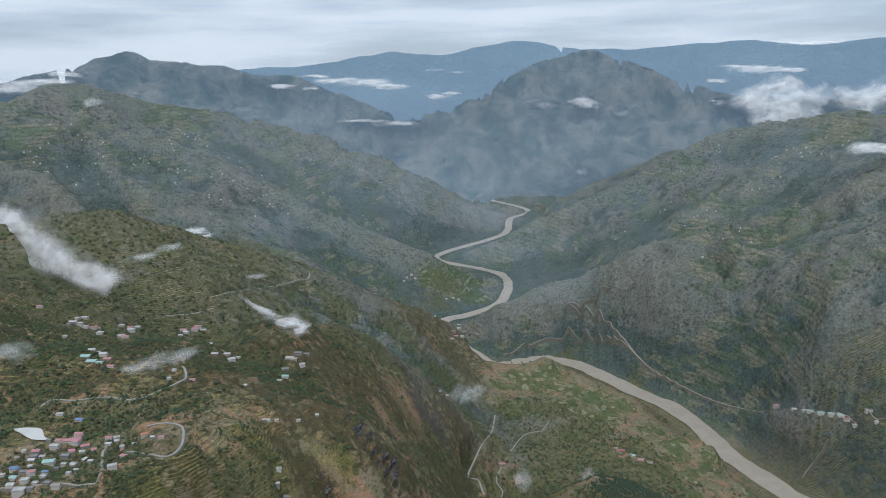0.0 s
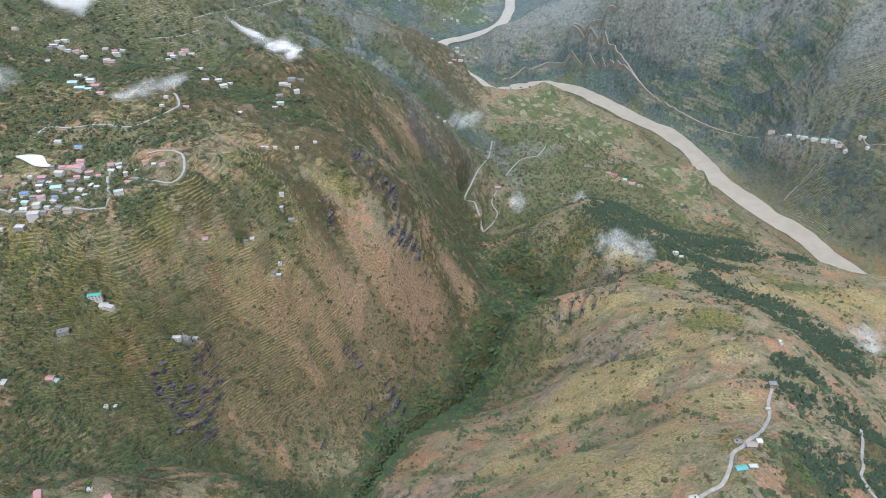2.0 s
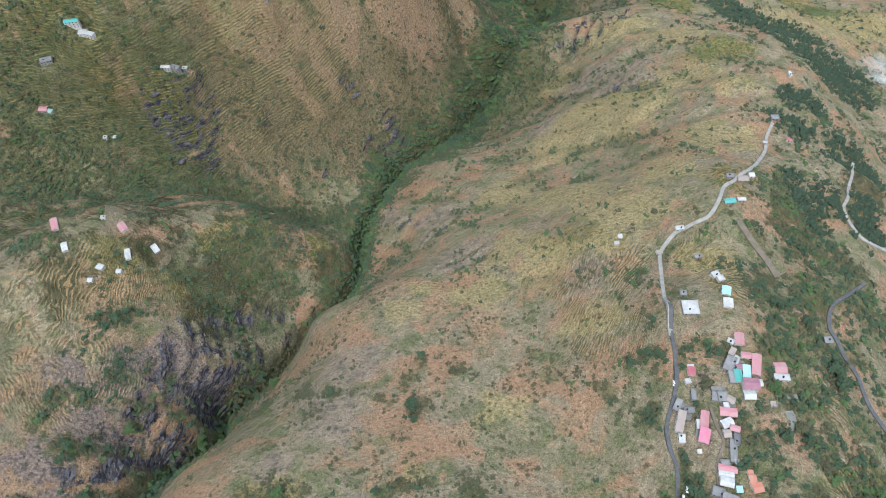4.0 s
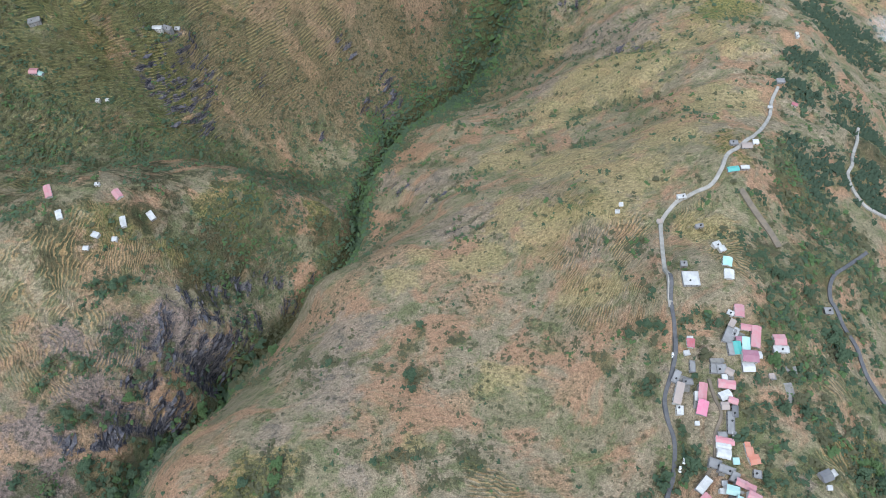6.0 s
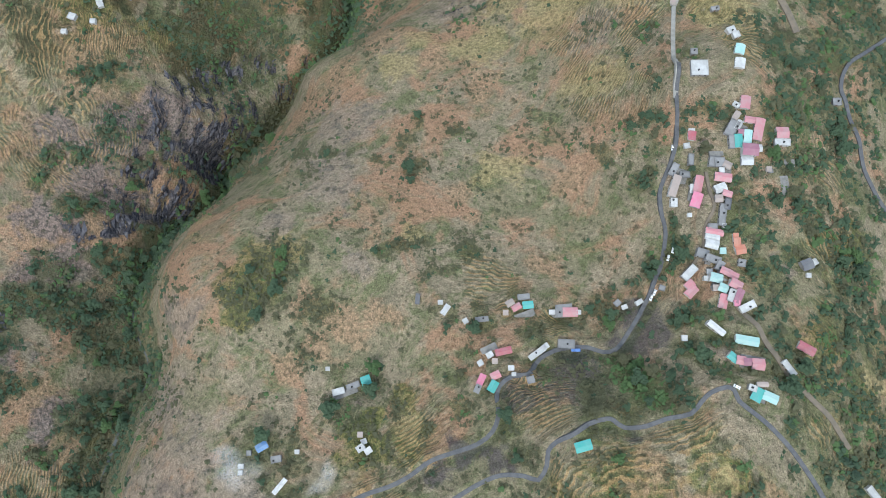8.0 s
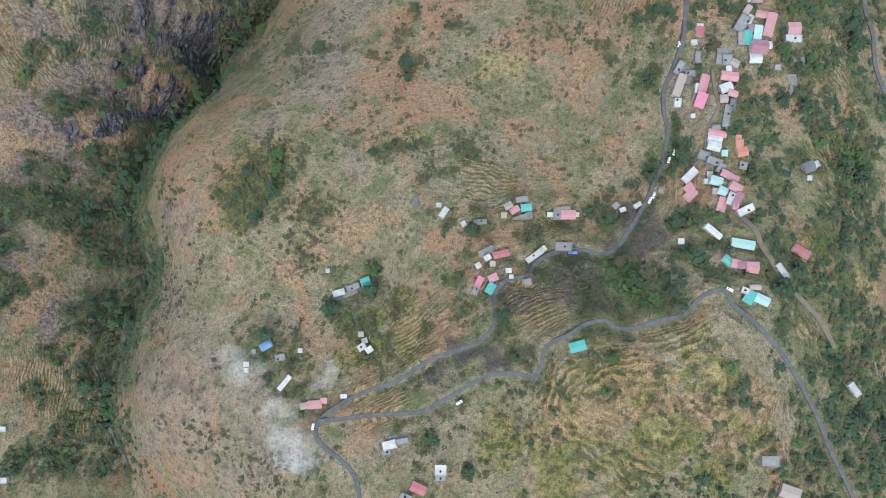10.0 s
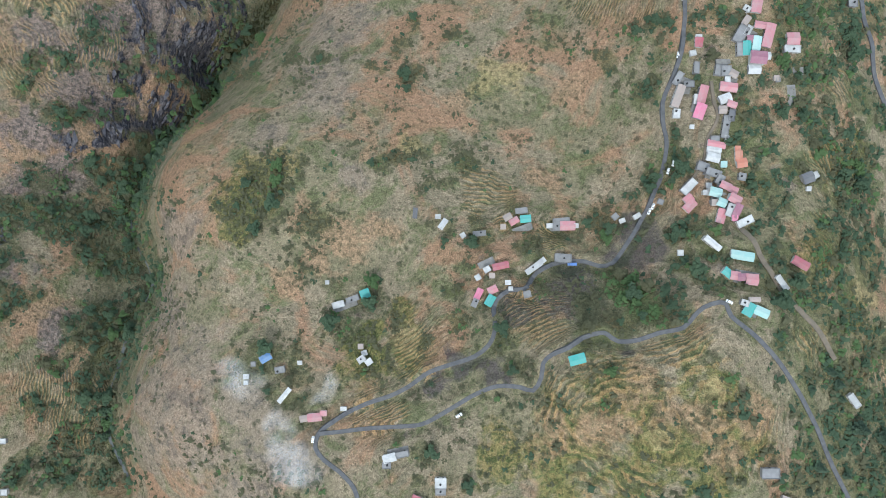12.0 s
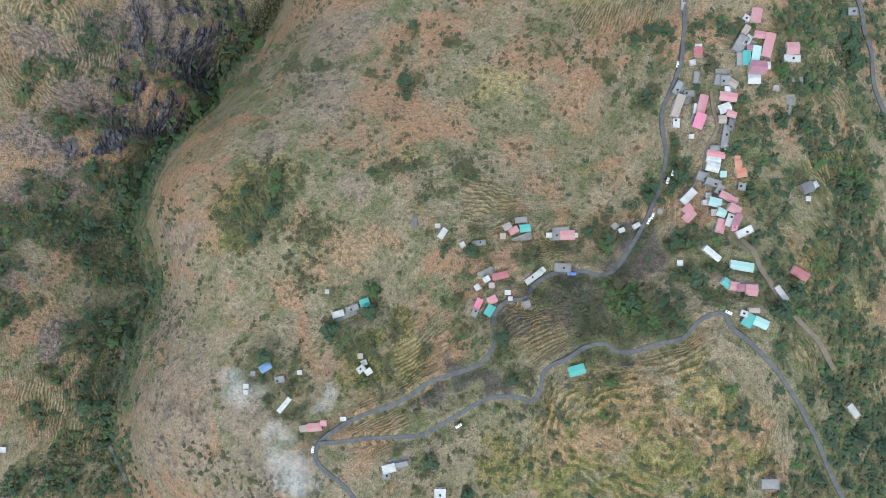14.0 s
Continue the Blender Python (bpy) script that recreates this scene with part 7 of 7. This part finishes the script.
for seed, (x0, x1, y0, y1, step, small, large, tufts) in enumerate((
        (-340, 540, -120, 360, 2.6, 0.8, 4.4, 9), (-620, 700, 360, 800, 4.1, 1.8, 5.2, 6), (-1300, 900, 800, 1500, 5.6, 2.6, 6.5, 5), (-1500, 1500, 1500, 2700, 11.0, 3.5, 9.5, 4))):
    x, y, rng = strewn(x0, x1, y0, y1, step, 20 + seed)
    keep = rng.uniform(0, 1, len(x)) < wooded(x, y) * (1.0 if seed < 3 else 0.85)
    x, y = x[keep], y[keep]
    keep = free(x, y)
    if seed == 3:
        keep &= along(RIVER, x, y)[0] > 80
    x, y = x[keep], y[keep]
    size = small + (large - small) * rng.uniform(0, 1, len(x)) ** 1.8
    size = size * (1 + (0.15 if seed == 0 else 0.6) * smooth(0.3, 0.8, on_grid(RAVINE, x, y)))
    kind = rng.uniform(0, 1, len(x)) + 0.5 * fbm(x, y, 40, 2, 151)
    damp = smooth(0.2, 0.6, on_grid(RAVINE, x, y)) > rng.uniform(0, 1, len(x))
    kind = np.where(damp, np.where(kind > 0.6, 1.0, 0.0), kind)
    if seed == 0:
        dry = smooth(150, 110, x) * smooth(-225, -195, x) * (1 - smooth(0.2, 0.5, on_grid(COVER["field"], x, y)))
        thorny = dry * 0.8 > rng.uniform(0, 1, len(x))
        kind = np.where(thorny, np.where(kind > 1.0, 0.95, 0.6), kind)
        size = size * (1 - 0.3 * dry)
        kind = np.where(on_grid(COVER["field"], x, y) > 0.25, 1.0, kind)
    if seed in (1, 2):
        pine = (x > 330) & (on_grid(COVER["lush"], x, y) > 0.3)
        brush("pines", "scattered dark green pines along the spur", NEEDLES, x[pine], y[pine], size[pine] * 1.2, tufts, 60 + seed, 1.9)
        x, y, size, kind = x[~pine], y[~pine], size[~pine], kind[~pine]
    for name, label, mat, lo, hi in (("shrubs", "dark green shrubs over the slope", LEAVES, -9, 0.5), ("thorn_scrub", "olive thorn scrub in dry grass", SHRUB, 0.5, 0.88), ("fresh_shrubs", "fresh green shrubs in damp ground", FRESH, 0.88, 9)):
        here = (kind >= lo) & (kind < hi)
        if here.any():
            brush(name, label, mat, x[here], y[here], size[here], tufts, 40 + seed)

# broken rock along the ledges
for seed, (x0, x1, y0, y1, step, small, large) in enumerate(((-340, 0, -120, 420, 3.2, 0.8, 3.4), (-500, 520, 420, 1250, 7.0, 1.6, 6.0))):
    x, y, rng = strewn(x0, x1, y0, y1, step, 70 + seed)
    rocky = on_grid(COVER["rock"], x, y)
    band = fbm(x * 0.6 + y * 0.2, floor_at(x, y) * 2.2, 16, 3, 161)
    keep = (rocky > 0.5) & (band + 0.5 * rocky > 0.36) & (rng.uniform(0, 1, len(x)) < 0.75)
    x, y = x[keep], y[keep]
    size = small + (large - small) * rng.uniform(0, 1, len(x)) ** 2
    pale = fbm(x * 0.9 - y * 0.5, y * 0.35, 9, 3, 167) > 0.34
    size = np.where(pale, size * 0.45, size)
    for name, label, mat, here in (("rocks", "dark broken rock along the ravine's ledges", STONE, ~pale), ("scree", "pale streaks of scree below the ledges", PALE_STONE, pale)):
        g = np.random.default_rng(80 + seed)
        p = np.stack([x[here], y[here], floor_at(x[here], y[here])], -1)
        v, f = clumps(np.zeros((len(p), 3)), size[here], g, 0.9)
        rise_x, rise_y = floor_at(p[:, 0] + 4, p[:, 1]) - floor_at(p[:, 0] - 4, p[:, 1]), floor_at(p[:, 0], p[:, 1] + 4) - floor_at(p[:, 0], p[:, 1] - 4)
        a = np.arctan2(rise_x, -rise_y)[:, None]
        v = v.reshape(-1, 6, 3) * (2.0, 0.8, 0.8)
        v = np.stack([v[..., 0] * np.cos(a) - v[..., 1] * np.sin(a), v[..., 0] * np.sin(a) + v[..., 1] * np.cos(a), v[..., 2]], -1)
        v = (v + p[:, None]).reshape(-1, 3)
        tagged(new(name, tri_mesh(name, gather(v), f, mat)), label, "rock", "", "stuff")


# ---- pond, vehicles, far hamlets ----
def pond():
    line = curve_through(POND + POND[:1], 8.0)
    inner = line * 0.6 + line.mean(0) * 0.4
    z = max(float(floor_at(line[:, 0], line[:, 1]).mean()) + 1.5, float(floor_at(inner[:, 0], inner[:, 1]).max()) + 0.8)
    v = gather(np.concatenate([np.stack([line[:, 0], line[:, 1], np.full(len(line), z)], -1), [[*line.mean(0), z]]]))
    faces = [(i, (i + 1) % len(line), len(line)) for i in range(len(line))]
    tagged(new("pond", mesh_of("pond", v, faces, POOL)), "pale pond beside the hill town", "pond", "", "structure")


pond()


def rounded_box(name, x, y, z, at, mat, cut=0.12):
    bm = bmesh.new()
    bmesh.ops.create_cube(bm, size=1, matrix=Matrix.Translation(at) @ Matrix.Diagonal((x, y, z, 1)))
    bmesh.ops.bevel(bm, geom=bm.edges[:], offset=cut, segments=2, affect="EDGES", profile=0.6)
    me = bpy.data.meshes.new(name)
    bm.to_mesh(me)
    bm.free()
    me.materials.append(mat)
    return me


def wheel_mesh():
    bm = bmesh.new()
    bmesh.ops.create_cone(bm, cap_ends=True, segments=14, radius1=0.32, radius2=0.32, depth=0.22, matrix=Matrix.Rotation(math.pi / 2, 4, "X"))
    me = bpy.data.meshes.new("wheel")
    bm.to_mesh(me)
    bm.free()
    me.materials.append(TYRE)
    return me


WHEEL = wheel_mesh()
CAR_WHITE = spread_of("white_car_paint", (0.72, 0.72, 0.72), (0.66, 0.66, 0.66), 0.8, 0.3, 0.02, 0.5)
CAR_BLUE = spread_of("blue_truck_paint", (0.08, 0.16, 0.42), (0.10, 0.19, 0.40), 0.8, 0.4, 0.02, 0.5)


def road_turn(x, y):
    best = min(((math.hypot(x - (a[0] + b[0]) / 2, y - (a[1] + b[1]) / 2), a, b) for _, _, pts in WAYS for a, b in zip(pts, pts[1:])), key=lambda r: r[0])
    return math.degrees(math.atan2(best[2][1] - best[1][1], best[2][0] - best[1][0]))


for k, (x, y) in enumerate(CARS):
    truck = k == 1
    car = new("truck" if truck else "car")
    zs = [float(floor_at(x + dx, y + dy)) for dx in (-1, 0, 1) for dy in (-1, 0, 1)]
    car.matrix_world = pose(x, y, max(zs) + 0.5, 0, 0, road_turn(x, y))
    long = 6.0 if truck else 4.1
    part("body", rounded_box("body", long, 1.75, 0.7, (0, 0, 0.62), CAR_BLUE if truck else CAR_WHITE), car)
    if truck:
        part("cargo_box", rounded_box("cargo_box", 3.8, 1.9, 1.5, (-0.9, 0, 1.6), CAR_BLUE, 0.05), car, "blue cargo box")
        part("cab", rounded_box("cab", 1.5, 1.75, 1.2, (2.0, 0, 1.5), CAR_BLUE), car)
    else:
        part("cabin", rounded_box("cabin", 2.3, 1.55, 0.62, (-0.2, 0, 1.2), DARK_PANE, 0.18), car, "dark glazed cabin")
        part("car_roof", rounded_box("car_roof", 1.8, 1.42, 0.09, (-0.25, 0, 1.52), CAR_WHITE, 0.03), car)
    for sx in (-0.32, 0.32):
        for sy in (-0.82, 0.82):
            part("wheel", WHEEL, car).matrix_basis = pose(sx * long, sy, 0.32)
    tagged(car, "blue lorry parked on the hill road" if truck else "small white car parked beside the hill road", "truck" if truck else "car", "vehicles on the road")

# hamlets on the far slopes, too small to tell apart
def far_hamlets():
    rng = random.Random(5)
    v, f = [], []
    for x, y in SPECKS:
        for _ in range(8):
            hx, hy = x + rng.gauss(0, 110), y + rng.gauss(0, 45)
            if along(RIVER, np.array([hx]), np.array([hy]))[0][0] < 110:
                continue
            a, b, q, n = rng.uniform(2.2, 4.2), rng.uniform(1.6, 3), rng.uniform(-0.5, 0.8), len(v)
            z = float(floor_at(hx, hy))
            for px, py, pz in ((-a, -b, -4), (a, -b, -4), (a, b, -4), (-a, b, -4), (-a, -b, 3), (a, -b, 3), (a, b, 3), (-a, b, 3), (-a, 0, 4), (a, 0, 4)):
                v.append((hx + px * math.cos(q) - py * math.sin(q), hy + px * math.sin(q) + py * math.cos(q), z + pz))
            f += [tuple(n + i for i in face) for face in ((0, 1, 5, 4), (1, 2, 6, 9, 5), (2, 3, 7, 6), (3, 0, 4, 8, 7), (4, 5, 9, 8), (8, 9, 6, 7))]
    tagged(new("far_hamlets", mesh_of("far_hamlets", gather(np.array(v)), f, PLASTER)), "scattered pale houses on the far mountainsides", "houses", "", "stuff")


far_hamlets()


# ---- low clouds that cling to the slopes ----
def veil(places, full, home):
    """One ragged layer of a cloud."""
    ny, nx = full.shape
    me = grid_mesh("veil", places.reshape(-1, 3), nx, ny)
    att = me.attributes.new("body", "FLOAT", "POINT")
    att.data.foreach_set("value", full.ravel().astype(np.float32))
    bm = bmesh.new()
    bm.from_mesh(me)
    bm.verts.ensure_lookup_table()
    empty = set(np.nonzero(full.ravel() < 0.01)[0].tolist())
    bmesh.ops.delete(bm, geom=[v for v in bm.verts if v.index in empty], context="VERTS")
    # the layer's main body alone
    todo, largest = set(bm.verts), []
    while todo:
        seed = todo.pop()
        piece, front = [seed], [seed]
        while front:
            for edge in front.pop().link_edges:
                for v in edge.verts:
                    if v in todo:
                        todo.discard(v)
                        piece.append(v)
                        front.append(v)
        largest = max(largest, piece, key=len)
    keep = set(largest)
    bmesh.ops.delete(bm, geom=[v for v in bm.verts if v not in keep], context="VERTS")
    bm.to_mesh(me)
    bm.free()
    me.materials.append(DROPLETS)
    ob = new("veil", me)
    ob.parent = home


def cloud(kind, *puffs):
    """A billowing bank that leans on the slope, thin at its ragged rim. Puffs: place, half width, half height."""
    p = np.array(puffs, float)
    mid = p[:, :3].mean(0)
    away = mid[:2] - HUB[:2]
    away /= np.linalg.norm(away)
    across, back, lean = np.array([away[1], -away[0], 0]), np.array([away[0], away[1], 0]), np.array([0.75 * away[0], 0.75 * away[1], 0.66])
    off = p[:, :3] - mid
    pu, pv, deep = off @ across, off[:, 2] / 0.8, off @ back
    wide, high = p[:, 3].max(), p[:, 4].max() * 1.15
    us = np.arange((pu - 2 * p[:, 3]).min(), (pu + 2 * p[:, 3]).max(), wide / 19)
    vs = np.arange((pv - 2.4 * p[:, 4]).min(), (pv + 2.4 * p[:, 4]).max(), high / 12)
    u, v = np.meshgrid(us, vs)
    stretch = wide / high
    words = {"thick": "white ragged low cloud clinging to the slope", "wisp": "thin grey wisp of cloud over the slope"}[kind]
    home = tagged(new("cloud"), words, "cloud", "low clouds")
    home.location = tuple(mid)
    for k in range(2):
        a, b = u + 900 * k + mid[0], v * stretch * 0.7 + mid[2]
        wu = u + 0.75 * wide * fbm(a, b, 0.9 * wide, 5, 301)
        wv = v + 0.75 * high * fbm(a, b, 0.9 * wide, 5, 307)
        body, depth, weight = np.zeros(u.shape), np.zeros(u.shape), np.full(u.shape, 1e-6)
        for x, y, d, (pw, ph) in zip(pu, pv, deep, p[:, 3:]):
            g = np.exp(-((wu - x) / pw) ** 2 - ((wv - y) / (1.15 * ph)) ** 2)
            soft = np.exp(-((u - x) / (1.6 * pw)) ** 2)
            body, depth, weight = np.maximum(body, g), depth + soft * d, weight + soft
        billow = 0.4 + 0.8 * fbm(a, b, 0.7 * wide, 4, 311)
        full = smooth(0.08, 1.05, body + 0.35 * (billow - 0.4)) * (0.64 if kind == "thick" else 0.34)
        full[body < 0.1] = 0
        places = u[..., None] * across + v[..., None] * lean + (depth / weight - high * (0.5 * k + 0.5 * body * billow))[..., None] * back
        veil(places, full, home)


cloud('thick', (-1083, 1683, 839, 92, 84), (-1001, 1625, 789, 104, 72), (-914, 1593, 755, 96, 56), (-830, 1585, 743, 80, 42), (-1601, 2452, 818, 72, 60), (-1542, 2484, 801, 96, 48))
cloud('thick', (-1032, 2822, 603, 60, 22), (-993, 2839, 579, 35, 15))
cloud('thick', (-333, 1378, 734, 42, 16), (-303, 1373, 724, 24, 15), (-374, 1333, 748, 48, 10), (-554, 1711, 611, 47, 9))
cloud('wisp', (-429, 950, 832, 33, 16), (-416, 1004, 831, 38, 11), (-447, 932, 831, 23, 9))
cloud('wisp', (-783, 1930, 767, 49, 16), (-817, 1834, 755, 50, 15))
cloud('wisp', (-663, 994, 838, 36, 18))
cloud('wisp', (-575, 2060, 636, 45, 11))
cloud('wisp', (26, 2085, 250, 64, 24), (86, 2216, 223, 44, 36), (-10, 1783, 381, 40, 13))
cloud('wisp', (202, 1564, 244, 30, 27))
cloud('wisp', (357, 1525, 268, 26, 33))
cloud('wisp', (332, 1100, 468, 34, 25), (342, 1053, 475, 37, 24), (357, 1012, 480, 30, 17))
cloud('thick', (1823, 4103, 1069, 164, 102), (1958, 4029, 1008, 182, 146), (1530, 3259, 952, 103, 65), (2058, 3996, 1103, 183, 73), (1954, 4055, 1149, 146, 73))
cloud('thick', (2298, 3858, 1075, 164, 102), (2382, 3812, 1106, 146, 91))
cloud('thick', (1746, 2864, 927, 104, 33), (1772, 2783, 924, 81, 32))
cloud('thick', (-2425, 4021, 1159, 172, 46), (-2303, 4099, 1197, 191, 31), (-2118, 4037, 1243, 93, 19))
cloud('thick', (-1857, 4310, 1133, 99, 27))
cloud('wisp', (-1644, 3349, 1109, 55, 36))
cloud('thick', (-1022, 4583, 1150, 92, 23), (-847, 4617, 1137, 61, 19))
cloud('thick', (-667, 4653, 1185, 172, 27), (-468, 4674, 1162, 172, 42), (-340, 4682, 1135, 134, 34), (-784, 4491, 1216, 111, 15))
cloud('thick', (-527, 4629, 928, 171, 19), (-306, 4643, 904, 182, 27))
cloud('thick', (-25, 4685, 1071, 99, 23), (68, 4688, 1096, 61, 15))
cloud('thick', (898, 4544, 1041, 98, 45), (950, 4530, 1023, 68, 38))
cloud('wisp', (686, 4592, 1112, 76, 26), (668, 4578, 1012, 83, 34), (397, 4619, 1070, 75, 30))
cloud('thick', (1850, 4167, 1236, 167, 33), (1998, 4098, 1226, 93, 22), (1751, 4209, 1250, 82, 19))
cloud('thick', (1687, 4385, 1167, 69, 19))
cloud('thick', (2085, 4053, 1375, 185, 15))
cloud('wisp', (-41, 4559, 1244, 93, 11), (102, 4558, 1226, 56, 11))
cloud('wisp', (886, 4391, 616, 66, 33))
cloud('wisp', (1138, 4477, 972, 53, 38), (1336, 4432, 1025, 75, 23), (1238, 4428, 876, 68, 19))
cloud('thick', (1694, 4311, 1042, 68, 23))
cloud('wisp', (672, 817, 454, 32, 13), (716, 841, 437, 28, 15))


def mist(*puffs):
    """A shred of ground mist that drifts just over the grass. Puffs: place, radius."""
    p = np.array(puffs, float)
    reach = 2.4 * p[:, 2].max()
    us, vs = np.arange(p[:, 0].min() - reach, p[:, 0].max() + reach, 1.5), np.arange(p[:, 1].min() - reach, p[:, 1].max() + reach, 1.5)
    u, v = np.meshgrid(us, vs)
    wu, wv = u + 16 * fbm(u, v, 30, 4, 401), v + 16 * fbm(u, v, 30, 4, 407)
    body = np.max([np.exp(-((wu - x) ** 2 + (wv - y) ** 2) / r ** 2) for x, y, r in p], 0)
    full = smooth(0.05, 1.3, body + 0.3 * fbm(u, v, 14, 4, 411)) * 0.4
    full[body < 0.1] = 0
    z = smeared(floor_at(u, v), 6) + 9.0 + 3.0 * body
    home = tagged(new("cloud"), "thin white shred of mist over the dry grass", "cloud", "low clouds")
    home.location = (float(p[0, 0]), float(p[0, 1]), float(z[0, 0]))
    veil(np.stack([u, v, z], -1) - np.array(home.location), full, home)


mist((-91, -64, 20), (-83, -70, 15), (-101, -42, 12))
mist((-126, -25, 16), (-134, -12, 12))
mist((-68, -21, 11), (-74, -28, 9))


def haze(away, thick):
    """A curved upright sheet standing in for valley haze, fading upwards and against the slopes."""
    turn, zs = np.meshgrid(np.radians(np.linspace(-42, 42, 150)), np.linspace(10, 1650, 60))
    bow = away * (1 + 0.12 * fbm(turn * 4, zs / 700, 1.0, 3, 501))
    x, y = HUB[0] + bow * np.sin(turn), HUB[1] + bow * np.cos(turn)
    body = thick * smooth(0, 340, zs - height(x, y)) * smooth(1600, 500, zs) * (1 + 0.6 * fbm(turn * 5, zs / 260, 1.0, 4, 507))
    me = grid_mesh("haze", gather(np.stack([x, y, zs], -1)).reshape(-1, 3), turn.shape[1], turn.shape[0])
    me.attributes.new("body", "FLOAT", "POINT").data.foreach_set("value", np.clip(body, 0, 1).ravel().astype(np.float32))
    me.materials.append(HAZE_SHEET)
    tagged(new("haze", me), "upright see-through blue sheet standing in for valley haze", "haze", "", "stuff")


# sheets added at five distances to pale and blue what lies behind
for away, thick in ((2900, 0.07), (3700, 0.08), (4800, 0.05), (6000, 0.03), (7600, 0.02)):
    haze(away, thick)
